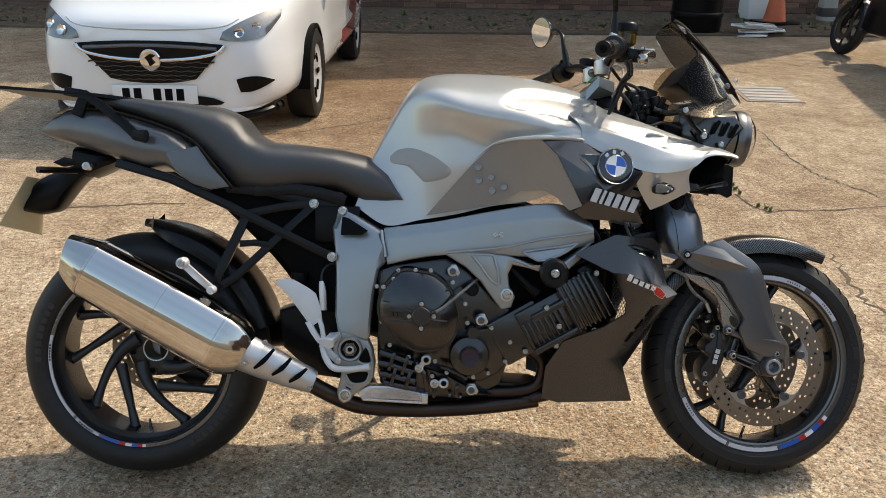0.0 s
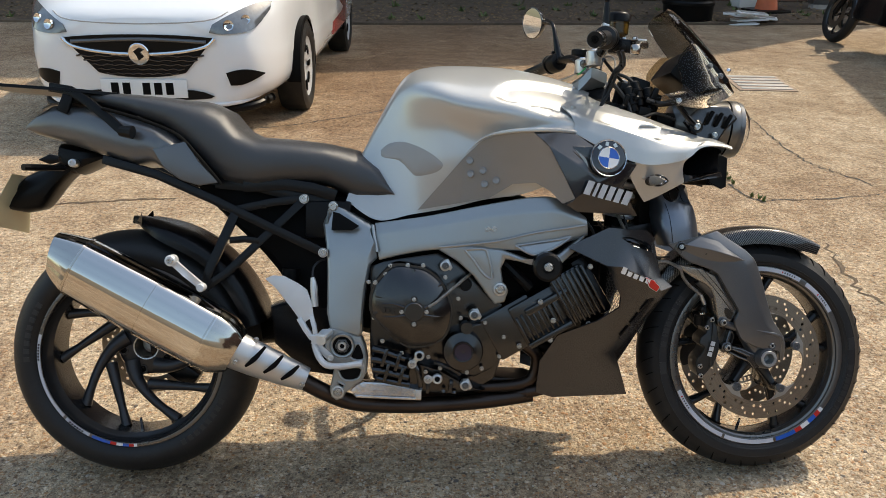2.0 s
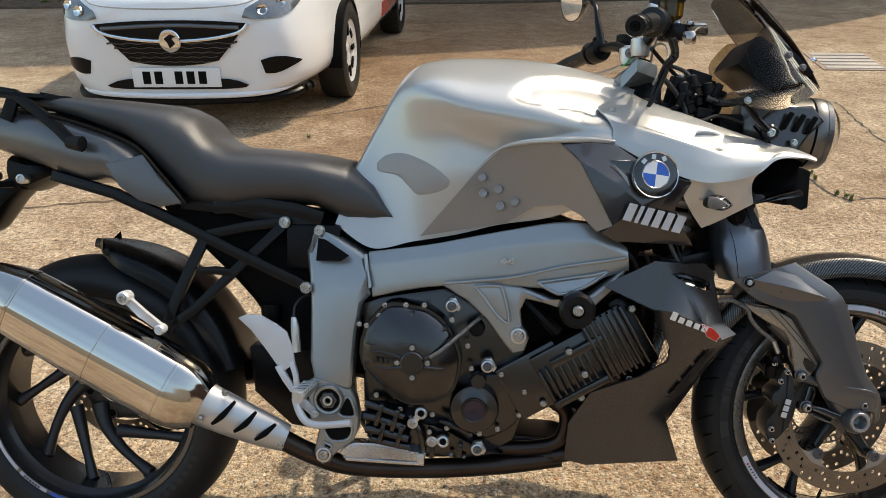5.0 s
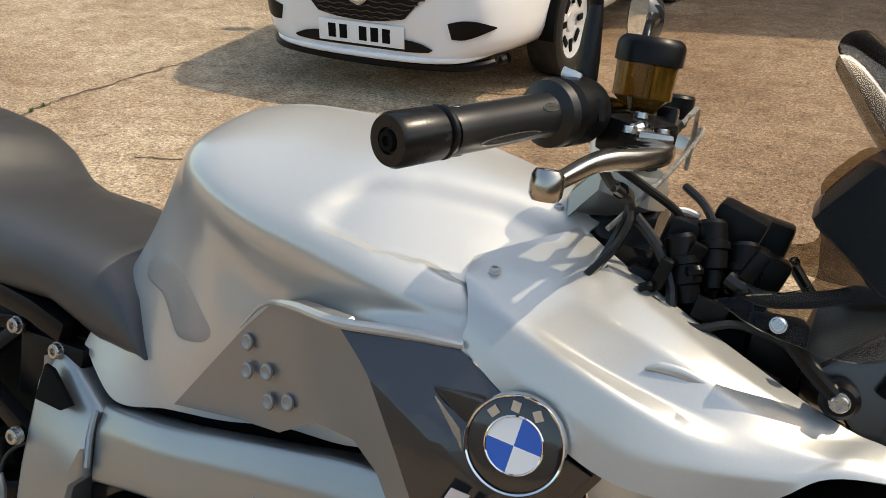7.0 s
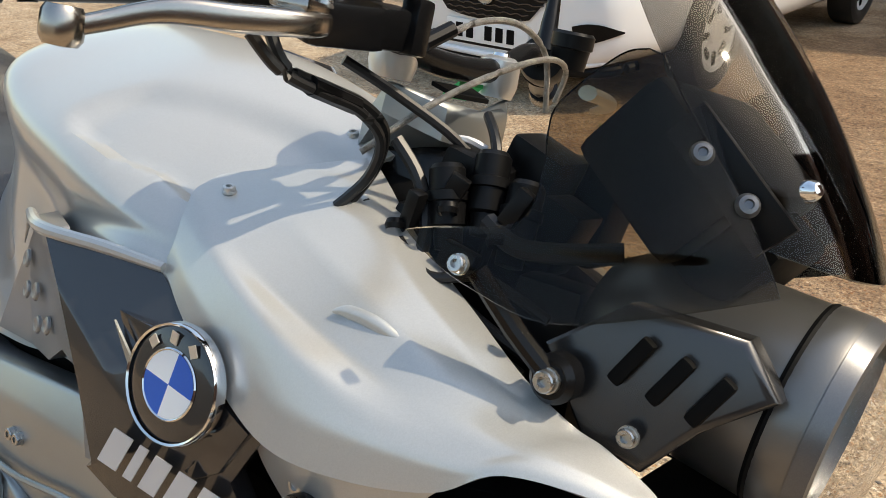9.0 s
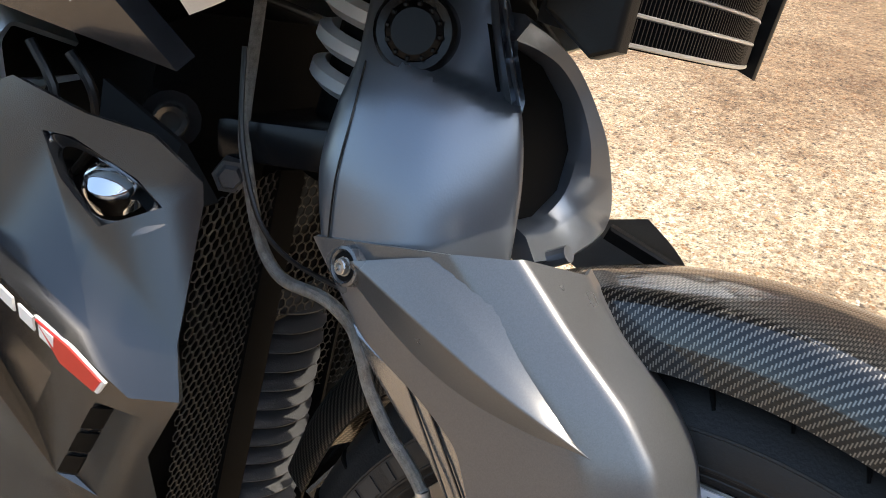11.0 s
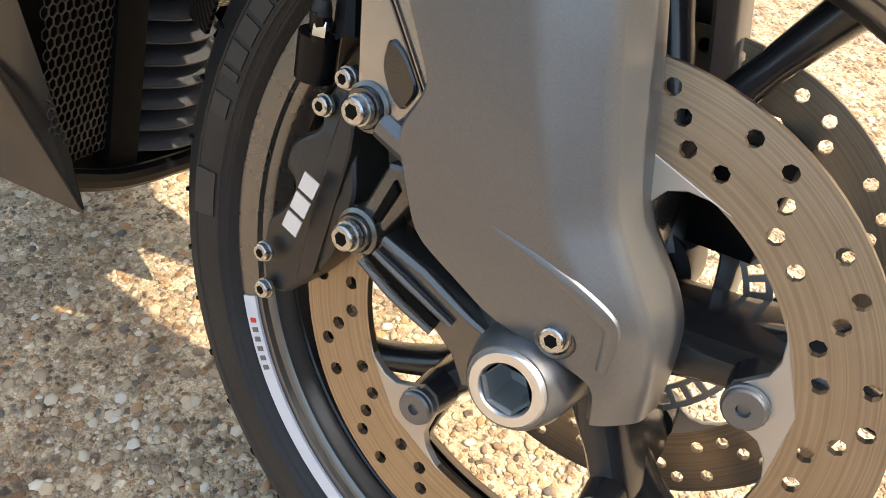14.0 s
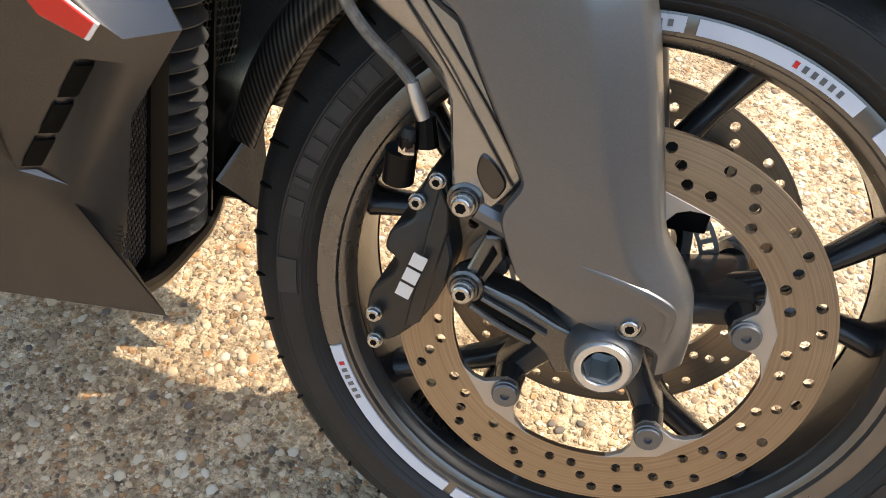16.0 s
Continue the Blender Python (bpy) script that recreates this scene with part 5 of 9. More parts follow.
tank_ob = part("fuel_tank_cover", tank, SILVER, bike, "pale metallic silver tank cover with soft creases")
part("seam_line", tube([(0.80, -0.045, 1.036), (0.92, -0.045, 1.030), (1.02, -0.040, 1.005), (1.10, -0.030, 0.985)], 0.0014, 6, 4), DARK, tank_ob)
pad_edge = [Vector((x, 0, z)) for x, z in [(0.620, 0.831), (0.640, 0.847), (0.681, 0.852), (0.729, 0.835), (0.763, 0.813), (0.781, 0.793), (0.764, 0.775), (0.716, 0.765), (0.695, 0.781), (0.668, 0.805), (0.627, 0.813)]]
pad_edge = spline(pad_edge + pad_edge[:1], 4)[:-1]
pad_mid = sum(pad_edge, Vector()) / len(pad_edge)
pad = loft([[on_tank(*(pad_mid.lerp(p, f)).xz, off) for p in pad_edge] for f, off in ((1.0, -0.002), (1.0, 0.002), (0.94, 0.0045), (0.75, 0.0055), (0.5, 0.006), (0.25, 0.006), (0.02, 0.006))])
part("knee_pad", pad, PAD, tank_ob, "translucent rubber knee pad")
part("filler_cap", lathe([(0, 0.012), (0.036, 0.012), (0.042, 0.006), (0.043, -0.01)], (0.90, 0.06, 1.030), (0.1, 0.1, 1), 32), BLACKGLOSS, tank_ob)


def wing(side):
    # lower edge, flank, ledge edge, ledge foot, ridge, fin, inner edge
    rows = [
        [(1.080, -0.205, 0.872), (1.0835, -0.2015, 0.890), (1.076, -0.1925, 0.9095), (1.063, -0.1775, 0.9255), (1.058, -0.150, 0.9365), (1.089, -0.111, 0.9515), (1.134, -0.057, 0.9725)],
        [(1.122, -0.215, 0.847), (1.126, -0.2125, 0.868), (1.1255, -0.2025, 0.8965), (1.134, -0.193, 0.8990), (1.130, -0.152, 0.9270), (1.150, -0.090, 0.9530), (1.160, -0.064, 0.9560)],
        [(1.178, -0.222, 0.819), (1.182, -0.2205, 0.845), (1.178, -0.2130, 0.8815), (1.190, -0.1940, 0.8795), (1.205, -0.164, 0.9090), (1.213, -0.122, 0.9290), (1.228, -0.098, 0.9290)],
        [(1.238, -0.226, 0.799), (1.242, -0.2235, 0.828), (1.238, -0.2165, 0.8625), (1.250, -0.1925, 0.8655), (1.262, -0.173, 0.8950), (1.272, -0.145, 0.9060), (1.300, -0.118, 0.9000)],
        [(1.294, -0.215, 0.800), (1.302, -0.2115, 0.829), (1.303, -0.2045, 0.8430), (1.313, -0.1890, 0.8545), (1.325, -0.172, 0.8690), (1.337, -0.155, 0.8790), (1.362, -0.137, 0.8770)]]
    for p0, p1, p2, p3, p4 in (
            ((1.3516, -0.197, 0.8137), (1.362, -0.193, 0.833), (1.378, -0.178, 0.850), (1.387, -0.157, 0.858), (1.405, -0.140, 0.863)),
            ((1.3905, -0.186, 0.8395), (1.398, -0.182, 0.846), (1.408, -0.170, 0.853), (1.418, -0.154, 0.857), (1.430, -0.142, 0.859)),
            ((1.4416, -0.1685, 0.842), (1.447, -0.164, 0.8445), (1.453, -0.157, 0.8465), (1.457, -0.150, 0.8475), (1.461, -0.143, 0.848)),
            ((1.470, -0.1605, 0.8360), (1.4710, -0.158, 0.8385), (1.4715, -0.155, 0.8405), (1.4715, -0.152, 0.8415), (1.471, -0.149, 0.8420))):
        rows.append([p0, p1, Vector(p1).lerp(Vector(p2), 0.6), p2, p3, Vector(p3).lerp(Vector(p4), 0.5), p4])
    return facets([[(x, y * side, z) for x, y, z in r] for r in rows], 6, 0.0055, 0.004, 4)


def cheek(side):
    rows = [
        [(1.226, -0.2235, 0.806), (1.214, -0.2090, 0.777), (1.236, -0.191, 0.738), (1.258, -0.177, 0.710)],
        [(1.262, -0.2225, 0.801), (1.262, -0.2085, 0.772), (1.275, -0.193, 0.745), (1.285, -0.179, 0.722)],
        [(1.294, -0.2160, 0.802), (1.298, -0.2065, 0.780), (1.306, -0.194, 0.757), (1.312, -0.181, 0.736)],
        [(1.326, -0.2060, 0.807), (1.325, -0.1995, 0.788), (1.328, -0.191, 0.768), (1.332, -0.183, 0.747)],
        [(1.354, -0.1975, 0.814), (1.346, -0.1955, 0.803), (1.344, -0.192, 0.786), (1.350, -0.187, 0.758)]]
    return patch([[(x, y * side, z) for x, y, z in r] for r in rows], 6, 0.002)


for s in (1, -1):
    wg = part("front_wing", wing(s), SILVER, bike, "pale silver beak-shaped front cover")
    part("wing_cheek", cheek(s), SILVER, wg)
    part("wing_fin", tube([(1.238, -0.1885 * s, 0.8880), (1.249, -0.1840 * s, 0.8905), (1.272, -0.1790 * s, 0.8880), (1.310, -0.1680 * s, 0.8730)], [0.0008, 0.0050, 0.0058, 0.0025], 12, 6, flat=0.7), SILVER, wg)
# intake scoops behind the beak
OUTER = [(1.348, -0.186, 0.755), (1.343, -0.189, 0.784), (1.342, -0.19, 0.806), (1.353, -0.189, 0.821), (1.372, -0.187, 0.833), (1.392, -0.183, 0.841), (1.413, -0.175, 0.843), (1.434, -0.159, 0.841), (1.456, -0.134, 0.834), (1.446, -0.139, 0.822), (1.440, -0.159, 0.787), (1.411, -0.171, 0.780), (1.378, -0.179, 0.772)]
INNER = [(1.354, -0.182, 0.776), (1.343, -0.184, 0.787), (1.341, -0.185, 0.806), (1.353, -0.184, 0.819), (1.370, -0.182, 0.830), (1.389, -0.178, 0.836), (1.406, -0.165, 0.837), (1.418, -0.14, 0.833), (1.410, -0.12, 0.831), (1.406, -0.115, 0.826), (1.404, -0.15, 0.782), (1.394, -0.164, 0.778), (1.370, -0.174, 0.775)]
for s in (1, -1):
    rings = [[(p[0] - 0.004, p[1] + 0.012, p[2]) for p in OUTER], OUTER, INNER, [(p[0] - 0.05, p[1] + 0.06, p[2] + 0.002) for p in INNER]]
    rings = [[Vector((x, y * s, z)) for x, y, z in r] for r in rings]
    scoop = loft([spline(r + r[:1], 3)[:-1] for r in rings], caps=False)
    scoop.verts.ensure_lookup_table()
    scoop.faces.new(scoop.verts[-39:])
    part("intake_scoop", scoop, MATTBLACK, bike, "satin black air intake scoop")
    floor_edge = [(1.348, -0.188, 0.759), (1.386, -0.184, 0.770), (1.416, -0.177, 0.778), (1.444, -0.163, 0.784), (1.452, -0.157, 0.778), (1.452, -0.156, 0.772), (1.430, -0.168, 0.769), (1.387, -0.182, 0.763), (1.352, -0.187, 0.756)]
    part("intake_floor", slab([(x, y * s, z) for x, y, z in floor_edge], 0.05, 0.003, way=(-0.2, s, 0)), BELLY, bike)

SIDE = dict(zip("a b c d e f g h i j k l m n o p".split(), [(0.717, -0.145, 0.686), (0.777, -0.165, 0.755), (0.827, -0.180, 0.813), (0.868, -0.196, 0.852), (0.912, -0.222, 0.867), (0.977, -0.248, 0.872), (1.014, -0.252, 0.841), (1.052, -0.248, 0.772), (1.080, -0.246, 0.718), (1.052, -0.236, 0.706), (1.025, -0.225, 0.735), (0.991, -0.215, 0.754), (0.940, -0.200, 0.750), (0.914, -0.190, 0.734), (0.886, -0.180, 0.716), (0.819, -0.160, 0.704)]))
panel = folded(SIDE, ["a b c p", "c d n o p", "d m n", "d e l m", "e f g l", "g h k l", "h i j k"], 0.004, 0.018)
trim = part("tank_side_panel", panel, GRAPHITE, bike, "graphite satin side panel with round dimples")
for x, y, z in [(0.839, -0.188, 0.804), (0.841, -0.186, 0.773), (0.870, -0.193, 0.781), (0.874, -0.19, 0.749), (0.901, -0.196, 0.758)]:
    part("dimple", lathe([(0, -0.0002), (0.004, 0.0), (0.0065, 0.0010), (0.0085, 0.0003), (0.009, -0.002)], (x, y + 0.0005, z), (-0.25, -1, 0.1), 20), GRAPHITE, trim)
part("trim_strip", tube([(0.827, -0.184, 0.816), (0.865, -0.202, 0.854), (0.912, -0.226, 0.869), (0.977, -0.25, 0.874), (1.036, -0.232, 0.875), (1.084, -0.212, 0.872)], [0.0006, 0.0025, 0.0045, 0.0055, 0.0055, 0.004], 10, 5), SILVER, bike)
PLATE = dict(zip("a b c d e f g h i j k l m n p q".split(), [(0.979, -0.249, 0.871), (1.035, -0.234, 0.872), (1.081, -0.212, 0.869), (1.151, -0.216, 0.829), (1.229, -0.220, 0.801), (1.198, -0.216, 0.749), (1.214, -0.205, 0.716), (1.244, -0.170, 0.676), (1.160, -0.205, 0.683), (1.096, -0.230, 0.693), (1.061, -0.240, 0.704), (1.082, -0.249, 0.717), (1.053, -0.251, 0.772), (1.015, -0.255, 0.841), (1.085, -0.250, 0.795), (1.135, -0.236, 0.752)]))
blk = folded(PLATE, ["a b p n", "b c d p", "d e q p", "e f q", "n p m", "p q l m", "f g j q", "q j k l", "g h i j"], 0.004, 0.018)
blk_ob = part("badge_panel", blk, CHARCOAL, bike, "satin black side panel carrying a round badge")
well = slab([(1.073, -0.238, 0.838), (1.115, -0.236, 0.838), (1.169, -0.231, 0.818), (1.219, -0.227, 0.798), (1.193, -0.224, 0.756), (1.167, -0.225, 0.738), (1.121, -0.23, 0.751), (1.090, -0.236, 0.796)], 0.012, 0.003)
part("badge_well", well, BLACKGLOSS, blk_ob)
bc, bn = Vector((1.155, -0.243, 0.812)), Vector((0.12, -1, 0.12))
badge = lathe([(0, 0.004), (0.033, 0.004), (0.040, 0.002), (0.041, -0.006)], bc, bn, 48)
part("round_badge", badge, BLACKGLOSS, blk_ob, "round badge in blue, white and black")
part("badge_rim", lathe([(0.0405, 0.0035), (0.042, 0.0045), (0.0435, 0.002), (0.043, -0.006)], bc, bn, 48), CHROME, blk_ob)
part("badge_ring", lathe([(0.0235, 0.0046), (0.0245, 0.0054), (0.0255, 0.0046)], bc, bn, 48), CHROME, blk_ob)
for i in range(4):
    q = lathe([(0, 0.0048), (0.0235, 0.0048)], bc, bn, 12, start=90 * i - 8, sweep=90)
    part("badge_quarter", q, (BLUE, WHITE)[i % 2], blk_ob)
a_, u_, v_ = basis(bn)
for ang in (62, 97, 132):
    t = radians(ang)
    p = bc + (math.cos(t) * u_ + math.sin(t) * v_) * 0.0325 + a_ * 0.005
    part("badge_mark", rounded_box(p, (0.0075, 0.0008, 0.009), 0.0, (0, ang - 90, 0)), ALLOY, blk_ob)
flash = slab([(1.078, -0.244, 0.832), (1.104, -0.242, 0.809), (1.110, -0.241, 0.790)], 0.002, 0.0)
part("flash_mark", flash, FRAMEGREY, blk_ob)
n0, n1 = [(1.093, -0.252, 0.731), (1.211, -0.212, 0.702)]
step = [(n1[i] - n0[i]) / 6 for i in range(3)]
lettering(blk_ob, (n0[0], n0[1] - 0.003, n0[2]), step, 6, 0.033, WHITEALLOY, slant=0.006, gap=0.30, sizes=(1.12, 0.68, 1.0, 1.02, 1.02, 1.16))

# seat and tail
seat_top = [(-0.138, 0.959), (-0.068, 0.969), (0.016, 0.963), (0.114, 0.955), (0.205, 0.946), (0.247, 0.927), (0.282, 0.883), (0.325, 0.862), (0.409, 0.856), (0.495, 0.847), (0.566, 0.832), (0.623, 0.792), (0.661, 0.724)]
seat_low = [(-0.139, 0.940), (-0.069, 0.933), (0.015, 0.912), (0.113, 0.874), (0.155, 0.838), (0.204, 0.778), (0.246, 0.732), (0.324, 0.728), (0.410, 0.740), (0.495, 0.739), (0.567, 0.703), (0.624, 0.704), (0.661, 0.721)]
seat = body(seat_top, seat_low, [(-0.16, 0.075), (0.05, 0.125), (0.2, 0.140), (0.27, 0.145), (0.33, 0.155), (0.45, 0.150), (0.52, 0.142), (0.57, 0.137), (0.62, 0.138), (0.68, 0.138)], 60, 36, 3.0)
seat_ob = part("seat", seat, VINYL, bike, "stepped dark vinyl dual seat")
part("seat_piping", tube([(-0.034, -0.135, 0.921), (0.058, -0.148, 0.896), (0.146, -0.152, 0.860), (0.197, -0.156, 0.808), (0.250, -0.156, 0.744)], 0.004, 8, 4), DARK, seat_ob)
tail_top = [(-0.250, 0.882), (-0.226, 0.907), (-0.174, 0.936), (-0.081, 0.932), (-0.006, 0.915), (0.083, 0.888), (0.138, 0.858), (0.182, 0.798), (0.228, 0.749)]
tail_low = [(-0.250, 0.874), (-0.227, 0.861), (-0.176, 0.848), (-0.083, 0.819), (-0.008, 0.793), (0.034, 0.782), (0.082, 0.788), (0.137, 0.753), (0.182, 0.741), (0.228, 0.743)]
tail = body(tail_top, tail_low, [(-0.28, 0.045), (-0.2, 0.085), (-0.05, 0.125), (0.1, 0.150), (0.25, 0.155)], 34, 24, 4.0)
tail_ob = part("tail_cowl", tail, GUNMETAL, bike, "graphite tail cowl under a grab rail")
part("tail_lamp", body([(-0.220, 0.930), (-0.192, 0.943), (-0.138, 0.943)], [(-0.220, 0.925), (-0.192, 0.936), (-0.139, 0.934)], [(-0.25, 0.03), (-0.12, 0.05)], 8, 14, 3), ALLOY, tail_ob)
part("cowl_wedge", slab([(0.090, -0.16, 0.825), (0.168, -0.158, 0.845), (0.197, -0.156, 0.797), (0.245, -0.156, 0.748), (0.197, -0.158, 0.740), (0.154, -0.16, 0.753), (0.117, -0.161, 0.780)], 0.012, 0.004), GUNMETAL, tail_ob)
for s in (1, -1):
    rail = stroke([(x, y * s, z) for x, y, z in [(-0.174, -0.1, 0.974), (-0.118, -0.115, 0.965), (-0.074, -0.125, 0.938), (-0.021, -0.135, 0.897), (0.018, -0.15, 0.865)]], 0.022, 0.012 * s)
    tube([(x, y * s, z) for x, y, z in [(0.014, -0.155, 0.867), (0.045, -0.16, 0.864)]], [0.012, 0.016], 10, 3, rail)
    stroke([(x, y * s, z) for x, y, z in [(-0.121, -0.11, 0.963), (-0.132, -0.11, 0.935), (-0.141, -0.11, 0.913)]], 0.026, 0.01 * s, rail)
    part("grab_rail", rail, PLASTIC, bike, "black luggage carrier and grab rail")
part("luggage_carrier", slab([(-0.345, -0.10, 0.985), (-0.09, -0.12, 0.968), (-0.01, -0.09, 0.962), (-0.01, 0.09, 0.962), (-0.09, 0.12, 0.968), (-0.345, 0.10, 0.985)], 0.008, 0.002, way=(0, 0, -1)), PLASTIC, bike)
under = body([(-0.175, 0.843), (-0.130, 0.834), (-0.060, 0.817)], [(-0.177, 0.780), (-0.132, 0.763), (-0.060, 0.803)], [(-0.2, 0.05), (-0.1, 0.07), (0, 0.05)], 8, 12, 3)
part("tail_underside", under, PLASTIC, bike)
for s in (1, -1):
    ind = body([(-0.172, 0.800), (-0.149, 0.812), (-0.126, 0.807)], [(-0.172, 0.796), (-0.150, 0.787), (-0.126, 0.792)], [(-0.28, 0.004), (-0.24, 0.014), (-0.2, 0.008)], 8, 12, 2.2)
    for vtx in ind.verts:
        vtx.co.y = (vtx.co.y - 0.16) * s
    tube([(-0.215, -0.155 * s, 0.78), (-0.16, -0.06 * s, 0.78)], 0.008, 8, 1, ind)
    part("rear_indicator", ind, PLASTIC, bike)
hanger = body([(-0.315, 0.713), (-0.267, 0.762), (-0.224, 0.780), (-0.180, 0.798), (-0.151, 0.795)], [(-0.316, 0.674), (-0.269, 0.666), (-0.226, 0.675), (-0.181, 0.737), (-0.152, 0.766)], [(-0.33, 0.04), (-0.2, 0.05), (-0.12, 0.04)], 14, 14, 3)
part("plate_hanger", hanger, PLASTIC, bike)
rear_plate = slab([(-0.271, -0.09, 0.764), (-0.303, 0.09, 0.757), (-0.318, 0.09, 0.609), (-0.341, -0.09, 0.643)], 0.003, 0.001, way=(-1, 0, -0.4))
part("number_plate", rear_plate, PLATEYELLOW, bike, "pale yellow rear plate seen from its back")
part("tail_bolt", lathe([(0, 0.003), (0.005, 0.003), (0.006, 0.006), (0.01, 0.005), (0.011, -0.02)], (-0.129, -0.08, 0.792), RIGHT, 16), ALLOY, bike)

# ---- frame ----
SPAR_TOP = [(0.615, -0.15, 0.654), (0.684, -0.168, 0.664), (0.752, -0.18, 0.675), (0.886, -0.195, 0.703), (0.993, -0.2, 0.721), (1.053, -0.205, 0.715), (1.115, -0.205, 0.673)]
SPAR_LOW = [(0.626, -0.172, 0.573), (0.699, -0.188, 0.591), (0.767, -0.198, 0.601), (0.874, -0.205, 0.605), (0.968, -0.21, 0.601), (1.048, -0.21, 0.616), (1.119, -0.206, 0.637)]
spar_rows = []
for a, b in zip(SPAR_TOP, SPAR_LOW):
    a, b = Vector(a), Vector(b)
    b = b + Vector((0, 0.002, -0.008))
    m = a.lerp(b, 0.28) + Vector((0, -0.006, 0))
    n = a.lerp(b, 0.80) + Vector((0, -0.003, 0))
    spar_rows.append([a + Vector((0, 0.05, -0.01)), a + Vector((0, 0.004, 0.001)), m, n, b, b + Vector((0, 0.05, 0.01))])
spar = facets(spar_rows, 5, 0.006, 0.004, 4)
frame_ob = part("main_frame_spar", spar, FRAMEGREY, bike, "grey cast aluminium frame spar")
lower = slab([(0.760, -0.196, 0.598), (0.847, -0.206, 0.604), (0.914, -0.21, 0.597), (0.994, -0.224, 0.570), (1.048, -0.22, 0.587), (1.089, -0.212, 0.617), (1.116, -0.206, 0.637), (1.103, -0.21, 0.606), (1.055, -0.22, 0.563), (1.003, -0.235, 0.556), (0.954, -0.226, 0.570), (0.925, -0.216, 0.574), (0.915, -0.212, 0.552), (0.920, -0.212, 0.519), (0.933, -0.212, 0.499), (0.924, -0.211, 0.472), (0.901, -0.211, 0.467), (0.885, -0.21, 0.485), (0.849, -0.206, 0.534), (0.811, -0.2, 0.568)], 0.032, 0.007, 3)
part("engine_bracket", lower, FRAMEGREY, frame_ob)
rim_loop = [(0.828, -0.2085, 0.596), (0.871, -0.2115, 0.598), (0.882, -0.2135, 0.586), (0.894, -0.2155, 0.530), (0.872, -0.2135, 0.540), (0.848, -0.2105, 0.572), (0.828, -0.2085, 0.596)]
part("window_rim", tube(rim_loop, 0.0034, 8, 3), FRAMEGREY, frame_ob)
rim_loop = [(0.947, -0.2155, 0.606), (1.048, -0.2135, 0.621), (1.078, -0.2115, 0.627), (1.034, -0.222, 0.600), (0.993, -0.2275, 0.587), (0.973, -0.2255, 0.592), (0.947, -0.2155, 0.606)]
part("window_rim", tube(rim_loop, 0.0034, 8, 3), FRAMEGREY, frame_ob)
part("bracket_window", slab([(0.828, -0.2075, 0.596), (0.871, -0.2105, 0.598), (0.882, -0.2125, 0.586), (0.894, -0.2145, 0.530), (0.872, -0.2125, 0.540), (0.848, -0.2095, 0.572)], 0.004, 0.0015), FRAMEGREY, frame_ob)
part("bracket_window", slab([(0.947, -0.2145, 0.606), (1.048, -0.2125, 0.621), (1.078, -0.2105, 0.627), (1.034, -0.221, 0.600), (0.993, -0.2265, 0.587), (0.973, -0.2245, 0.592)], 0.004, 0.0015), FRAMEGREY, frame_ob)
part("weld_bead", tube([(0.769, -0.204, 0.601), (0.847, -0.211, 0.609), (0.913, -0.216, 0.618), (0.993, -0.218, 0.637), (1.074, -0.214, 0.649), (1.112, -0.21, 0.655)], 0.0032, 8, 4), FRAMEGREY, frame_ob)
part("weld_bead", tube([(0.610, -0.156, 0.649), (0.615, -0.168, 0.619), (0.622, -0.176, 0.586)], 0.0042, 8, 3), FRAMEGREY, frame_ob)
leg = slab([(0.499, -0.128, 0.684), (0.505, -0.126, 0.701), (0.519, -0.126, 0.702), (0.559, -0.138, 0.677), (0.613, -0.152, 0.646), (0.617, -0.17, 0.606), (0.622, -0.178, 0.571), (0.605, -0.182, 0.555), (0.594, -0.186, 0.497), (0.589, -0.188, 0.443), (0.586, -0.19, 0.391), (0.578, -0.19, 0.382), (0.509, -0.184, 0.400), (0.501, -0.182, 0.441), (0.501, -0.17, 0.549), (0.496, -0.156, 0.603), (0.488, -0.14, 0.650)], 0.05, 0.012, 3)
leg_ob = part("frame_leg", leg, FRAMEGREY, bike, "grey cast frame leg round the swing arm pivot")
# black sheet on the leg paints the shade of its window
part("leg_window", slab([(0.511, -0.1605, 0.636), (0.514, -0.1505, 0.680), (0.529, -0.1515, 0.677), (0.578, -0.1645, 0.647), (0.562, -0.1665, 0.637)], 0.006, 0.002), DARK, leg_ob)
PLATE = [(0.497, 0.365), (0.503, 0.390), (0.511, 0.404), (0.540, 0.402), (0.565, 0.388), (0.584, 0.384), (0.594, 0.361), (0.600, 0.327), (0.597, 0.297), (0.587, 0.276), (0.566, 0.262), (0.547, 0.245), (0.540, 0.232), (0.524, 0.227), (0.512, 0.236), (0.508, 0.254), (0.514, 0.282), (0.519, 0.306), (0.501, 0.319)]
plate_ob = part("pivot_plate", slab(xyz(PLATE, -0.185), 0.03, 0.007, 3), FRAMEGREY, bike, "grey cast plate round the swing arm pivot")
# black sheets on the flat plate paint the shade of its recesses
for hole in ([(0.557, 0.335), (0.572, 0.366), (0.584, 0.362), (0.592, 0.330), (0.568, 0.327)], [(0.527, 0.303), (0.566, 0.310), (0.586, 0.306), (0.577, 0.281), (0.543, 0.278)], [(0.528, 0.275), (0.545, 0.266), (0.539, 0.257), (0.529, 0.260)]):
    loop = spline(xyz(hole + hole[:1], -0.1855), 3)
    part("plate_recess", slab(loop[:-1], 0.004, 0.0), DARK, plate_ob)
    part("recess_rim", tube(xyz(hole + hole[:1], -0.1855), 0.0032, 8, 3), FRAMEGREY, plate_ob)
pc = Vector((0.5395, -0.190, 0.3625))
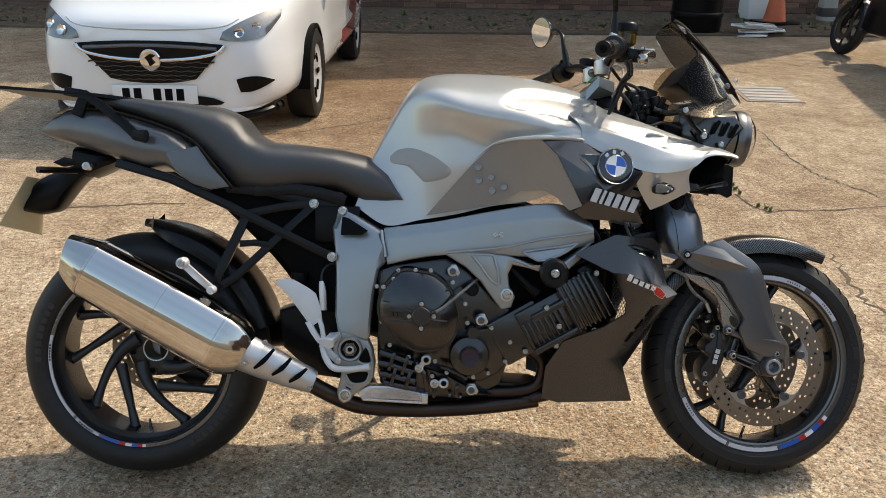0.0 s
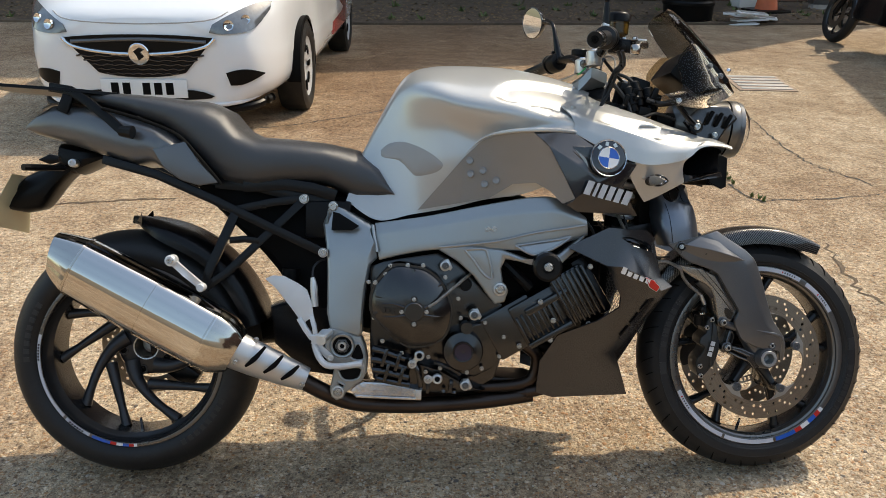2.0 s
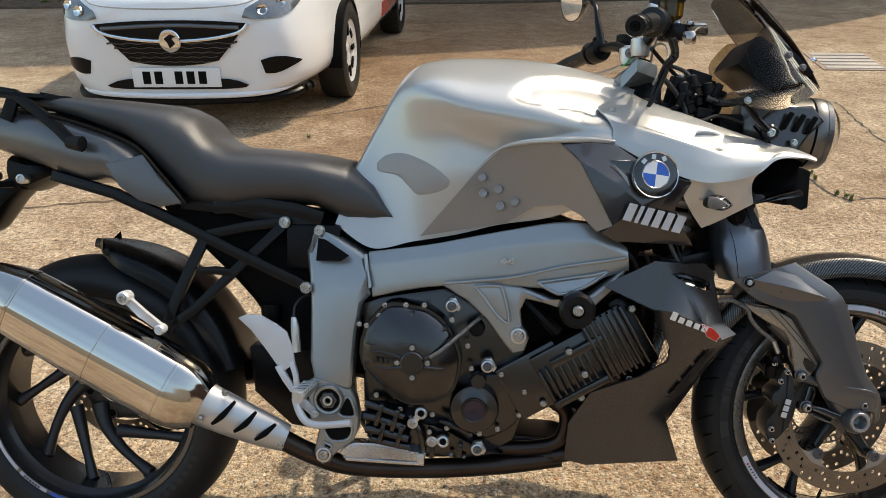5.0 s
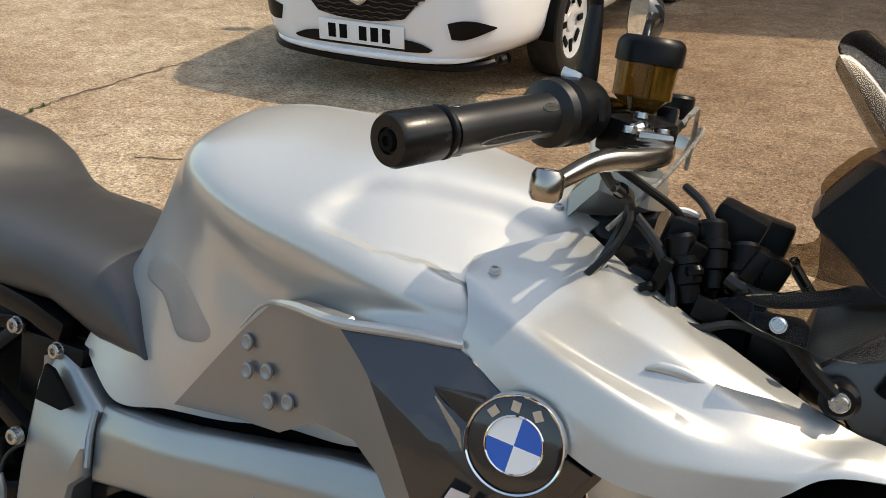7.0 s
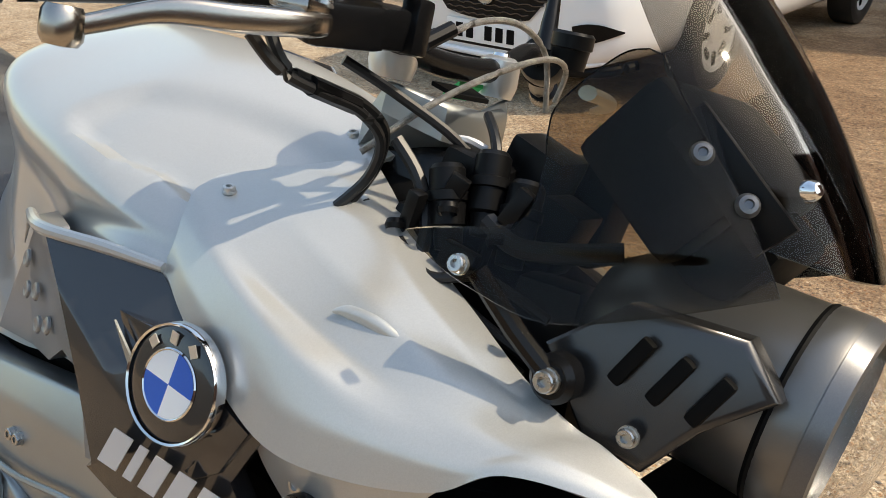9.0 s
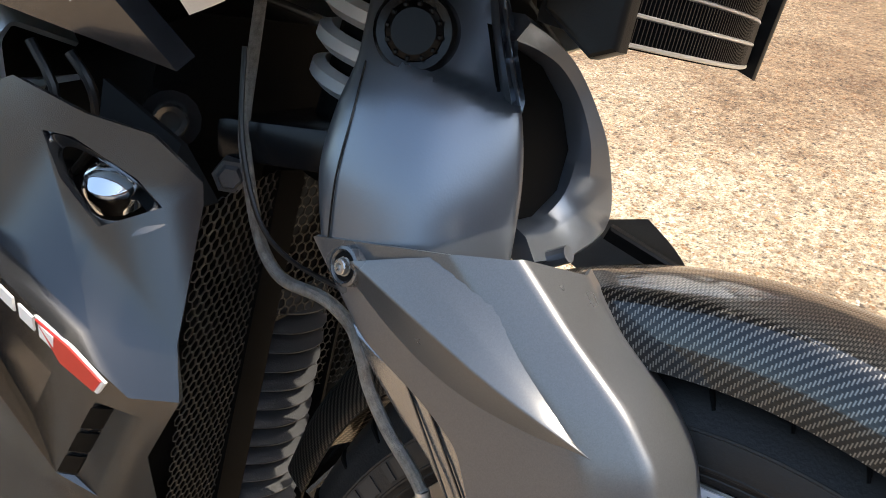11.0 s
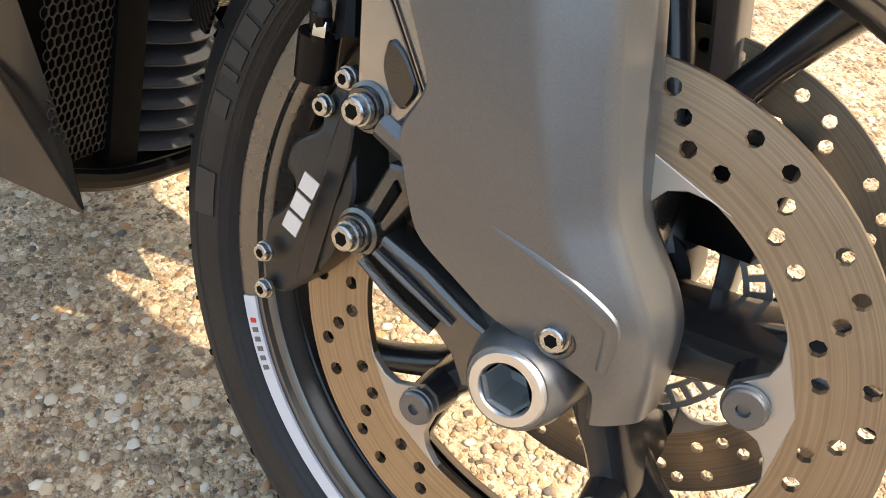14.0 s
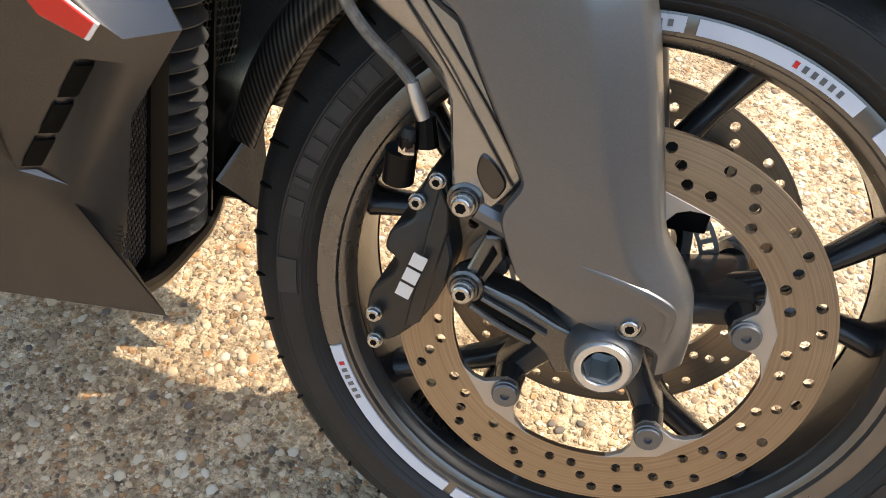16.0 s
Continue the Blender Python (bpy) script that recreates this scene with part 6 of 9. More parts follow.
boss = part("pivot_boss", lathe([(0.0, 0.001), (0.0225, 0.001), (0.0235, 0.004), (0.0275, 0.005), (0.0305, 0.001), (0.0315, -0.03)], pc, RIGHT, 36), FRAMEGREY, bike)
# black disc paints the shade inside the boss
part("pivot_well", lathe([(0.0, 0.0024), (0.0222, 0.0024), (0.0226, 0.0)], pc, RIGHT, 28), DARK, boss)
part("pivot_nut", lathe([(0.0125, 0.002), (0.0135, 0.007), (0.0165, 0.0065), (0.0178, 0.002)], pc, RIGHT, 6), GUNMETAL, boss)
part("pivot_ring", lathe([(0.0055, 0.003), (0.0060, 0.0095), (0.0095, 0.0095), (0.0108, 0.0075), (0.0110, 0.002)], pc, RIGHT, 28), ALLOY, boss)
for c in ((0.5285, -0.186, 0.2495), (0.9118, -0.216, 0.5038)):
    part("bolt_seat", lathe([(0.0105, 0.003), (0.0112, 0.0055), (0.0150, 0.0050), (0.0165, 0.001), (0.0165, -0.01)], c, RIGHT, 28), ALLOY, frame_ob)
for x, y, z in [(0.513, -0.13, 0.693), (0.9118, -0.217, 0.5038), (0.883, -0.206, 0.644), (0.897, -0.2065, 0.645), (0.5285, -0.186, 0.2495)]:
    bolt((x, y, z), 0.0105 if z < 0.62 or x < 0.55 else 0.0062, frame_ob)
far = slab([(x, -y, z) for x, y, z in [(0.615, -0.15, 0.654), (0.752, -0.18, 0.675), (0.993, -0.2, 0.721), (1.115, -0.205, 0.673), (1.119, -0.205, 0.637), (0.981, -0.222, 0.575), (0.834, -0.203, 0.604), (0.699, -0.188, 0.591), (0.591, -0.172, 0.496), (0.586, -0.172, 0.385), (0.506, -0.16, 0.395), (0.503, -0.126, 0.701)]], 0.05, 0.01, way=(0, -1, 0))
part("far_frame_spar", far, FRAMEGREY, bike)

# subframe and hangers
part("subframe_rail", stroke([(-0.041, -0.125, 0.801), (0.092, -0.135, 0.765), (0.231, -0.145, 0.705), (0.370, -0.155, 0.639), (0.493, -0.158, 0.581)], 0.022, 0.02), MATTBLACK, bike)
part("subframe_rail", stroke([(x, -y, z) for x, y, z in [(-0.041, -0.125, 0.801), (0.231, -0.145, 0.705), (0.493, -0.158, 0.581)]], 0.022, 0.02), MATTBLACK, bike)
part("subframe_upper", stroke([(0.224, -0.115, 0.748), (0.335, -0.118, 0.739), (0.441, -0.12, 0.711), (0.502, -0.118, 0.695)], 0.03, 0.02), MATTBLACK, bike)
hang = stroke([(0.447, -0.125, 0.711), (0.366, -0.135, 0.701), (0.286, -0.145, 0.684)], 0.020, 0.015)
stroke([(0.286, -0.146, 0.689), (0.258, -0.156, 0.626), (0.222, -0.166, 0.544), (0.207, -0.17, 0.500)], 0.022, 0.014, hang)
stroke([(0.442, -0.128, 0.708), (0.394, -0.14, 0.661), (0.342, -0.152, 0.611), (0.263, -0.166, 0.534), (0.213, -0.172, 0.498)], 0.020, 0.014, hang)
stroke([(0.267, -0.158, 0.610), (0.304, -0.156, 0.613), (0.339, -0.154, 0.608)], 0.016, 0.012, hang)
part("exhaust_hanger", hang, MATTBLACK, bike, "black cast exhaust and footrest hanger")
for p in [(0.492, -0.168, 0.583), (0.443, -0.134, 0.710)]:
    bolt(p, 0.0105, bike)
clamp = stroke([(0.150, -0.228, 0.566), (0.182, -0.228, 0.537), (0.214, -0.218, 0.506)], 0.016, 0.012)
lathe([(0, 0.006), (0.010, 0.006), (0.013, 0.002), (0.013, -0.022)], (0.149, -0.232, 0.568), RIGHT, 24, clamp)
lathe([(0, 0.004), (0.008, 0.004), (0.010, 0.001), (0.010, -0.02)], (0.214, -0.222, 0.504), RIGHT, 20, clamp)
part("silencer_clamp", clamp, WHITEALLOY, bike, "silver clamp holding the silencer")
bolt((0.150, -0.236, 0.568), 0.008, bike)

# exhaust
def silencer():
    c0, c1 = Vector((-0.128, -0.195, 0.579)), Vector((0.290, -0.195, 0.347))
    d = (c1 - c0).normalized()
    up = Vector((-d.z, 0, d.x))
    L = (c1 - c0).length
    side = Vector((0, 1, 0))

    def ring(f, hv, hy, slant=0.0):
        out = []
        for j in range(64):
            t = 2 * math.pi * j / 64
            k = 1 + 0.016 * math.cos(8 * t + 0.5) + 0.011 * math.cos(14 * t)
            sn, cs = math.copysign(abs(math.sin(t)) ** 0.86, math.sin(t)), math.copysign(abs(math.cos(t)) ** 0.86, math.cos(t))
            out.append(c0 + d * (f * L - slant * sn) + up * hv * k * sn + side * hy * k * cs)
        return out

    shell = [ring(f, v, w) for f, v, w in ((0.125, 0.0705, 0.060), (0.20, 0.0725, 0.0615), (0.45, 0.0770, 0.0640), (0.65, 0.0785, 0.0645), (0.80, 0.0775, 0.0640), (0.855, 0.0765, 0.0635))]
    can = part("silencer", loft(shell), STEEL, bike, "large brushed stainless silencer with bronze tint")
    cap = [ring(0.125, 0.0712, 0.0607), ring(0.115, 0.0700, 0.0598), ring(0.06, 0.0610, 0.0520, 0.006), ring(0.0, 0.0490, 0.0410, 0.014), ring(0.004, 0.0430, 0.0350, 0.014), ring(0.06, 0.0380, 0.0300, 0.010)]
    part("rear_cap", loft(cap), ENDCAP, can, "polished slanted rear cap")
    nose = [ring(0.850, 0.0772, 0.0642), ring(0.870, 0.0765, 0.0635), ring(0.915, 0.0735, 0.0605), ring(0.955, 0.0655, 0.0540), ring(0.985, 0.0555, 0.0460), ring(1.0, 0.0500, 0.0420)]
    part("front_cap", loft(nose), ENDCAP, can, "polished domed front cap")
    for f, w, v, y in ((0.133, 0.004, 0.0708, 0.0602), (0.52, 0.0016, 0.0776, 0.0643), (0.838, 0.004, 0.0770, 0.0638)):
        band = [ring(f - w / 2 / L, v, y), ring(f - w / 2 / L, v + 0.0014, y + 0.0014), ring(f + w / 2 / L, v + 0.0014, y + 0.0014), ring(f + w / 2 / L, v, y)]
        part("silencer_band", loft(band), ENDCAP, can)
    return can


silencer()
hs = [(0.283, -0.195, 0.354), (0.337, -0.195, 0.330), (0.397, -0.19, 0.303), (0.453, -0.185, 0.280)]
shield = tube(hs, [0.046, 0.042, 0.036, 0.028], 24, 4, flat=0.8)
sh = part("heat_shield", shield, SHIELD, bike, "satin silver heat shield with three dark slots")
# black strips laid on the shield paint the shade of its slots
for q in ([(0.319, -0.238, 0.323), (0.340, -0.24, 0.340), (0.366, -0.236, 0.369)], [(0.360, -0.23, 0.306), (0.384, -0.232, 0.323), (0.405, -0.23, 0.347)], [(0.399, -0.222, 0.288), (0.420, -0.224, 0.302), (0.441, -0.222, 0.321)]):
    part("slot", tube(q, [0.003, 0.0062, 0.003], 8, 4, flat=0.5), DARK, sh)
for p in [(0.295, -0.236, 0.332), (0.446, -0.208, 0.272), (0.343, -0.228, 0.383)]:
    bolt(p, 0.006, sh)
part("exhaust_pipe", tube([(0.437, -0.18, 0.279), (0.497, -0.16, 0.241), (0.564, -0.135, 0.210), (0.677, -0.12, 0.199), (0.791, -0.11, 0.200), (0.906, -0.1, 0.208), (1.007, -0.09, 0.221)], 0.0205, 14, 5), PIPE, bike, "heat-browned steel exhaust pipe")
for q in ([(0.979, -0.12, 0.355), (1.015, -0.12, 0.324), (1.003, -0.115, 0.265), (0.940, -0.11, 0.246), (0.861, -0.105, 0.244)], [(1.017, -0.1, 0.352), (1.061, -0.1, 0.321), (1.037, -0.1, 0.248), (0.963, -0.095, 0.222), (0.877, -0.09, 0.217)], [(1.070, -0.12, 0.375), (1.086, -0.12, 0.325), (1.052, -0.12, 0.253), (0.989, -0.115, 0.231)]):
    part("header_pipe", tube(q, 0.0155, 12, 5), PIPE, bike)
part("collector_box", slab([(0.640, -0.075, 0.252), (0.780, -0.075, 0.250), (0.880, -0.075, 0.262), (1.000, -0.075, 0.256), (1.060, -0.075, 0.236), (1.040, -0.075, 0.212), (0.700, -0.075, 0.205)], 0.12, 0.01), PIPE, bike)
FOIL_EDGE = [(0.556, 0.247), (0.566, 0.259), (0.586, 0.270), (0.634, 0.269), (0.703, 0.254), (0.731, 0.251), (0.728, 0.226), (0.648, 0.230), (0.576, 0.233)]
foil = part("heat_foil", slab(xyz(FOIL_EDGE, -0.172), 0.03, 0.004), FOIL, bike, "embossed silver heat foil")
emboss = bmesh.new()
for i in range(13):
    x = 0.566 + i * 0.0105
    top = 0.270 if x < 0.63 else 0.270 - (x - 0.63) * 0.21
    for a, b in ((x, x + 0.024), (x + 0.024, x)):
        tube([(a, -0.1722, 0.238), (b, -0.1722, top - 0.004 if x > 0.575 else 0.258)], 0.0019, 6, 1, emboss)
part("foil_emboss", emboss, FOIL, foil)
part("foil_hem", tube([(0.570, -0.173, 0.236), (0.648, -0.174, 0.2325), (0.728, -0.173, 0.229)], 0.004, 8, 4, flat=0.6), FOIL, foil)
part("foil_clip", rounded_box((0.722, -0.173, 0.240), (0.014, 0.008, 0.022), 0.002), ALLOY, foil)

# footrests
heel = slab([(0.353, -0.165, 0.519), (0.371, -0.166, 0.527), (0.399, -0.168, 0.526), (0.434, -0.172, 0.508), (0.454, -0.175, 0.494), (0.466, -0.178, 0.462), (0.470, -0.178, 0.432), (0.449, -0.176, 0.416), (0.434, -0.174, 0.425), (0.410, -0.17, 0.457), (0.380, -0.167, 0.495)], 0.006, 0.002, 3)
part("heel_plate", heel, WHITEALLOY, bike, "silver painted alloy heel guard")
stroke_bm = stroke([(0.435, -0.178, 0.426), (0.450, -0.18, 0.400), (0.467, -0.182, 0.377)], 0.014, 0.01)
stroke([(0.463, -0.18, 0.435), (0.471, -0.182, 0.408), (0.475, -0.184, 0.381)], 0.011, 0.01, stroke_bm)
stroke([(0.464, -0.186, 0.375), (0.490, -0.186, 0.384), (0.513, -0.186, 0.395)], 0.018, 0.012, stroke_bm)
stroke([(0.470, -0.186, 0.373), (0.490, -0.186, 0.351), (0.511, -0.186, 0.332)], 0.018, 0.012, stroke_bm)
part("footrest_bracket", stroke_bm, WHITEALLOY, bike)
for p in [(0.510, -0.19, 0.393), (0.511, -0.19, 0.333)]:
    bolt(p, 0.0075, bike, mat=ALLOY)
peg = tube([(0.507, -0.190, 0.392), (0.500, -0.285, 0.392)], [0.012, 0.011], 10, 1)
for i in range(7):
    rounded_box((0.505 - i * 0.0009, -0.205 - i * 0.012, 0.402), (0.024, 0.006, 0.006), 0.001, bm=peg)
part("footpeg", peg, ALLOY, bike, "ribbed alloy footpeg")
part("brake_pedal", tube([(0.474, -0.2, 0.367), (0.486, -0.205, 0.338), (0.505, -0.21, 0.320), (0.541, -0.215, 0.319), (0.590, -0.222, 0.327)], [0.007, 0.008, 0.008, 0.007, 0.008], 10, 5), WHITEALLOY, bike)
cyl = tube([(0.473, -0.172, 0.454), (0.470, -0.17, 0.502), (0.467, -0.17, 0.524)], [0.009, 0.009, 0.005], 10, 2)
part("rear_master_cylinder", cyl, ALLOY, bike)
res = tube([(0.405, -0.1, 0.500), (0.405, -0.1, 0.524), (0.405, -0.1, 0.538)], [0.020, 0.022, 0.022], 16, 1)
part("rear_fluid_reservoir", res, PLASTIC, bike)

# rear mudguard, swing arm and dark core
def arc_guard(c, r, half, drop, a0, a1, n, k=3):
    rows = []
    for i in range(n):
        t = radians(a0 + (a1 - a0) * i / (n - 1))
        d = Vector((math.cos(t), 0, math.sin(t)))
        e = (0.12, 0.62, 0.92, 1.0)[min(i, 3)]
        rows.append([Vector(c) + d * (r - drop * e) + Vector((0, -half * e, 0)), Vector(c) + d * (r - drop * 0.35) + Vector((0, -half * 0.96 * e, 0)), Vector(c) + d * (r - drop * 0.04) + Vector((0, -half * 0.6 * e, 0)), Vector(c) + d * r, Vector(c) + d * (r - drop * 0.04) + Vector((0, half * 0.6 * e, 0)), Vector(c) + d * (r - drop * 0.35) + Vector((0, half * 0.96 * e, 0)), Vector(c) + d * (r - drop * e) + Vector((0, half * e, 0))])
    return rows


part("rear_mudguard", patch(arc_guard((0, 0, 0.311), 0.346, 0.100, 0.046, 91, 15, 10), 4, 0.004), MATTBLACK, bike, "black plastic rear mudguard")
part("swing_arm", tube([(0.54, 0.10, 0.36), (0.35, 0.12, 0.36), (0.15, 0.12, 0.33), (0.0, 0.09, 0.311)], [0.05, 0.05, 0.045, 0.07], 14, 5, flat=0.8), MATTBLACK, bike)
part("drive_housing", lathe([(0, -0.17), (0.05, -0.17), (0.075, -0.15), (0.08, -0.115), (0.03, -0.112), (0, -0.112)], (0, 0, 0.311), RIGHT, 32), MATTBLACK, bike)
part("rear_caliper", rounded_box((0.085, 0.09, 0.235), (0.09, 0.05, 0.05), 0.01, (0, 35, 0)), MATTBLACK, bike)
part("linkage_cover", slab([(0.350, -0.085, 0.440), (0.470, -0.085, 0.480), (0.560, -0.10, 0.500), (0.572, -0.10, 0.300), (0.530, -0.10, 0.265), (0.440, -0.09, 0.275), (0.360, -0.085, 0.345)], 0.08, 0.01), MATTBLACK, bike)
part("brake_line", tube([(0.467, -0.168, 0.524), (0.468, -0.160, 0.545), (0.480, -0.150, 0.560), (0.500, -0.140, 0.566)], 0.0028, 8, 4), CABLE, bike)
part("rear_shock", tube([(0.42, 0.0, 0.36), (0.47, 0.0, 0.62)], 0.035, 14, 1), DARK, bike)
# black body added to fill the gap behind the frame with shade
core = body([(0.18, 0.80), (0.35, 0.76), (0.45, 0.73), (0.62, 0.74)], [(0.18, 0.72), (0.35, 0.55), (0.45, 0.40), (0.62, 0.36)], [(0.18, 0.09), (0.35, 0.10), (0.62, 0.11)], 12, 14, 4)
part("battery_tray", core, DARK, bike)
part("electrics_box", rounded_box((0.50, -0.115, 0.66), (0.11, 0.03, 0.09), 0.006), PLASTIC, bike)
part("seat_bracket", stroke([(0.296, -0.13, 0.738), (0.393, -0.135, 0.746), (0.462, -0.136, 0.736), (0.520, -0.134, 0.718)], 0.028, 0.02), MATTBLACK, bike)
part("side_stand", tube([(0.56, 0.13, 0.23), (0.60, 0.22, 0.12), (0.645, 0.315, 0.100)], [0.016, 0.013, 0.012], 10, 3), MATTBLACK, bike)

# ---- engine ----
block = slab([(0.600, -0.15, 0.549), (0.644, -0.15, 0.566), (0.768, -0.15, 0.585), (0.824, -0.15, 0.558), (0.895, -0.15, 0.484), (0.944, -0.155, 0.443), (0.974, -0.15, 0.387), (0.928, -0.14, 0.327), (0.908, -0.135, 0.269), (0.860, -0.135, 0.240), (0.789, -0.135, 0.233), (0.705, -0.135, 0.238), (0.634, -0.135, 0.251), (0.603, -0.14, 0.294)], 0.27, 0.012)
engine = part("engine_block", block, ENGINE, bike, "black painted inline engine with bright bolts")
COVER = spline([(0.614, -0.205, 0.515), (0.646, -0.205, 0.552), (0.672, -0.205, 0.563), (0.706, -0.205, 0.559), (0.740, -0.205, 0.551), (0.776, -0.205, 0.521), (0.797, -0.205, 0.477), (0.803, -0.205, 0.443), (0.790, -0.205, 0.392), (0.758, -0.205, 0.367), (0.709, -0.205, 0.359), (0.675, -0.205, 0.371), (0.634, -0.205, 0.407), (0.607, -0.205, 0.441), (0.604, -0.205, 0.481), (0.614, -0.205, 0.515)], 4)[:-1]
hubc = Vector((0.7105, -0.2385, 0.4525))


def cover_ring(f, y):
    return [(hubc.x + (p[0] - hubc.x) * f, y, hubc.z + (p[2] - hubc.z) * f) for p in COVER]


part("clutch_cover", loft([cover_ring(f, y) for f, y in ((1.0, -0.15), (1.0, -0.199), (0.99, -0.203), (0.94, -0.203), (0.93, -0.2045), (0.92, -0.2155), (0.875, -0.2195), (0.70, -0.2285), (0.45, -0.2365), (0.20, -0.2385))]), ENGINE, engine, "black domed clutch cover")
part("cover_boss", slab([(0.617, -0.2235, 0.497), (0.647, -0.2215, 0.536), (0.667, -0.218, 0.554), (0.686, -0.2185, 0.552), (0.702, -0.2265, 0.526), (0.694, -0.231, 0.509), (0.674, -0.2335, 0.486), (0.634, -0.2285, 0.481), (0.619, -0.226, 0.484)], 0.03, 0.006, 3), ENGINE, engine)
part("cover_facet", slab([(0.612, -0.2155, 0.452), (0.634, -0.222, 0.452), (0.682, -0.2225, 0.384), (0.674, -0.213, 0.371), (0.636, -0.211, 0.408)], 0.02, 0.004, 2), ENGINE, engine)
for q, r in (([(0.634, -0.2275, 0.470), (0.662, -0.2335, 0.470), (0.688, -0.2390, 0.463)], [0.001, 0.0035, 0.0045]), ([(0.636, -0.2275, 0.440), (0.664, -0.2345, 0.440), (0.690, -0.2390, 0.444)], [0.001, 0.003, 0.0045]),
             ([(0.784, -0.2225, 0.441), (0.758, -0.2325, 0.441), (0.733, -0.2390, 0.446)], [0.001, 0.003, 0.0045]), ([(0.735, -0.2390, 0.462), (0.752, -0.236, 0.470)], [0.005, 0.001]),
             ([(0.709, -0.216, 0.548), (0.709, -0.222, 0.532)], [0.006, 0.0015]), ([(0.772, -0.213, 0.515), (0.760, -0.222, 0.505)], [0.006, 0.0015]), ([(0.760, -0.210, 0.375), (0.750, -0.221, 0.388)], [0.005, 0.0015])):
    part("cover_rib", tube(q, r, 8, 4), ENGINE, engine)
part("cover_hub", lathe([(0, 0.0085), (0.0205, 0.0085), (0.0225, 0.0065), (0.0235, -0.01)], hubc, RIGHT, 28), ENGINE, engine)
for dx, dz in ((0, 0.029), (0.029, 0), (0, -0.029), (-0.029, 0)):
    part("hub_ear", lathe([(0, 0.001), (0.0075, 0.001), (0.009, -0.002), (0.010, -0.012)], hubc + Vector((dx, 0.0005, dz)), RIGHT, 16), ENGINE, engine)
lettering(engine, (0.634, -0.2345, 0.4495), (0.0105, -0.0012, 0.0), 5, 0.011, ENGINE, depth=0.002)
side2 = slab([(0.785, -0.17, 0.371), (0.840, -0.172, 0.409), (0.895, -0.172, 0.424), (0.929, -0.17, 0.445), (0.958, -0.165, 0.389), (0.926, -0.16, 0.332), (0.899, -0.158, 0.300), (0.857, -0.158, 0.279), (0.808, -0.16, 0.290)], 0.05, 0.008, 3)
part("side_cover", side2, ENGINE, engine)
ac = Vector((0.828, -0.186, 0.349))
part("oil_filter_cover", lathe([(0, 0.010), (0.016, 0.010), (0.0235, 0.012), (0.0255, 0.008), (0.032, 0.006), (0.046, 0.004), (0.049, -0.002), (0.049, -0.04)], ac, RIGHT, 40), ENGINE, engine)
part("violet_plug", lathe([(0, 0.008), (0.004, 0.008), (0.005, 0.013), (0.020, 0.014), (0.022, 0.011)], ac, RIGHT, 28), material("anodised_plug", (0.06, 0.05, 0.075), 0.25, 0.8, 0.1, 30), engine)
part("small_boss", lathe([(0, 0.006), (0.014, 0.006), (0.016, -0.02)], (0.836, -0.19, 0.406), RIGHT, 20), ENGINE, engine)
lowblk = slab([(0.609, -0.165, 0.339), (0.676, -0.17, 0.330), (0.773, -0.17, 0.301), (0.844, -0.16, 0.260), (0.887, -0.15, 0.244), (0.789, -0.15, 0.234), (0.705, -0.155, 0.243), (0.635, -0.155, 0.256), (0.609, -0.15, 0.274)], 0.06, 0.01, 3)
part("oil_pan", lowblk, ENGINE, engine)
for q, r in (([(0.612, -0.172, 0.352), (0.640, -0.178, 0.346), (0.690, -0.180, 0.329)], 0.0095), ([(0.609, -0.172, 0.326), (0.640, -0.178, 0.322), (0.692, -0.180, 0.306)], 0.0095), ([(0.612, -0.170, 0.300), (0.640, -0.176, 0.297), (0.698, -0.178, 0.283)], 0.0095), ([(0.622, -0.168, 0.279), (0.650, -0.172, 0.273), (0.700, -0.172, 0.264)], 0.008)):
    part("oil_line", tube(q, r, 12, 4), ENGINE, engine)
for p, turn in (((0.640, -0.187, 0.334), 17), ((0.672, -0.189, 0.324), 17), ((0.645, -0.186, 0.297), 15), ((0.680, -0.187, 0.289), 15), ((0.745, -0.172, 0.258), 8), ((0.800, -0.168, 0.258), 8)):
    part("line_clamp", rounded_box(p, (0.009, 0.014, 0.046 if p[2] > 0.28 else 0.030), 0.0025, (0, turn, 0)), ENGINE, engine)
    bolt((p[0], p[1] - 0.007, p[2] + 0.004), 0.0036, engine, mat=ENGINE)
for q in ([(0.760, -0.168, 0.318), (0.800, -0.176, 0.305), (0.822, -0.172, 0.290)], [(0.700, -0.176, 0.330), (0.720, -0.182, 0.300), (0.726, -0.178, 0.262)]):
    part("oil_line", tube(q, 0.006, 10, 4), ENGINE, engine)
for x, z in ((0.655, 0.263), (0.695, 0.258), (0.727, 0.252), (0.783, 0.247), (0.808, 0.243)):
    bolt((x, -0.164, z), 0.0048, engine, axis=(0, -0.5, -1), mat=GUNMETAL)


def tilted(px, size, y, turn, mat, name, bevel=0.006):
    return part(name, rounded_box((px[0], y, px[2]), size, bevel, (0, turn, 0)), mat, engine)


TILT = -30.0
c1 = (0.952, -0.16, 0.405)
tilted(c1, (0.13, 0.20, 0.115), -0.075, TILT, ENGINE, "cylinder_base")
c2 = (1.016, -0.17, 0.438)
tilted(c2, (0.13, 0.23, 0.105), -0.075, TILT, ENGINE, "cylinder_bank")
c3 = (1.096, -0.19, 0.489)
tilted(c3, (0.085, 0.25, 0.125), -0.075, TILT, ENGINE, "cylinder_head")
ca, sa = math.cos(radians(30)), math.sin(radians(30))
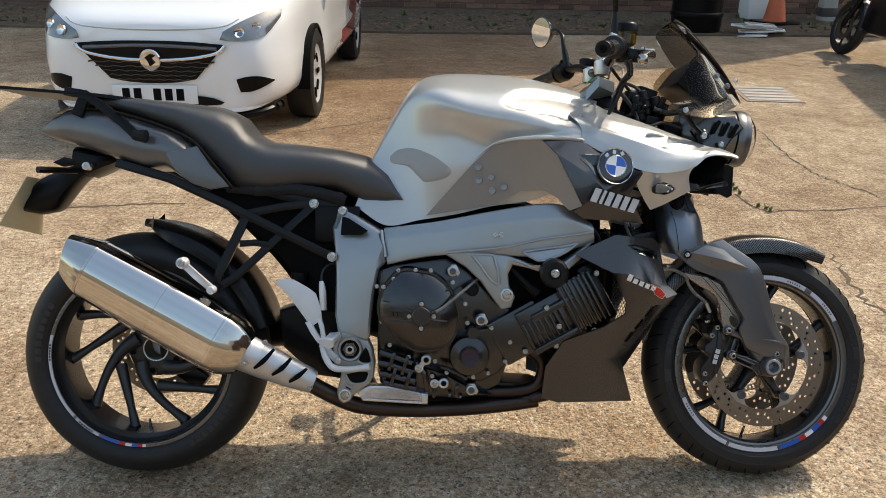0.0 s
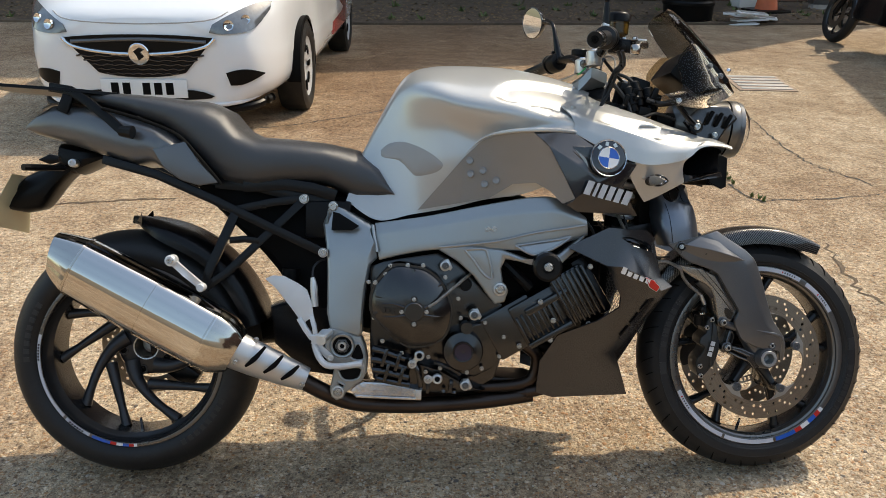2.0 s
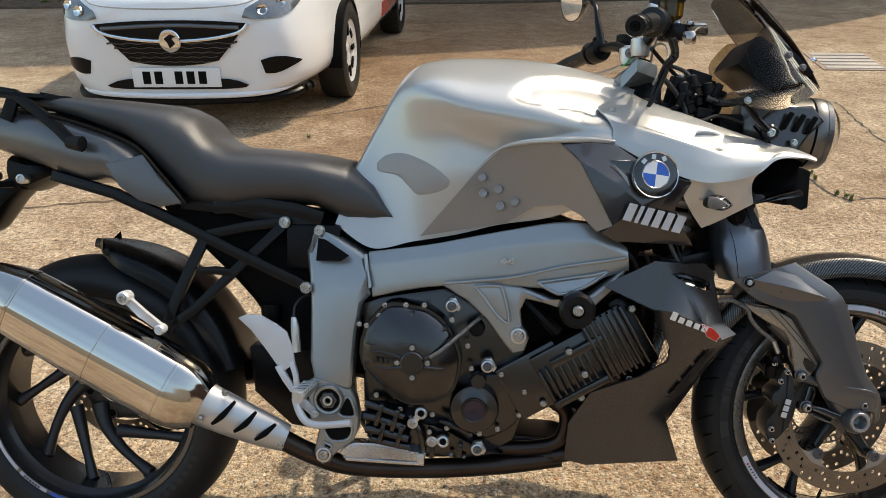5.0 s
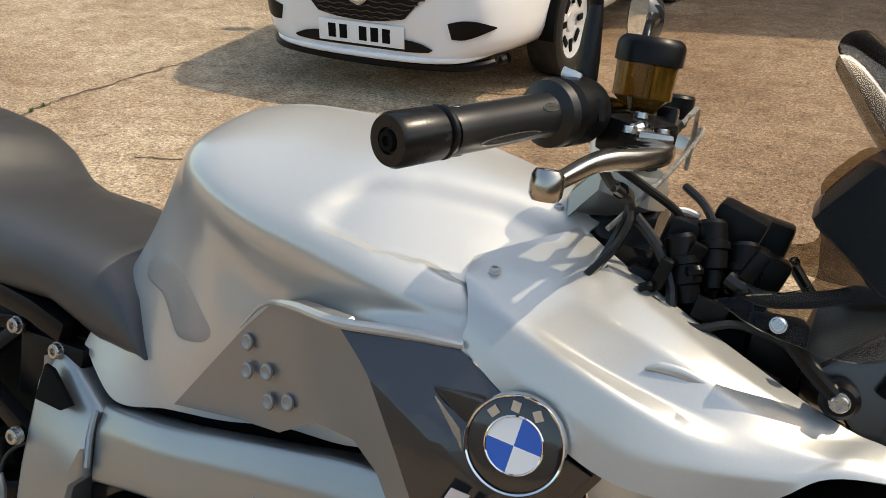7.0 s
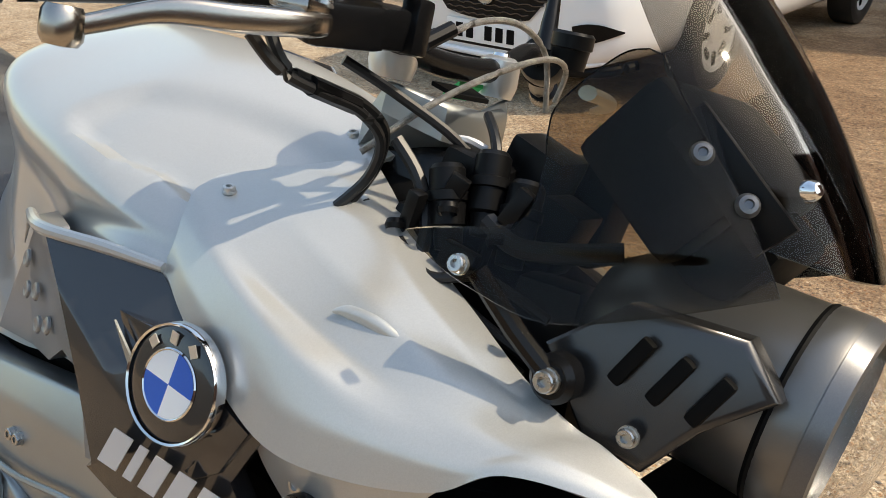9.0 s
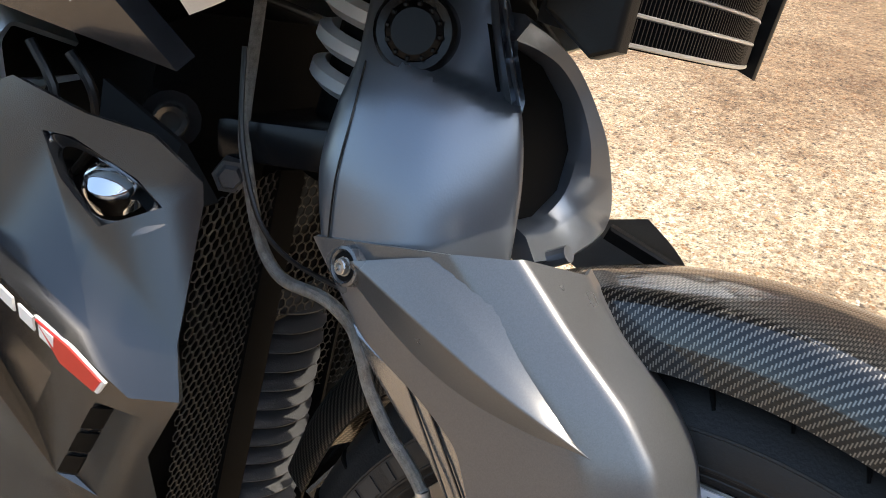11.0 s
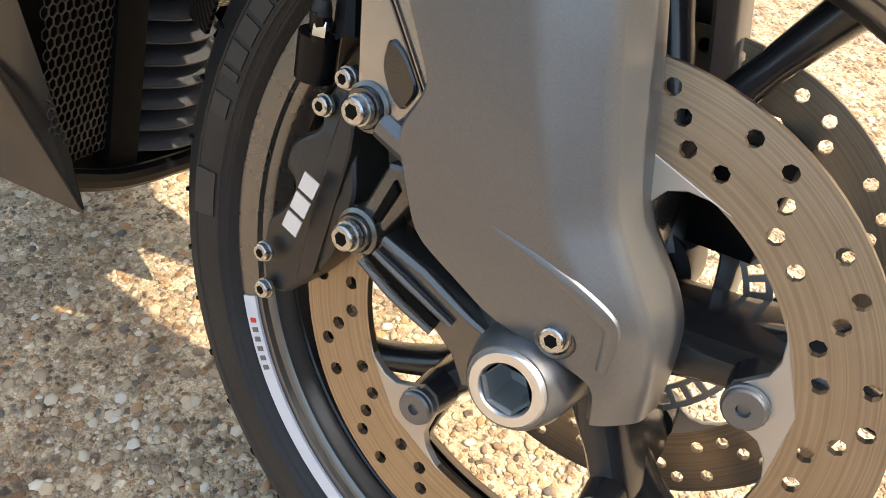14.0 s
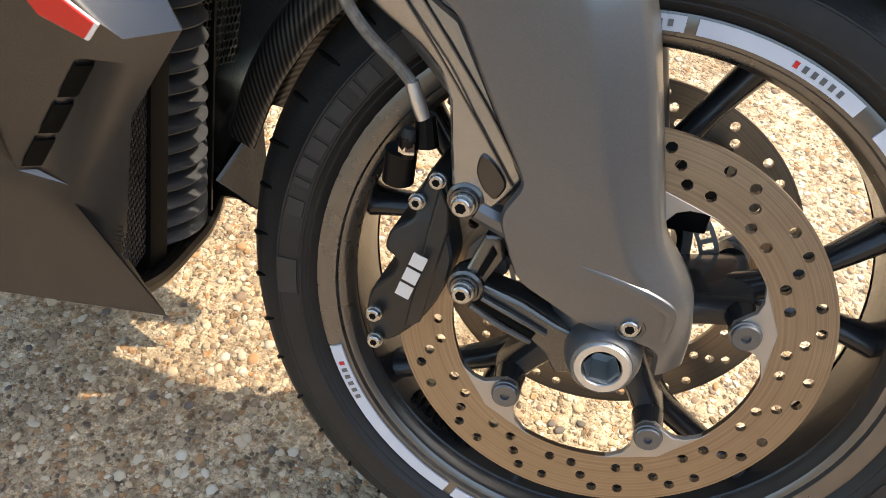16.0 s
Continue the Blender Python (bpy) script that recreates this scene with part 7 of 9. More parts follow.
for i in range(7):
    o = (i - 3) * 0.0145
    tilted((c3[0] + (o + 0.002) * ca * 0.9, 0, c3[2] + (o + 0.002) * sa * 0.9), (0.006, 0.02, 0.122), -0.207, TILT, ENGINE, "cooling_rib", 0.002)
for i in range(8):
    o = (i - 3.5) * 0.0135
    tilted((c2[0] + o * ca - 0.006, 0, c2[2] + o * sa - 0.012), (0.0055, 0.022, 0.066), -0.197, TILT, ENGINE, "cooling_rib", 0.0018)
tilted((c2[0] + 0.012, 0, c2[2] + 0.036), (0.12, 0.03, 0.016), -0.195, TILT, ENGINE, "rib_rail", 0.003)
tilted((c2[0] + 0.022, 0, c2[2] - 0.044), (0.12, 0.03, 0.014), -0.195, TILT, ENGINE, "rib_rail", 0.003)
cap = (1.134, -0.19, 0.509)
tilted((cap[0], 0, cap[2]), (0.04, 0.24, 0.15), -0.07, TILT, MATTBLACK, "cam_cover", 0.012)
part("engine_mount_disc", lathe([(0, 0.006), (0.012, 0.006), (0.014, 0.012), (0.028, 0.012), (0.034, 0.006), (0.035, -0.03)], (1.019, -0.246, 0.560), RIGHT, 28), MATTBLACK, engine)
bolt((1.020, -0.258, 0.561), 0.009, engine)
for p in [(0.7105, -0.2405, 0.4815), (0.6815, -0.2405, 0.4525), (0.7395, -0.2405, 0.4525), (0.7105, -0.2405, 0.4235), (0.619, -0.208, 0.517), (0.602, -0.19, 0.516), (0.654, -0.2, 0.556), (0.695, -0.206, 0.558), (0.731, -0.206, 0.558), (0.784, -0.2, 0.529), (0.815, -0.2, 0.478), (0.643, -0.205, 0.536), (0.613, -0.19, 0.454), (0.615, -0.19, 0.430), (0.635, -0.19, 0.374), (0.681, -0.18, 0.343), (0.745, -0.178, 0.333), (0.739, -0.175, 0.296), (0.774, -0.175, 0.305), (0.839, -0.172, 0.294), (0.875, -0.172, 0.304), (0.927, -0.175, 0.382), (0.917, -0.172, 0.334), (0.881, -0.178, 0.417), (0.822, -0.182, 0.429)]:
    bolt(p, 0.0047, engine)


def eye_link(p0, p1):
    """A bright cast link with a bolt at one end and an open eye at the other."""
    p0, p1 = Vector(p0), Vector(p1)
    link = stroke([p0, p1], 0.012, 0.006, bevel=0.002)
    lathe([(0.0, -0.002), (0.0105, -0.002), (0.0105, 0.001), (0.009, 0.0025), (0.0, 0.0025)], p0, RIGHT, 20, link)
    lathe([(0.0066, -0.006), (0.0066, 0.0025), (0.0085, 0.0042), (0.0115, 0.003), (0.0125, 0.0), (0.0125, -0.006)], p1, RIGHT, 24, link)
    ob = part("sensor_bracket", link, ALLOY, engine)
    part("eye_hole", lathe([(0.0, 0.0032), (0.0064, 0.0032), (0.0066, 0.0)], p1, RIGHT, 18), DARK, ob)
    bolt(p0 + Vector((0, -0.003, 0)), 0.0058, ob)


eye_link((0.7065, -0.188, 0.3175), (0.7235, -0.188, 0.3385))
eye_link((0.7445, -0.184, 0.2795), (0.7670, -0.184, 0.2805))
for c in ((0.7835, -0.196, 0.5560), (0.8535, -0.202, 0.4395), (0.8350, -0.172, 0.2620)):
    eye = part("engine_eye", lathe([(0.0075, 0.0), (0.0075, 0.003), (0.0090, 0.005), (0.0118, 0.004), (0.0128, 0.001), (0.0128, -0.02)], c, RIGHT, 24), ALLOY, engine)
    rounded = slab([(c[0] - 0.006, c[1] + 0.001, c[2] + 0.014), (c[0] + 0.008, c[1] + 0.001, c[2] + 0.016), (c[0] + 0.018, c[1] + 0.001, c[2] - 0.004), (c[0] + 0.012, c[1] + 0.001, c[2] - 0.013)], 0.012, 0.003)
    part("ear", rounded, ALLOY, eye)
    bolt((c[0], c[1] - 0.002, c[2]), 0.0065, eye, mat=GUNMETAL)
part("ribbed_cap", lathe([(0, 0.009), (0.012, 0.009), (0.0135, 0.007), (0.015, 0.007), (0.0165, -0.01)], (0.832, -0.19, 0.511), RIGHT, 16), PLASTIC, engine)
for p in [(1.009, -0.212, 0.473), (1.040, -0.212, 0.429), (1.036, -0.2, 0.380), (0.964, -0.185, 0.362), (1.127, -0.2, 0.419), (1.126, -0.21, 0.558)]:
    bolt(p, 0.0058, engine)
part("dipstick_cable", tube([(0.744, -0.245, 0.465), (0.768, -0.24, 0.480), (0.801, -0.225, 0.506), (0.829, -0.2, 0.526), (0.844, -0.18, 0.535)], 0.0035, 8, 4), BRAID, engine)
part("spark_pipe", tube([(0.928, -0.15, 0.561), (0.962, -0.16, 0.528), (0.991, -0.16, 0.500)], 0.014, 10, 4), PLASTIC, engine)
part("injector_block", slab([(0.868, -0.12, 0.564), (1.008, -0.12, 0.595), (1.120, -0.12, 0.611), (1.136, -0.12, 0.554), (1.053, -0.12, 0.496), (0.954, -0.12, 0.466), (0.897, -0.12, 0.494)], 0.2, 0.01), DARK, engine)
# black fill gives the space behind the cylinders its shade
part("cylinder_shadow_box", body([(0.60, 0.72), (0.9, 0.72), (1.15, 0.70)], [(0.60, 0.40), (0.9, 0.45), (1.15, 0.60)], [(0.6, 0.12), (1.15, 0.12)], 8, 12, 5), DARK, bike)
for q in ([(1.118, -0.19, 0.663), (1.138, -0.18, 0.629), (1.109, -0.18, 0.590), (1.070, -0.17, 0.572)], [(1.148, -0.18, 0.663), (1.162, -0.17, 0.642), (1.154, -0.16, 0.607), (1.115, -0.15, 0.571)]):
    part("wiring", tube(q, 0.0035, 8, 4), CABLE, bike)

# ---- side fairing and radiator ----
FAIR = dict(a=(1.085, -0.226, 0.640), b=(1.125, -0.222, 0.656), o1=(1.165, -0.217, 0.620), om=(1.212, -0.225, 0.606), ob=(1.266, -0.222, 0.594), oc=(1.275, -0.190, 0.606), f5=(1.287, -0.172, 0.611),
            f1=(1.301, -0.187, 0.532), lt=(1.262, -0.217, 0.529), k=(1.189, -0.257, 0.562), d=(1.266, -0.236, 0.531), f7=(1.296, -0.211, 0.501), f2=(1.325, -0.199, 0.510),
            rtl=(1.267, -0.213, 0.484), rtr=(1.293, -0.198, 0.482), s=(1.277, -0.178, 0.438), rbl=(1.198, -0.190, 0.384), rb=(1.222, -0.172, 0.372), wc=(1.205, -0.146, 0.340), wl=(1.130, -0.165, 0.330), tip=(1.248, -0.098, 0.222), f12=(1.198, -0.079, 0.256))
FAIR.update(zip("lb h1 h2 h3 h4 h5 h6 g1".split(), [(1.160, -0.238, 0.562), (1.194, -0.238, 0.487), (1.191, -0.235, 0.463), (1.144, -0.222, 0.430), (1.053, -0.205, 0.392), (1.013, -0.19, 0.326), (1.008, -0.165, 0.243), (1.051, -0.158, 0.230)]))
FAIR["r2t"], FAIR["r2b"] = (1.272, -0.203, 0.483), (1.206, -0.181, 0.383)
FAIR_FACES = ["a b o1 lb", "o1 om lt lb", "om ob lt", "ob oc f5 f1 lt", "lt f1 f2 f7", "lt f7 d", "lt d k lb", "lb k h1", "k d rtl", "d f7 rtl", "k rtl rbl h1", "h1 rbl h3 h2", "f7 f2 s rtr rtl", "rtr s wc rb", "rtl rbl r2b r2t", "r2t rtr rb r2b", "rtl r2t rtr", "rbl r2b rb", "h3 rbl rb wc wl h4", "wl wc tip g1 h6 h5 h4", "s f12 tip wc", "b t1 u1 o1", "t1 t2 u2 u1", "t2 t3 f5 oc u2"]
FAIR.update(zip("a b o1 om t1 t2 t3 u1 u2".split(), [(1.067, -0.23, 0.605), (1.166, -0.223, 0.651), (1.195, -0.219, 0.627), (1.224, -0.222, 0.608), (1.223, -0.211, 0.645), (1.262, -0.193, 0.644), (1.287, -0.175, 0.624), (1.216, -0.212, 0.629), (1.257, -0.196, 0.617)]))
for s in (1, -1):
    fa = part("radiator_side_fairing", folded(FAIR, FAIR_FACES, 0.0, 0.004, s), BELLY, bike, "dark satin radiator side fairing with vents", 62.0)
    loop = [Vector(FAIR[n]) for n in ("o1", "u1", "u2", "oc", "ob", "om")]
    for _ in range(3):
        loop = [p.lerp(q, f) for p, q in zip(loop, loop[1:] + loop[:1]) for f in (0.25, 0.75)]
    mid = sum(loop, Vector()) / len(loop)
    inward = Vector((-0.2, 0.75, -0.6))
    lip = [[mid + (p - mid) * f + inward * d for p in loop] for f, d in ((1.24, 0.0075), (1.0, 0.0020), (0.95, 0.0035), (0.94, 0.013))]
    part("vent_lip", loft([[(p.x, p.y * s, p.z) for p in r] for r in lip], caps=False), BELLY, fa, smooth=60.0)
    # black sheet behind the vent supplies the shade of its inside
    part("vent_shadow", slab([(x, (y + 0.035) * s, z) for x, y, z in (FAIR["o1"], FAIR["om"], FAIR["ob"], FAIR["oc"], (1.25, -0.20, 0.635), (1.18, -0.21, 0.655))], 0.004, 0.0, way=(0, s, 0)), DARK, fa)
    cap = lathe([(0, 0.008), (0.010, 0.0075), (0.016, 0.005), (0.0185, 0.001), (0.0185, -0.010)], (1.230, -0.192 * s, 0.606), (0.2, -0.5 * s, 0.8), 24)
    part("radiator_cap", cap, CHROME, fa)
    # black slabs on the recess wall stand for the shade in slots
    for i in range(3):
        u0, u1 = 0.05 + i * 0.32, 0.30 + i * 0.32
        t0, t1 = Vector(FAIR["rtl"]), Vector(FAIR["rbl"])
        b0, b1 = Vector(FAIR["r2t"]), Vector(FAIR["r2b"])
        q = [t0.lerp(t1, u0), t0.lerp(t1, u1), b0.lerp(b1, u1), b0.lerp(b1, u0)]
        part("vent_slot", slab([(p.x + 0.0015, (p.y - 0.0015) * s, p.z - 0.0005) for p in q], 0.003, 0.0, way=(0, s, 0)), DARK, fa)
    if s == 1:
        p0, p1 = Vector((1.186, -0.2555, 0.548)), Vector((1.262, -0.2355, 0.518))
        bars = bmesh.new()
        for i in range(5):
            a, b = p0.lerp(p1, i / 5 + 0.02), p0.lerp(p1, i / 5 + 0.16)
            h = Vector((0.004, -0.0043, 0.0125)) * (1.25 if i == 0 else 0.85)
            slab([a, b, b + h, a + h], 0.0015, 0.0, bm=bars)
        part("lettering_bar", bars, WHITE, fa)
        decal = [Vector(p) for p in ((1.250, -0.2425, 0.536), (1.272, -0.2345, 0.527), (1.288, -0.2235, 0.511), (1.281, -0.2225, 0.501), (1.262, -0.2325, 0.512))]
        part("decal_edge", slab([p + (p - Vector((1.270, -0.231, 0.518))) * 0.09 for p in decal], 0.002, 0.0), WHITE, fa)
        part("red_decal", slab([p + Vector((0, -0.0012, 0)) for p in decal], 0.002, 0.0), RED, fa, "red decal with a white edge")

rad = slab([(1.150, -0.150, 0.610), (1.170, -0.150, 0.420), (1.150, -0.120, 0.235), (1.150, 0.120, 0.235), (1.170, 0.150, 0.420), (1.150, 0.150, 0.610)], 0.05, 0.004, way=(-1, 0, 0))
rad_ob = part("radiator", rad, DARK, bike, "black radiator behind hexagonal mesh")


def hexmesh(c00, c10, c11, c01, cell, bar, cut=None):
    """Thin hexagonal wire mesh over the four-cornered field."""
    bm = bmesh.new()
    a, b, c, d = (Vector(q) for q in (c00, c10, c11, c01))
    wu, wv = ((b - a).length + (c - d).length) / 2, ((d - a).length + (c - b).length) / 2
    nu, nv = int(wu / (cell * 0.866)), int(wv / (cell * 0.75))
    def at(u, v):
        return a.lerp(b, u).lerp(d.lerp(c, u), v)
    nrm = (b - a).cross(d - a).normalized()
    for j in range(nv):
        for i in range(nu):
            cu, cv = (i + 0.5 + 0.5 * (j % 2)) / nu, (j + 0.5) / nv
            ring_o, ring_i, ring_b = [], [], []
            for k in range(6):
                t = radians(60 * k + 30)
                for ring, r, off in ((ring_o, cell / 2, 0.0), (ring_i, cell / 2 - bar, 0.0), (ring_b, cell / 2 - bar, -0.001)):
                    u, v = cu + r * math.cos(t) / wu, cv + r * math.sin(t) / wv
                    ring.append(bm.verts.new(at(min(max(u, 0), 1), min(max(v, 0), 1)) + nrm * off))
            for k in range(6):
                q = (k + 1) % 6
                bm.faces.new((ring_o[k], ring_o[q], ring_i[q], ring_i[k]))
                bm.faces.new((ring_i[k], ring_i[q], ring_b[q], ring_b[k]))
    return bm


MESHGREY = material("mesh_wire", (0.055, 0.053, 0.05), 0.4, 0.6, 0.2, 60)
tagged(part("hex_mesh", hexmesh((1.205, -0.095, 0.235), (1.190, -0.035, 0.235), (1.205, -0.040, 0.600), (1.268, -0.160, 0.600), 0.0105, 0.0005), MESHGREY, rad_ob), kind="stuff")
tagged(part("hex_mesh", hexmesh((1.188, 0.045, 0.38), (1.180, 0.140, 0.36), (1.200, 0.140, 0.600), (1.200, 0.045, 0.600), 0.0105, 0.0005), MESHGREY, rad_ob), kind="stuff")
tagged(part("hex_mesh", hexmesh((1.203, -0.040, 0.47), (1.202, 0.045, 0.47), (1.205, 0.045, 0.60), (1.206, -0.040, 0.60), 0.0105, 0.0005), MESHGREY, rad_ob), kind="stuff")
part("mesh_post", slab([(1.208, -0.042, 0.60), (1.208, -0.016, 0.60), (1.196, -0.012, 0.215), (1.196, -0.040, 0.215)], 0.02, 0.003, way=(-1, 0, 0)), DARK, rad_ob)
for i in range(14):
    z = 0.226 + i * 0.0185
    lv = patch([[(1.190, -0.014 + 0.0007 * i, z), (1.204, 0.016, z + 0.002), (1.204, 0.044, z + 0.004), (1.188, 0.074 - 0.001 * i, z + 0.006)], [(1.168, -0.014, z + 0.012), (1.176, 0.016, z + 0.013), (1.176, 0.044, z + 0.015), (1.168, 0.072, z + 0.016)]], 4, 0.0015)
    part("louvre_slat", lv, LOUVRE, rad_ob)
part("louvre_side", slab([(1.192, 0.076, 0.49), (1.192, 0.080, 0.49), (1.190, 0.082, 0.22), (1.190, 0.078, 0.22)], 0.04, 0.001, way=(-1, 0, 0)), PLASTIC, rad_ob)
part("lower_tray", tube([(1.215, -0.100, 0.235), (1.205, -0.040, 0.214), (1.195, 0.02, 0.206), (1.185, 0.08, 0.205), (1.160, 0.135, 0.215), (1.12, 0.15, 0.26)], [0.009, 0.009, 0.009, 0.009, 0.012, 0.012], 10, 4), PLASTIC, rad_ob)
part("tray_floor", slab([(1.20, -0.10, 0.222), (1.19, 0.0, 0.204), (1.17, 0.12, 0.206), (1.05, 0.12, 0.22), (1.05, -0.10, 0.23)], 0.006, 0.002, way=(0, 0, 1)), PLASTIC, rad_ob)
part("left_deflector", body([(1.08, 0.28), (1.18, 0.25), (1.26, 0.235)], [(1.08, 0.20), (1.18, 0.205), (1.26, 0.225)], [(1.08, 0.03), (1.18, 0.03), (1.26, 0.012)], 8, 12, 2.4), PLASTIC, rad_ob).matrix_local = pose(0, 0.145, 0)
part("hex_bolt_mount", tube([(1.15, -0.10, 0.628), (1.183, -0.125, 0.630)], [0.022, 0.020], 14, 1), MATTBLACK, bike)
part("hex_bolt", lathe([(0, 0.0), (0.006, 0.0), (0.007, 0.005), (0.0105, 0.006), (0.012, 0.004), (0.0125, -0.006)], (1.184, -0.126, 0.630), (0.8, -0.6, 0), 20), LEGCAST, bike)
part("lower_link", rounded_box((1.24, -0.03, 0.635), (0.10, 0.14, 0.03), 0.008, (0, -10, 15)), MATTBLACK, bike)
part("link_nut", lathe([(0, 0.008), (0.007, 0.008), (0.009, 0.004), (0.012, 0.004), (0.012, -0.01)], (1.233, -0.110, 0.607), (0.7, -0.7, 0), 6), GUNMETAL, bike)
for i in range(5):
    part("shock_coil", lathe([(0.036, 0.0), (0.044, 0.006), (0.044, 0.014), (0.036, 0.018), (0.034, 0.009), (0.036, 0.0)], (1.235, 0.0, 0.665 + i * 0.026), (0.2, 0, 1), 28), WHITEALLOY, bike)
part("shock_body", tube([(1.225, 0, 0.60), (1.26, 0, 0.86)], 0.03, 14, 1), DARK, bike)

# ---- fork ----
def smooth_step(v):
    v = min(1.0, max(0.0, v))
    return v * v * (3 - 2 * v)


def tower(side):
    rows = [
        [(1.322, -0.070, 0.600), (1.332, -0.118, 0.601), (1.352, -0.128, 0.603), (1.399, -0.117, 0.612), (1.427, -0.072, 0.618), (1.418, -0.058, 0.620), (1.390, -0.052, 0.620)],
        [(1.308, -0.070, 0.640), (1.318, -0.118, 0.641), (1.347, -0.127, 0.643), (1.391, -0.113, 0.652), (1.421, -0.071, 0.660), (1.412, -0.057, 0.662), (1.384, -0.052, 0.662)],
        [(1.302, -0.066, 0.676), (1.314, -0.110, 0.677), (1.341, -0.119, 0.679), (1.380, -0.106, 0.686), (1.411, -0.070, 0.694), (1.402, -0.058, 0.695), (1.376, -0.050, 0.695)],
        [(1.302, -0.060, 0.705), (1.314, -0.100, 0.706), (1.332, -0.108, 0.707), (1.368, -0.098, 0.712), (1.397, -0.068, 0.720), (1.390, -0.058, 0.721), (1.366, -0.048, 0.721)],
        [(1.296, -0.055, 0.735), (1.306, -0.090, 0.735), (1.322, -0.098, 0.736), (1.356, -0.091, 0.738), (1.386, -0.068, 0.742), (1.380, -0.058, 0.742), (1.356, -0.046, 0.742)],
        [(1.290, -0.050, 0.790), (1.298, -0.078, 0.790), (1.312, -0.085, 0.790), (1.340, -0.080, 0.790), (1.362, -0.062, 0.790), (1.358, -0.052, 0.790), (1.340, -0.040, 0.790)],
    ]
    bm = patch([[(x, y * side, z) for x, y, z in r] for r in rows], 9, 0.0)
    # a pocket round the pivot cap, running out towards the opening
    for v in bm.verts:
        lip = 0.7135 - (v.co.x - 1.346) * 0.20
        sunk = smooth_step((v.co.z - lip) / 0.0045) * smooth_step((v.co.x - 1.328) / 0.006) * smooth_step((abs(v.co.y) - 0.064) / 0.006)
        v.co += Vector((-0.010, 0.0135 * side, 0.0)) * sunk
    bm.normal_update()
    bmesh.ops.solidify(bm, geom=bm.faces[:], thickness=0.005)
    return bm


for s in (1,):
    tw = part("fork_tower", tower(s), FORKBLUE, bike, "dark satin cast fork upper with a side opening")
    part("tower_seam", tube([(1.346, -0.1292 * s, 0.604), (1.341, -0.1282 * s, 0.643), (1.336, -0.1195 * s, 0.679), (1.328, -0.1085 * s, 0.707)], 0.0006, 6, 5), MATTBLACK, tw)
    part("pivot_cap_collar", lathe([(0.0150, 0.002), (0.0165, 0.007), (0.021, 0.008), (0.0235, 0.004), (0.024, -0.018)], (1.348, -0.095 * s, 0.729), (0.50, -0.85 * s, 0.08), 36), MATTBLACK, tw)
    cap = lathe([(0, 0.010), (0.0125, 0.010), (0.0158, 0.0075), (0.0162, -0.006)], (1.348, -0.095 * s, 0.729), (0.50, -0.85 * s, 0.08), 36)
    ca_, cu_, cv_ = basis((0.50, -0.85 * s, 0.08))
    for k in range(12):
        t = 2 * math.pi * k / 12
        rounded_box(Vector((1.348, -0.095 * s, 0.729)) + (math.cos(t) * cu_ + math.sin(t) * cv_) * 0.0148 + ca_ * 0.0085, (0.003, 0.003, 0.003), 0.0008, (0, 0, 30), cap, 1)
    part("pivot_cap", cap, PLASTIC, tw, "black ribbed pivot cap")
INNER_ARCH = [(1.418, -0.048, 0.634), (1.416, -0.015, 0.634), (1.418, 0.004, 0.651), (1.418, 0.004, 0.678), (1.412, -0.010, 0.706), (1.402, -0.027, 0.725), (1.392, -0.043, 0.732), (1.386, -0.060, 0.734)]
OUTER_ARCH = [(1.436, -0.052, 0.616), (1.434, 0.010, 0.614), (1.428, 0.060, 0.630), (1.427, 0.026, 0.680), (1.420, 0.001, 0.709), (1.411, -0.019, 0.731), (1.402, -0.037, 0.744), (1.394, -0.056, 0.752)]
arch_in, arch_out = spline(INNER_ARCH, 6), spline(OUTER_ARCH, 6)
arch = loft([[p + Vector((-0.045, 0.004, -0.002)), p + Vector((-0.004, 0, 0)), p.lerp(q, 0.18) + Vector((0.003, 0, 0)), p.lerp(q, 0.8) + Vector((0.003, 0, 0)), q + Vector((-0.004, 0, 0)), q + Vector((-0.060, 0.012, -0.004))] for p, q in zip(arch_in, arch_out)])
part("tower_arch", arch, FORKBLUE, bike, "dark cast arch beside the fork opening")
# black sheet just behind the rim paints the opening's deep shade
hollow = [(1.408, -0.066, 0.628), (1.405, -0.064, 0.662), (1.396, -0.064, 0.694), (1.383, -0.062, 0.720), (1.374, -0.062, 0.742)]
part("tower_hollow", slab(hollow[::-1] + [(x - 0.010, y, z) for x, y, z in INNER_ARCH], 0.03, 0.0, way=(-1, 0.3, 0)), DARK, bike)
# black body added behind it keeps the tower's inside in shade
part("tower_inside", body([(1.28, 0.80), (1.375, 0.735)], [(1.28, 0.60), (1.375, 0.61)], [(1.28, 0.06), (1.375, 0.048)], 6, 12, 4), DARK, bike)


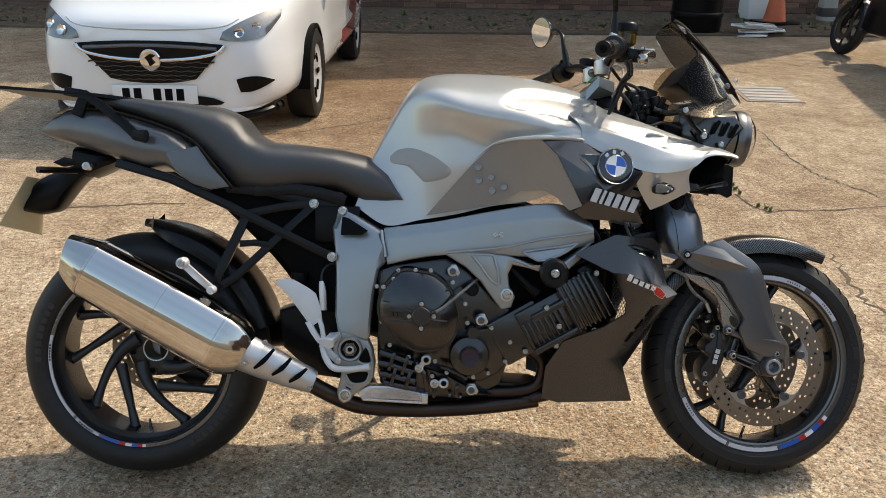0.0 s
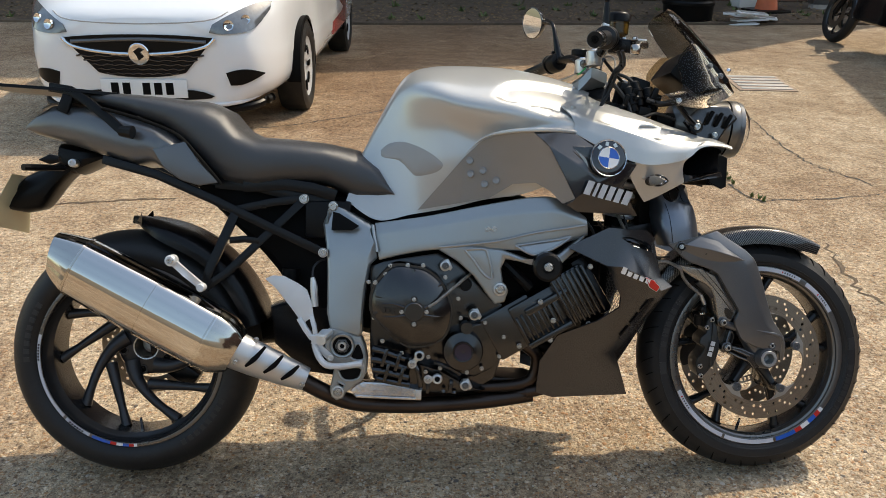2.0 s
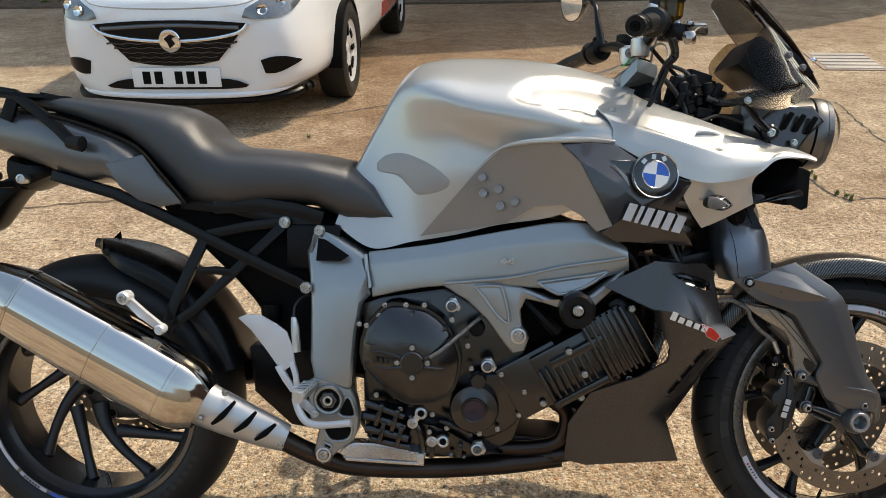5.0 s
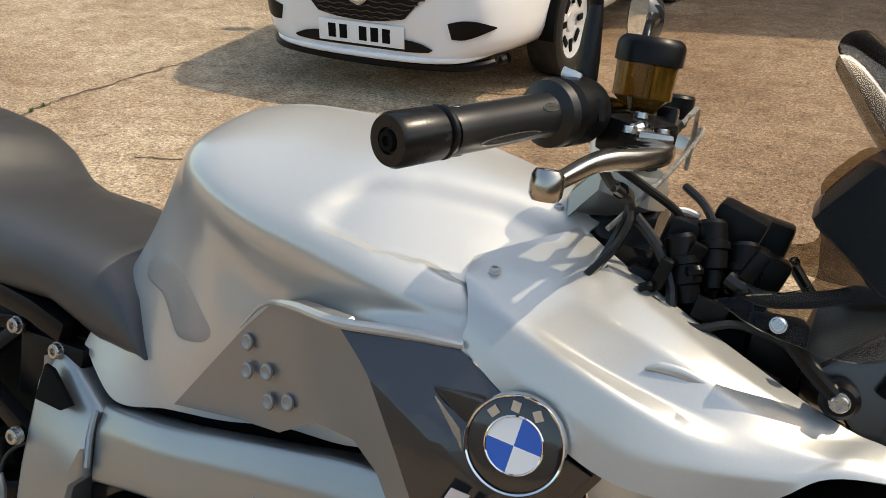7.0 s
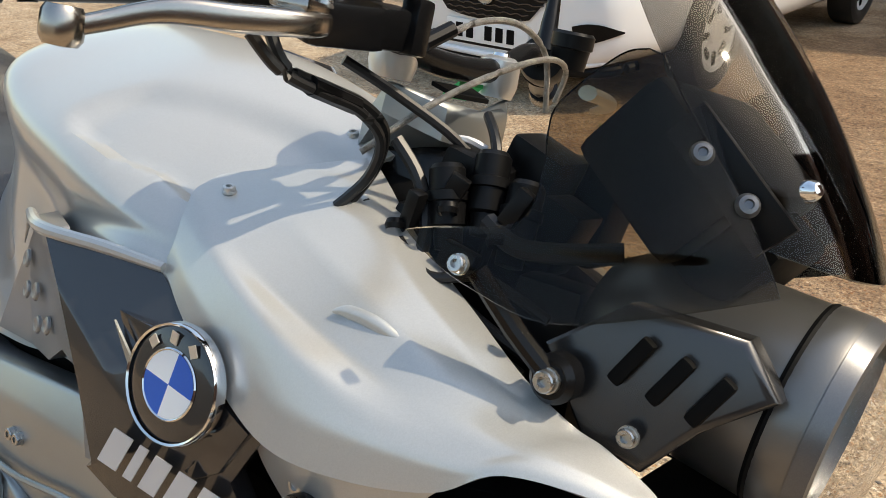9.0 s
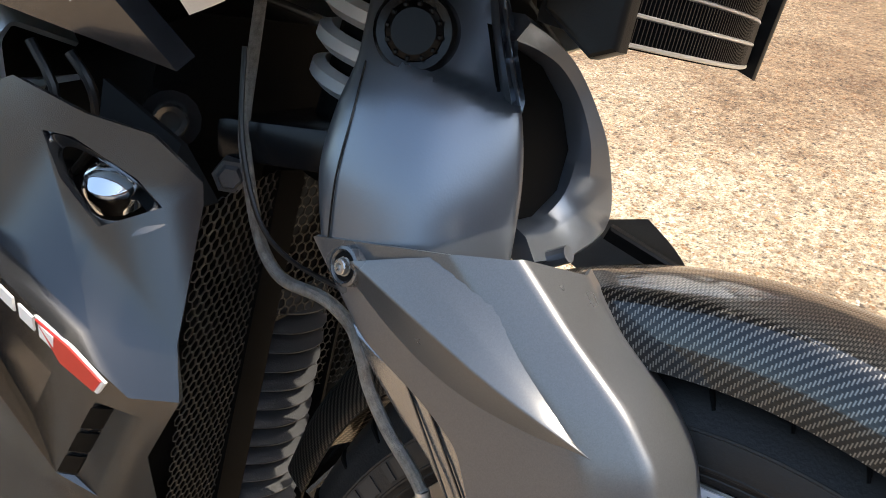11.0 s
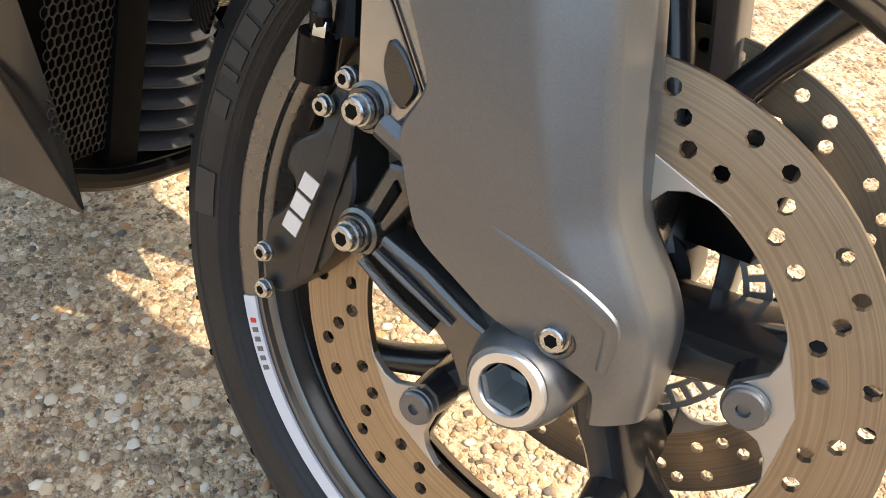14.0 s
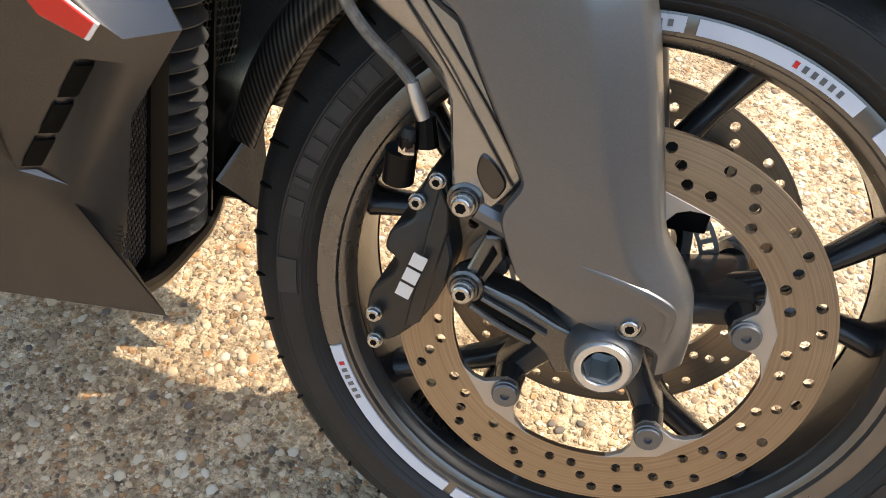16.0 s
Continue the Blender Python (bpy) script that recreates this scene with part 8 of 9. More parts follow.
def leg_cover(side):
    rear = [(1.334, 0.606), (1.384, 0.565), (1.433, 0.549), (1.460, 0.536), (1.474, 0.513), (1.489, 0.488), (1.516, 0.446), (1.520, 0.436), (1.508, 0.412), (1.528, 0.368), (1.573, 0.347), (1.632, 0.337), (1.636, 0.311)]
    first = [(1.427, 0.630), (1.464, 0.606), (1.504, 0.581), (1.530, 0.557), (1.541, 0.530), (1.551, 0.502), (1.569, 0.452), (1.575, 0.440), (1.592, 0.402), (1.616, 0.378), (1.630, 0.366), (1.640, 0.338), (1.641, 0.311)]
    second = [(1.454, 0.632), (1.490, 0.608), (1.529, 0.584), (1.552, 0.562), (1.563, 0.536), (1.572, 0.512), (1.587, 0.462), (1.591, 0.450), (1.606, 0.408), (1.628, 0.378), (1.640, 0.362), (1.646, 0.335), (1.648, 0.309)]
    front = [(1.474, 0.628), (1.503, 0.604), (1.540, 0.582), (1.560, 0.563), (1.571, 0.538), (1.579, 0.512), (1.594, 0.466), (1.598, 0.452), (1.613, 0.402), (1.638, 0.374), (1.647, 0.358), (1.651, 0.332), (1.652, 0.306)]
    depth = [0.128, 0.128, 0.127, 0.126, 0.1255, 0.125, 0.124, 0.1235, 0.122, 0.119, 0.115, 0.107, 0.099]
    rows = []
    for a, b, c, d, y in zip(rear, first, second, front, depth):
        ax, az = a
        rows.append([(ax + 0.006, -(y - 0.022) * side, az + 0.003), (ax, -y * side, az), (b[0], -(y - 0.005) * side, b[1]), (c[0] + 0.004, -(y - 0.0165) * side, c[1] + 0.005), (d[0], -max(y - 0.062, 0.05) * side, d[1]), (d[0] - 0.008, -0.046 * side, d[1] - 0.002)])
    return facets(rows if side > 0 else rows[2:], 4, 0.0042, 0.003, 3, 0.010)


POCKET = [(1.4864, -0.1148, 0.4478), (1.4976, -0.1146, 0.4419), (1.5080, -0.1142, 0.4290), (1.5015, -0.1140, 0.4155), (1.4920, -0.1142, 0.4215), (1.4850, -0.1146, 0.4335)]
HOSE = [(1.371, -0.122, 0.558), (1.372, -0.11, 0.542), (1.380, -0.106, 0.523), (1.397, -0.102, 0.502), (1.419, -0.099, 0.485), (1.430, -0.098, 0.475)]


def leg_plate(side):
    o = [(1.359, -0.112, 0.558), (1.385, -0.113, 0.551), (1.410, -0.114, 0.547), (1.424, -0.115, 0.545), (1.459, -0.115, 0.527), (1.485, -0.114, 0.487), (1.517, -0.112, 0.435), (1.511, -0.112, 0.422), (1.500, -0.112, 0.406), (1.488, -0.112, 0.402), (1.474, -0.112, 0.403), (1.470, -0.112, 0.419), (1.465, -0.112, 0.443), (1.459, -0.112, 0.475), (1.450, -0.112, 0.492), (1.435, -0.112, 0.505), (1.407, -0.111, 0.519), (1.376, -0.11, 0.539)]
    return slab([(x, y * side, z) for x, y, z in o], 0.026, 0.006, 3, way=(0, side, 0))


for s in (1, -0.86):
    lc = part("fork_leg_cover", leg_cover(s), GUNMETAL, bike, "gunmetal metallic fork leg cover with a raised ridge")
    ridge = facets([[(x, y * s, z) for x, y, z in r] for r in (
        [(1.350, -0.124, 0.589), (1.372, -0.138, 0.606), (1.402, -0.131, 0.619), (1.434, -0.121, 0.632)],
        [(1.398, -0.126, 0.571), (1.4327, -0.1425, 0.5945), (1.446, -0.134, 0.606), (1.461, -0.1215, 0.6175)],
        [(1.446, -0.126, 0.560), (1.469, -0.1405, 0.5850), (1.477, -0.132, 0.591), (1.486, -0.1210, 0.597)],
        [(1.492, -0.1245, 0.560), (1.502, -0.1335, 0.5755), (1.506, -0.128, 0.577), (1.510, -0.1210, 0.5785)],
        [(1.527, -0.120, 0.5605), (1.531, -0.1215, 0.5655), (1.531, -0.1212, 0.565), (1.530, -0.1195, 0.5615)])], 5, 0.0018, 0.0)
    part("cover_ridge", ridge, GUNMETAL, lc)
    lp = part("fork_leg_flank", leg_plate(s), FLANK, bike, "grey cast fork leg flank with two grooves")
    # grooves drawn as thin darker rods, their shade put into the colour
    for q in ([(1.4236, -0.1160, 0.5453), (1.4502, -0.1163, 0.5169), (1.4882, -0.1160, 0.474), (1.514, -0.1150, 0.4394)], [(1.411, -0.1150, 0.5440), (1.4467, -0.1163, 0.5065), (1.4807, -0.1160, 0.4666), (1.511, -0.1150, 0.4287)]):
        part("leg_groove", tube([(x, (y + 0.0010) * s, z) for x, y, z in q], 0.0009, 6, 4), LEGCAST, lp)
    # flat black plate; the pocket's shade is only in its colour
    part("flank_pocket", slab([(x, y * s, z) for x, y, z in rounded_loop(POCKET, 2)], 0.004, 0.001, 1, way=(0, s, 0)), ENGINE, lp, "flat black plate painting the shaded hollow beside the bolt")
    part("bolt_recess", lathe([(0.0, 0.0004), (0.0085, 0.0004), (0.0098, 0.0022), (0.0115, 0.0014), (0.0122, -0.006)], (1.366, -0.1335 * s, 0.600), (-0.1, -s, 0.05), 24), GUNMETAL, lc)
    # black disc darkens the bolt recess like shade
    part("recess_floor", lathe([(0.0, 0.0010), (0.0084, 0.0010), (0.0086, 0.0)], (1.366, -0.1335 * s, 0.600), (-0.1, -s, 0.05), 20), DARK, lc)
    bolt((1.366, -0.1345 * s, 0.600), 0.0050, lc, (-0.1, -s, 0.05))
    part("cover_crease", tube([(x, (y + 0.001) * s, z) for x, y, z in [(1.566, -0.1215, 0.390), (1.587, -0.12, 0.386), (1.609, -0.118, 0.381), (1.626, -0.115, 0.374), (1.632, -0.113, 0.367), (1.633, -0.109, 0.345)]], [0.0006, 0.003, 0.0042, 0.0046, 0.0042, 0.003], 10, 5, flat=0.55), GUNMETAL, lc)
    bolt((1.609, -0.1125 * s, 0.351), 0.0065, lc, (0.05, -s, 0.05))
    # black disc on the bolt head paints the shade in its socket
    part("bolt_socket", lathe([(0.0, 0.0056), (0.0018, 0.0056), (0.0035, 0.0052)], (1.609, -0.1125 * s, 0.351), (0.05, -s, 0.05), 6), DARK, lc)
    part("bolt_seat", lathe([(0.0078, -0.003), (0.0082, 0.0012), (0.0098, 0.0016), (0.0108, 0.0), (0.0110, -0.004)], (1.609, -0.1125 * s, 0.351), (0.05, -s, 0.05), 24), LEGCAST, lc)
    legc = bmesh.new()
    tube([(1.44, -0.09 * s, 0.53), (1.51, -0.088 * s, 0.46), (1.56, -0.085 * s, 0.38), (1.593, -0.085 * s, 0.325)], [0.035, 0.032, 0.03, 0.03], 14, 4, legc, flat=0.6)
    tube([(1.490, -0.108 * s, 0.405), (1.530, -0.102 * s, 0.392), (1.56, -0.095 * s, 0.39)], [0.009, 0.010, 0.012], 10, 3, legc)
    part("fork_leg", legc, GUNMETAL, bike, "grey cast fork leg")
    arm = slab([(x, y * s, z) for x, y, z in [(1.4805, -0.116, 0.341), (1.4830, -0.116, 0.351), (1.491, -0.115, 0.357), (1.500, -0.113, 0.388), (1.512, -0.110, 0.390), (1.516, -0.110, 0.372), (1.506, -0.113, 0.350), (1.534, -0.109, 0.3435), (1.562, -0.106, 0.331), (1.588, -0.104, 0.322), (1.590, -0.104, 0.296), (1.569, -0.105, 0.288), (1.558, -0.106, 0.303), (1.547, -0.108, 0.312), (1.521, -0.112, 0.3215), (1.497, -0.115, 0.3335), (1.486, -0.116, 0.332)]], 0.022, 0.0045, 3, way=(0, s, 0))
    arm_ob = part("caliper_arm", arm, LEGCAST, bike, "dark cast forked caliper arm with slots laid on in black")
    # black plates on the arm paint the shade of its slots
    for slot in ([(1.502, -0.1165, 0.3365), (1.506, -0.1165, 0.3405), (1.549, -0.1105, 0.3205), (1.547, -0.1105, 0.3150)], [(1.500, -0.1160, 0.3590), (1.5065, -0.1145, 0.3820), (1.5105, -0.1140, 0.3770), (1.5045, -0.1155, 0.3575)]):
        part("arm_slot", slab([(x, y * s, z) for x, y, z in slot], 0.004, 0.0008, 1, way=(0, s, 0)), DARK, arm_ob)
    for rib in ([(1.500, -0.1175, 0.334), (1.522, -0.1145, 0.3228), (1.547, -0.1105, 0.3135)], [(1.507, -0.1170, 0.3425), (1.530, -0.1135, 0.3335), (1.556, -0.1090, 0.3225)]):
        part("arm_rib", tube([(x, y * s, z) for x, y, z in rib], [0.0022, 0.0026, 0.0022], 8, 4), LEGCAST, arm_ob)
    part("axle_clamp", lathe([(0.013, 0.007), (0.0145, 0.010), (0.0215, 0.010), (0.0235, 0.007), (0.027, -0.004), (0.030, -0.035), (0.02, -0.035)], (1.5985, -0.112 * s, 0.318), (0.06, -s, 0.05), 40), GUNMETAL, bike)
    part("axle_ring", lathe([(0.0128, 0.010), (0.0142, 0.0125), (0.0188, 0.0125), (0.0205, 0.010), (0.0205, 0.002)], (1.5985, -0.112 * s, 0.318), (0.06, -s, 0.05), 40), ALLOY, bike)
    part("axle_socket", lathe([(0.0, -0.012), (0.0105, -0.012), (0.0122, 0.009), (0.0135, 0.0115)], (1.5985, -0.112 * s, 0.318), (0.06, -s, 0.05), 6), FRAMEGREY, bike, smooth=20)
    cal = slab([(x, y * s, z) for x, y, z in rounded_loop([(1.447, -0.098, 0.401), (1.451, -0.098, 0.418), (1.465, -0.098, 0.417), (1.471, -0.1, 0.399), (1.472, -0.103, 0.378), (1.481, -0.106, 0.355), (1.475, -0.106, 0.322), (1.464, -0.105, 0.297), (1.444, -0.104, 0.271), (1.428, -0.103, 0.268), (1.421, -0.103, 0.289), (1.422, -0.104, 0.313), (1.437, -0.106, 0.331), (1.441, -0.107, 0.346), (1.428, -0.104, 0.350), (1.431, -0.104, 0.368), (1.448, -0.102, 0.382), (1.440, -0.098, 0.392)], 2)], 0.062, 0.005, 3, way=(0, s, 0))
    cal_ob = part("brake_caliper", cal, CALIPER, bike, "black brake caliper with bare bolts")
    part("caliper_bridge", slab([(x, y * s, z) for x, y, z in [(1.461, -0.104, 0.411), (1.471, -0.107, 0.397), (1.473, -0.108, 0.380), (1.465, -0.109, 0.300), (1.453, -0.108, 0.288), (1.457, -0.11, 0.335), (1.458, -0.108, 0.372)]], 0.008, 0.003, 3, way=(0, s, 0)), CALIPER, cal_ob)
    if s == 1:
        l0, l1 = [(1.455, -0.116, 0.321), (1.465, -0.116, 0.361)]
        lettering(cal_ob, l0, [(l1[i] - l0[i]) / 3 for i in range(3)], 3, 0.011, WHITEALLOY, gap=0.2)
    for p in ((1.459, -0.103, 0.414), (1.447, -0.102, 0.394), (1.430, -0.110, 0.297), (1.433, -0.108, 0.272)):
        bolt((p[0], p[1] * s, p[2]), 0.0055, cal_ob, (0, -s, 0))
        # socket shade painted by a black disc on each head
        part("bolt_socket", lathe([(0.0, 0.0048), (0.0015, 0.0048), (0.0029, 0.0045)], (p[0], p[1] * s, p[2]), (0, -s, 0), 6), DARK, cal_ob)
    for p in ((1.482, -0.120, 0.410), (1.494, -0.124, 0.347)):
        bolt((p[0], p[1] * s, p[2]), 0.0072, bike, (0, -s, 0), mat=BOLT, name="caliper_bolt")
        part("bolt_washer", lathe([(0.0, 0.0), (0.0098, 0.0), (0.0106, -0.0015), (0.0106, -0.003), (0.0128, -0.004), (0.0135, -0.016)], (p[0], (p[1] + 0.003) * s, p[2]), (0, -s, 0), 28), LEGCAST, bike)
        # another black disc for the shade in the socket
        part("bolt_socket", lathe([(0.0, 0.0062), (0.0020, 0.0062), (0.0040, 0.0058)], (p[0], p[1] * s, p[2]), (0, -s, 0), 6), DARK, bike)
    ban = tube([(1.428, -0.090 * s, 0.400), (1.428, -0.092 * s, 0.425)], [0.0115, 0.0115], 14, 1)
    tube([(1.434, -0.097 * s, 0.424), (1.433, -0.101 * s, 0.440)], [0.0065, 0.0055], 10, 1, ban)
    tube([(1.444, -0.088 * s, 0.430), (1.440, -0.088 * s, 0.452)], [0.009, 0.007], 10, 1, ban)
    part("hose_union", ban, PLASTIC, cal_ob)
    part("bleed_nut", lathe([(0, 0.004), (0.0055, 0.004), (0.0065, 0.0), (0.0065, -0.004)], (1.434, -0.099 * s, 0.431), (0, 0, 1), 6), CHROME, cal_ob)
    part("bleed_cap", lathe([(0, 0.008), (0.004, 0.007), (0.0055, 0.002), (0.0055, -0.001)], (1.4335, -0.1005 * s, 0.438), (0, 0, 1), 12), RUBBER, cal_ob)
    part("brake_hose", tube([(x, y * s, z) for x, y, z in [(1.205, -0.085, 0.735), (1.215, -0.092, 0.680), (1.230, -0.103, 0.640), (1.246, -0.107, 0.612), (1.262, -0.107, 0.582), (1.276, -0.107, 0.566), (1.297, -0.108, 0.558), (1.333, -0.108, 0.561), (1.356, -0.106, 0.553)] + HOSE[1:]], 0.0042, 10, 6), BRAID, bike, "braided steel brake hose")
    part("hose_ferrule", tube([(x, y * s, z) for x, y, z in [(1.430, -0.098, 0.476), (1.435, -0.097, 0.464), (1.441, -0.096, 0.452)]], [0.0046, 0.0051, 0.0046], 20, 2), ALLOY, bike)
part("sensor_cable", tube([(1.222, -0.106, 0.69), (1.240, -0.112, 0.635), (1.268, -0.112, 0.590), (1.300, -0.110, 0.574), (1.345, -0.106, 0.572)], 0.0018, 6, 5), CABLE, bike)
def front_guard():
    rows = []
    for i in range(12):
        a = radians(60 + 109 * i / 11)
        d = Vector((math.cos(a), 0, math.sin(a)))
        e = (0.72, 0.94)[i > 0] if i < 2 else (1.0 if i < 7 else 1.0 - 0.05 * (i - 6))
        r, h, c = 0.337, 0.060 * e, Vector((1.593, 0, 0.310))
        side = [c + d * (r - 0.044 * e) + Vector((0, -h, 0)), c + d * (r - 0.026) + Vector((0, -h * 0.98, 0)), c + d * (r - 0.008) + Vector((0, -h * 0.86, 0)), c + d * (r - 0.003) + Vector((0, -h * 0.6, 0))]
        rows.append(side + [c + d * r] + [Vector((p.x, -p.y, p.z)) for p in side[::-1]])
    return rows


part("front_mudguard", patch(front_guard(), 4, 0.003, uv=True), CARBON, bike, "glossy carbon twill front mudguard")
part("mudguard_mount", tube([(1.425, -0.03, 0.612), (1.445, -0.03, 0.626)], 0.0055, 10, 1), FORKBLUE, bike)
part("mudguard_stay", stroke([(1.42, 0.07, 0.62), (1.50, 0.09, 0.60), (1.545, 0.09, 0.575)], 0.012, 0.006), PLASTIC, bike)
part("sensor_shroud", slab([(1.60, 0.035, 0.42), (1.655, 0.035, 0.43), (1.655, 0.035, 0.36), (1.615, 0.035, 0.355)], 0.02, 0.004), PLASTIC, bike)

# ---- lamp, screen and bars ----
lc0, lax = Vector((1.475, -0.020, 0.897)), Vector((1.0, 0.0, -0.10)).normalized()
lamp = lathe([(0.0, -0.125), (0.045, -0.120), (0.061, -0.095), (0.068, -0.05), (0.070, 0.018), (0.0705, 0.022), (0.072, 0.026), (0.0725, 0.042), (0.069, 0.050), (0.066, 0.044), (0.0, -0.02)], lc0, lax, 56)
lamp_ob = part("headlamp", lamp, LAMPGREY, bike, "round headlamp in a grey shell")
part("reflector", lathe([(0.0, 0.000), (0.03, 0.010), (0.054, 0.032), (0.0655, 0.048)], lc0, lax, 48), REFLECTOR, lamp_ob)
lens_ob = part("lens", lathe([(0.0, 0.084), (0.03, 0.081), (0.050, 0.074), (0.060, 0.064), (0.066, 0.050), (0.064, 0.050), (0.058, 0.0625), (0.048, 0.072), (0.03, 0.079), (0.0, 0.082)], lc0, lax, 48), GLASS, lamp_ob, "clear domed lamp glass")
lens_ob.visible_shadow = False
part("lamp_bulb", lathe([(0, 0.034), (0.008, 0.032), (0.0095, 0.024), (0.0095, 0.004)], lc0, lax, 20), CHROME, lamp_ob)
part("lamp_trim", lathe([(0.064, 0.046), (0.0655, 0.057), (0.0695, 0.0555), (0.0728, 0.044)], lc0, lax, 48), GUNMETAL, lamp_ob)
part("shell_seam", lathe([(0.0705, 0.0185), (0.0718, 0.021), (0.0708, 0.0235)], lc0, lax, 48), DARK, lamp_ob)
for s in (1, -1):
    brk = slab([(x, y * s, z) for x, y, z in ((1.365, -0.130, 0.905), (1.410, -0.122, 0.945), (1.480, -0.108, 0.945), (1.505, -0.105, 0.915), (1.470, -0.118, 0.885), (1.445, -0.128, 0.850), (1.405, -0.132, 0.858))], 0.02, 0.006, 3, way=(0, s, 0))
    b_ob = part("lamp_bracket", brk, BELLY, bike, "dark satin ribbed headlamp bracket")
    for i in range(3):
        # black blocks on the bracket paint the shade of its openings
        part("bracket_slot", rounded_box((1.425 + i * 0.024, (-0.1305 + i * 0.004) * s, 0.915 - i * 0.004), (0.010, 0.008, 0.036), 0.003, (0, 28, 0)), DARK, b_ob)
    bolt((1.437, -0.137 * s, 0.873), 0.0062, b_ob, (0, -s, 0))
    part("screen_stay", tube([(x, y * s, z) for x, y, z in ((1.332, -0.172, 0.945), (1.360, -0.160, 0.915), (1.387, -0.150, 0.892))], 0.007, 10, 4), MATTBLACK, bike)
    part("stay_eye", lathe([(0.0, 0.004), (0.012, 0.004), (0.016, 0.0), (0.016, -0.012)], (1.387, -0.150 * s, 0.892), (0, -s, 0), 20), MATTBLACK, bike)
    bolt((1.387, -0.156 * s, 0.892), 0.0075, bike, (0, -s, 0))
    bolt((1.3302, -0.1905 * s, 0.9495), 0.0060, bike, (0, -s, 0.2))
    rim_line = (1.279, -0.183, 0.956), (1.299, -0.178, 0.964), (1.345, -0.16, 0.979), (1.347, -0.148, 1.01), (1.341, -0.143, 1.034), (1.342, -0.138, 1.054), (1.368, -0.128, 1.087), (1.383, -0.122, 1.094)
    rail = (1.490, -0.110, 0.974), (1.482, -0.107, 0.985), (1.470, -0.104, 1.000), (1.452, -0.104, 1.022), (1.438, -0.108, 1.038), (1.422, -0.112, 1.056), (1.400, -0.117, 1.082), (1.392, -0.119, 1.092)
    net = [[(1.280, -0.183, 0.957), (1.308, -0.186, 0.945), (1.340, -0.188, 0.938), (1.390, -0.185, 0.934), (1.438, -0.156, 0.950), (1.490, -0.110, 0.974)]]
    for p, q, bow in zip(rim_line[1:], rail[1:], (0.014, 0.018, 0.016, 0.014, 0.010, 0.004, 0.0)):
        p, q = Vector(p), Vector(q)
        net.append([p.lerp(q, f) + Vector((0.3, -1, -0.5)) * bow * 4 * f * (1 - f) for f in (0, 0.2, 0.4, 0.6, 0.8, 1)])
    side_screen = patch([[(x, y * s, z) for x, y, z in r] for r in net], 5, 0.002)
    so = part("side_screen", side_screen, SIDESMOKE, bike, "smoked translucent side deflector")
    so.visible_shadow = False
    for p in ((1.428, -0.116, 1.042), (1.458, -0.106, 1.019)):
        part("screen_screw", lathe([(0, 0.001), (0.0025, 0.001), (0.003, 0.003), (0.0055, 0.0025), (0.0075, -0.002)], (p[0], p[1] * s, p[2]), (0.45, -s, 0.35), 16), GUNMETAL, so)
    part("screen_bracket", stroke([(1.405, -0.100 * s, 1.060), (1.435, -0.100 * s, 1.035), (1.475, -0.092 * s, 1.000)], 0.03, 0.004 * s), PLASTIC, bike)
screen_rows = []
for xc, zc, w, xe, ze in ((1.525, 0.985, 0.090, 1.470, 0.995), (1.503, 1.025, 0.103, 1.435, 1.035), (1.470, 1.073, 0.108, 1.400, 1.078), (1.437, 1.113, 0.106, 1.371, 1.112), (1.402, 1.150, 0.100, 1.342, 1.150), (1.376, 1.176, 0.089, 1.327, 1.172), (1.358, 1.190, 0.062, 1.332, 1.186), (1.350, 1.195, 0.024, 1.344, 1.194)):
    screen_rows.append([(xc + (xe - xc) * f * f, y * w, zc + (ze - zc) * f * f) for y, f in ((-1, 1), (-0.85, 0.82), (-0.6, 0.55), (-0.3, 0.26), (0, 0), (0.3, 0.26), (0.6, 0.55), (0.85, 0.82), (1, 1))])
ws = part("windscreen", patch(screen_rows, 4, 0.003), SMOKE, bike, "small smoked fly screen with rounded top")
ws.visible_shadow = False
part("screen_fixing", lathe([(0, 0.006), (0.004, 0.005), (0.0065, 0.002), (0.007, -0.003)], (1.484, -0.085, 1.034), (0.8, -0.4, 0.4), 16), CHROME, ws)
dash = rounded_box((1.395, 0.0, 1.025), (0.10, 0.19, 0.075), 0.012, (0, 38, 0))
part("dashboard", dash, PLASTIC, bike, "black dashboard behind the screen")
part("cluster_back", rounded_box((1.43, 0.0, 0.985), (0.07, 0.13, 0.06), 0.01, (0, 35, 0)), DARK, bike)

# oil cooler
oc = bmesh.new()
rings = []
for i in range(9):
    t = i / 8
    y = -0.108 + 0.18 * t
    bow = 0.018 * math.sin(math.pi * t)
    rings.append([(1.430, y, 0.752), (1.474 + bow, y, 0.750), (1.473 + bow, y, 0.820), (1.430, y, 0.824)])
cooler = part("oil_cooler", loft([[Vector(p) for p in r] for r in rings]), DARK, bike, "finned oil cooler below the headlamp")
for j in range(6):
    f = j / 5
    pts = []
    for i in range(9):
        t = i / 8
        bow = 0.018 * math.sin(math.pi * t)
        pts.append((1.4752 - 0.001 * f + bow, -0.108 + 0.18 * t, 0.752 + 0.067 * f))
    part("cooler_tube", tube(pts, 0.0012, 6, 2), ALLOY, cooler)
fin = bmesh.new()
for j in range(5):
    for i in range(64):
        t = (i + 0.5) / 64
        f = (j + 0.5) / 5
        bow = 0.018 * math.sin(math.pi * t)
        rounded_box((1.4748 - 0.001 * f + bow, -0.108 + 0.18 * t, 0.752 + 0.067 * f), (0.002, 0.0009, 0.011), 0, (0, 0, 0), fin)
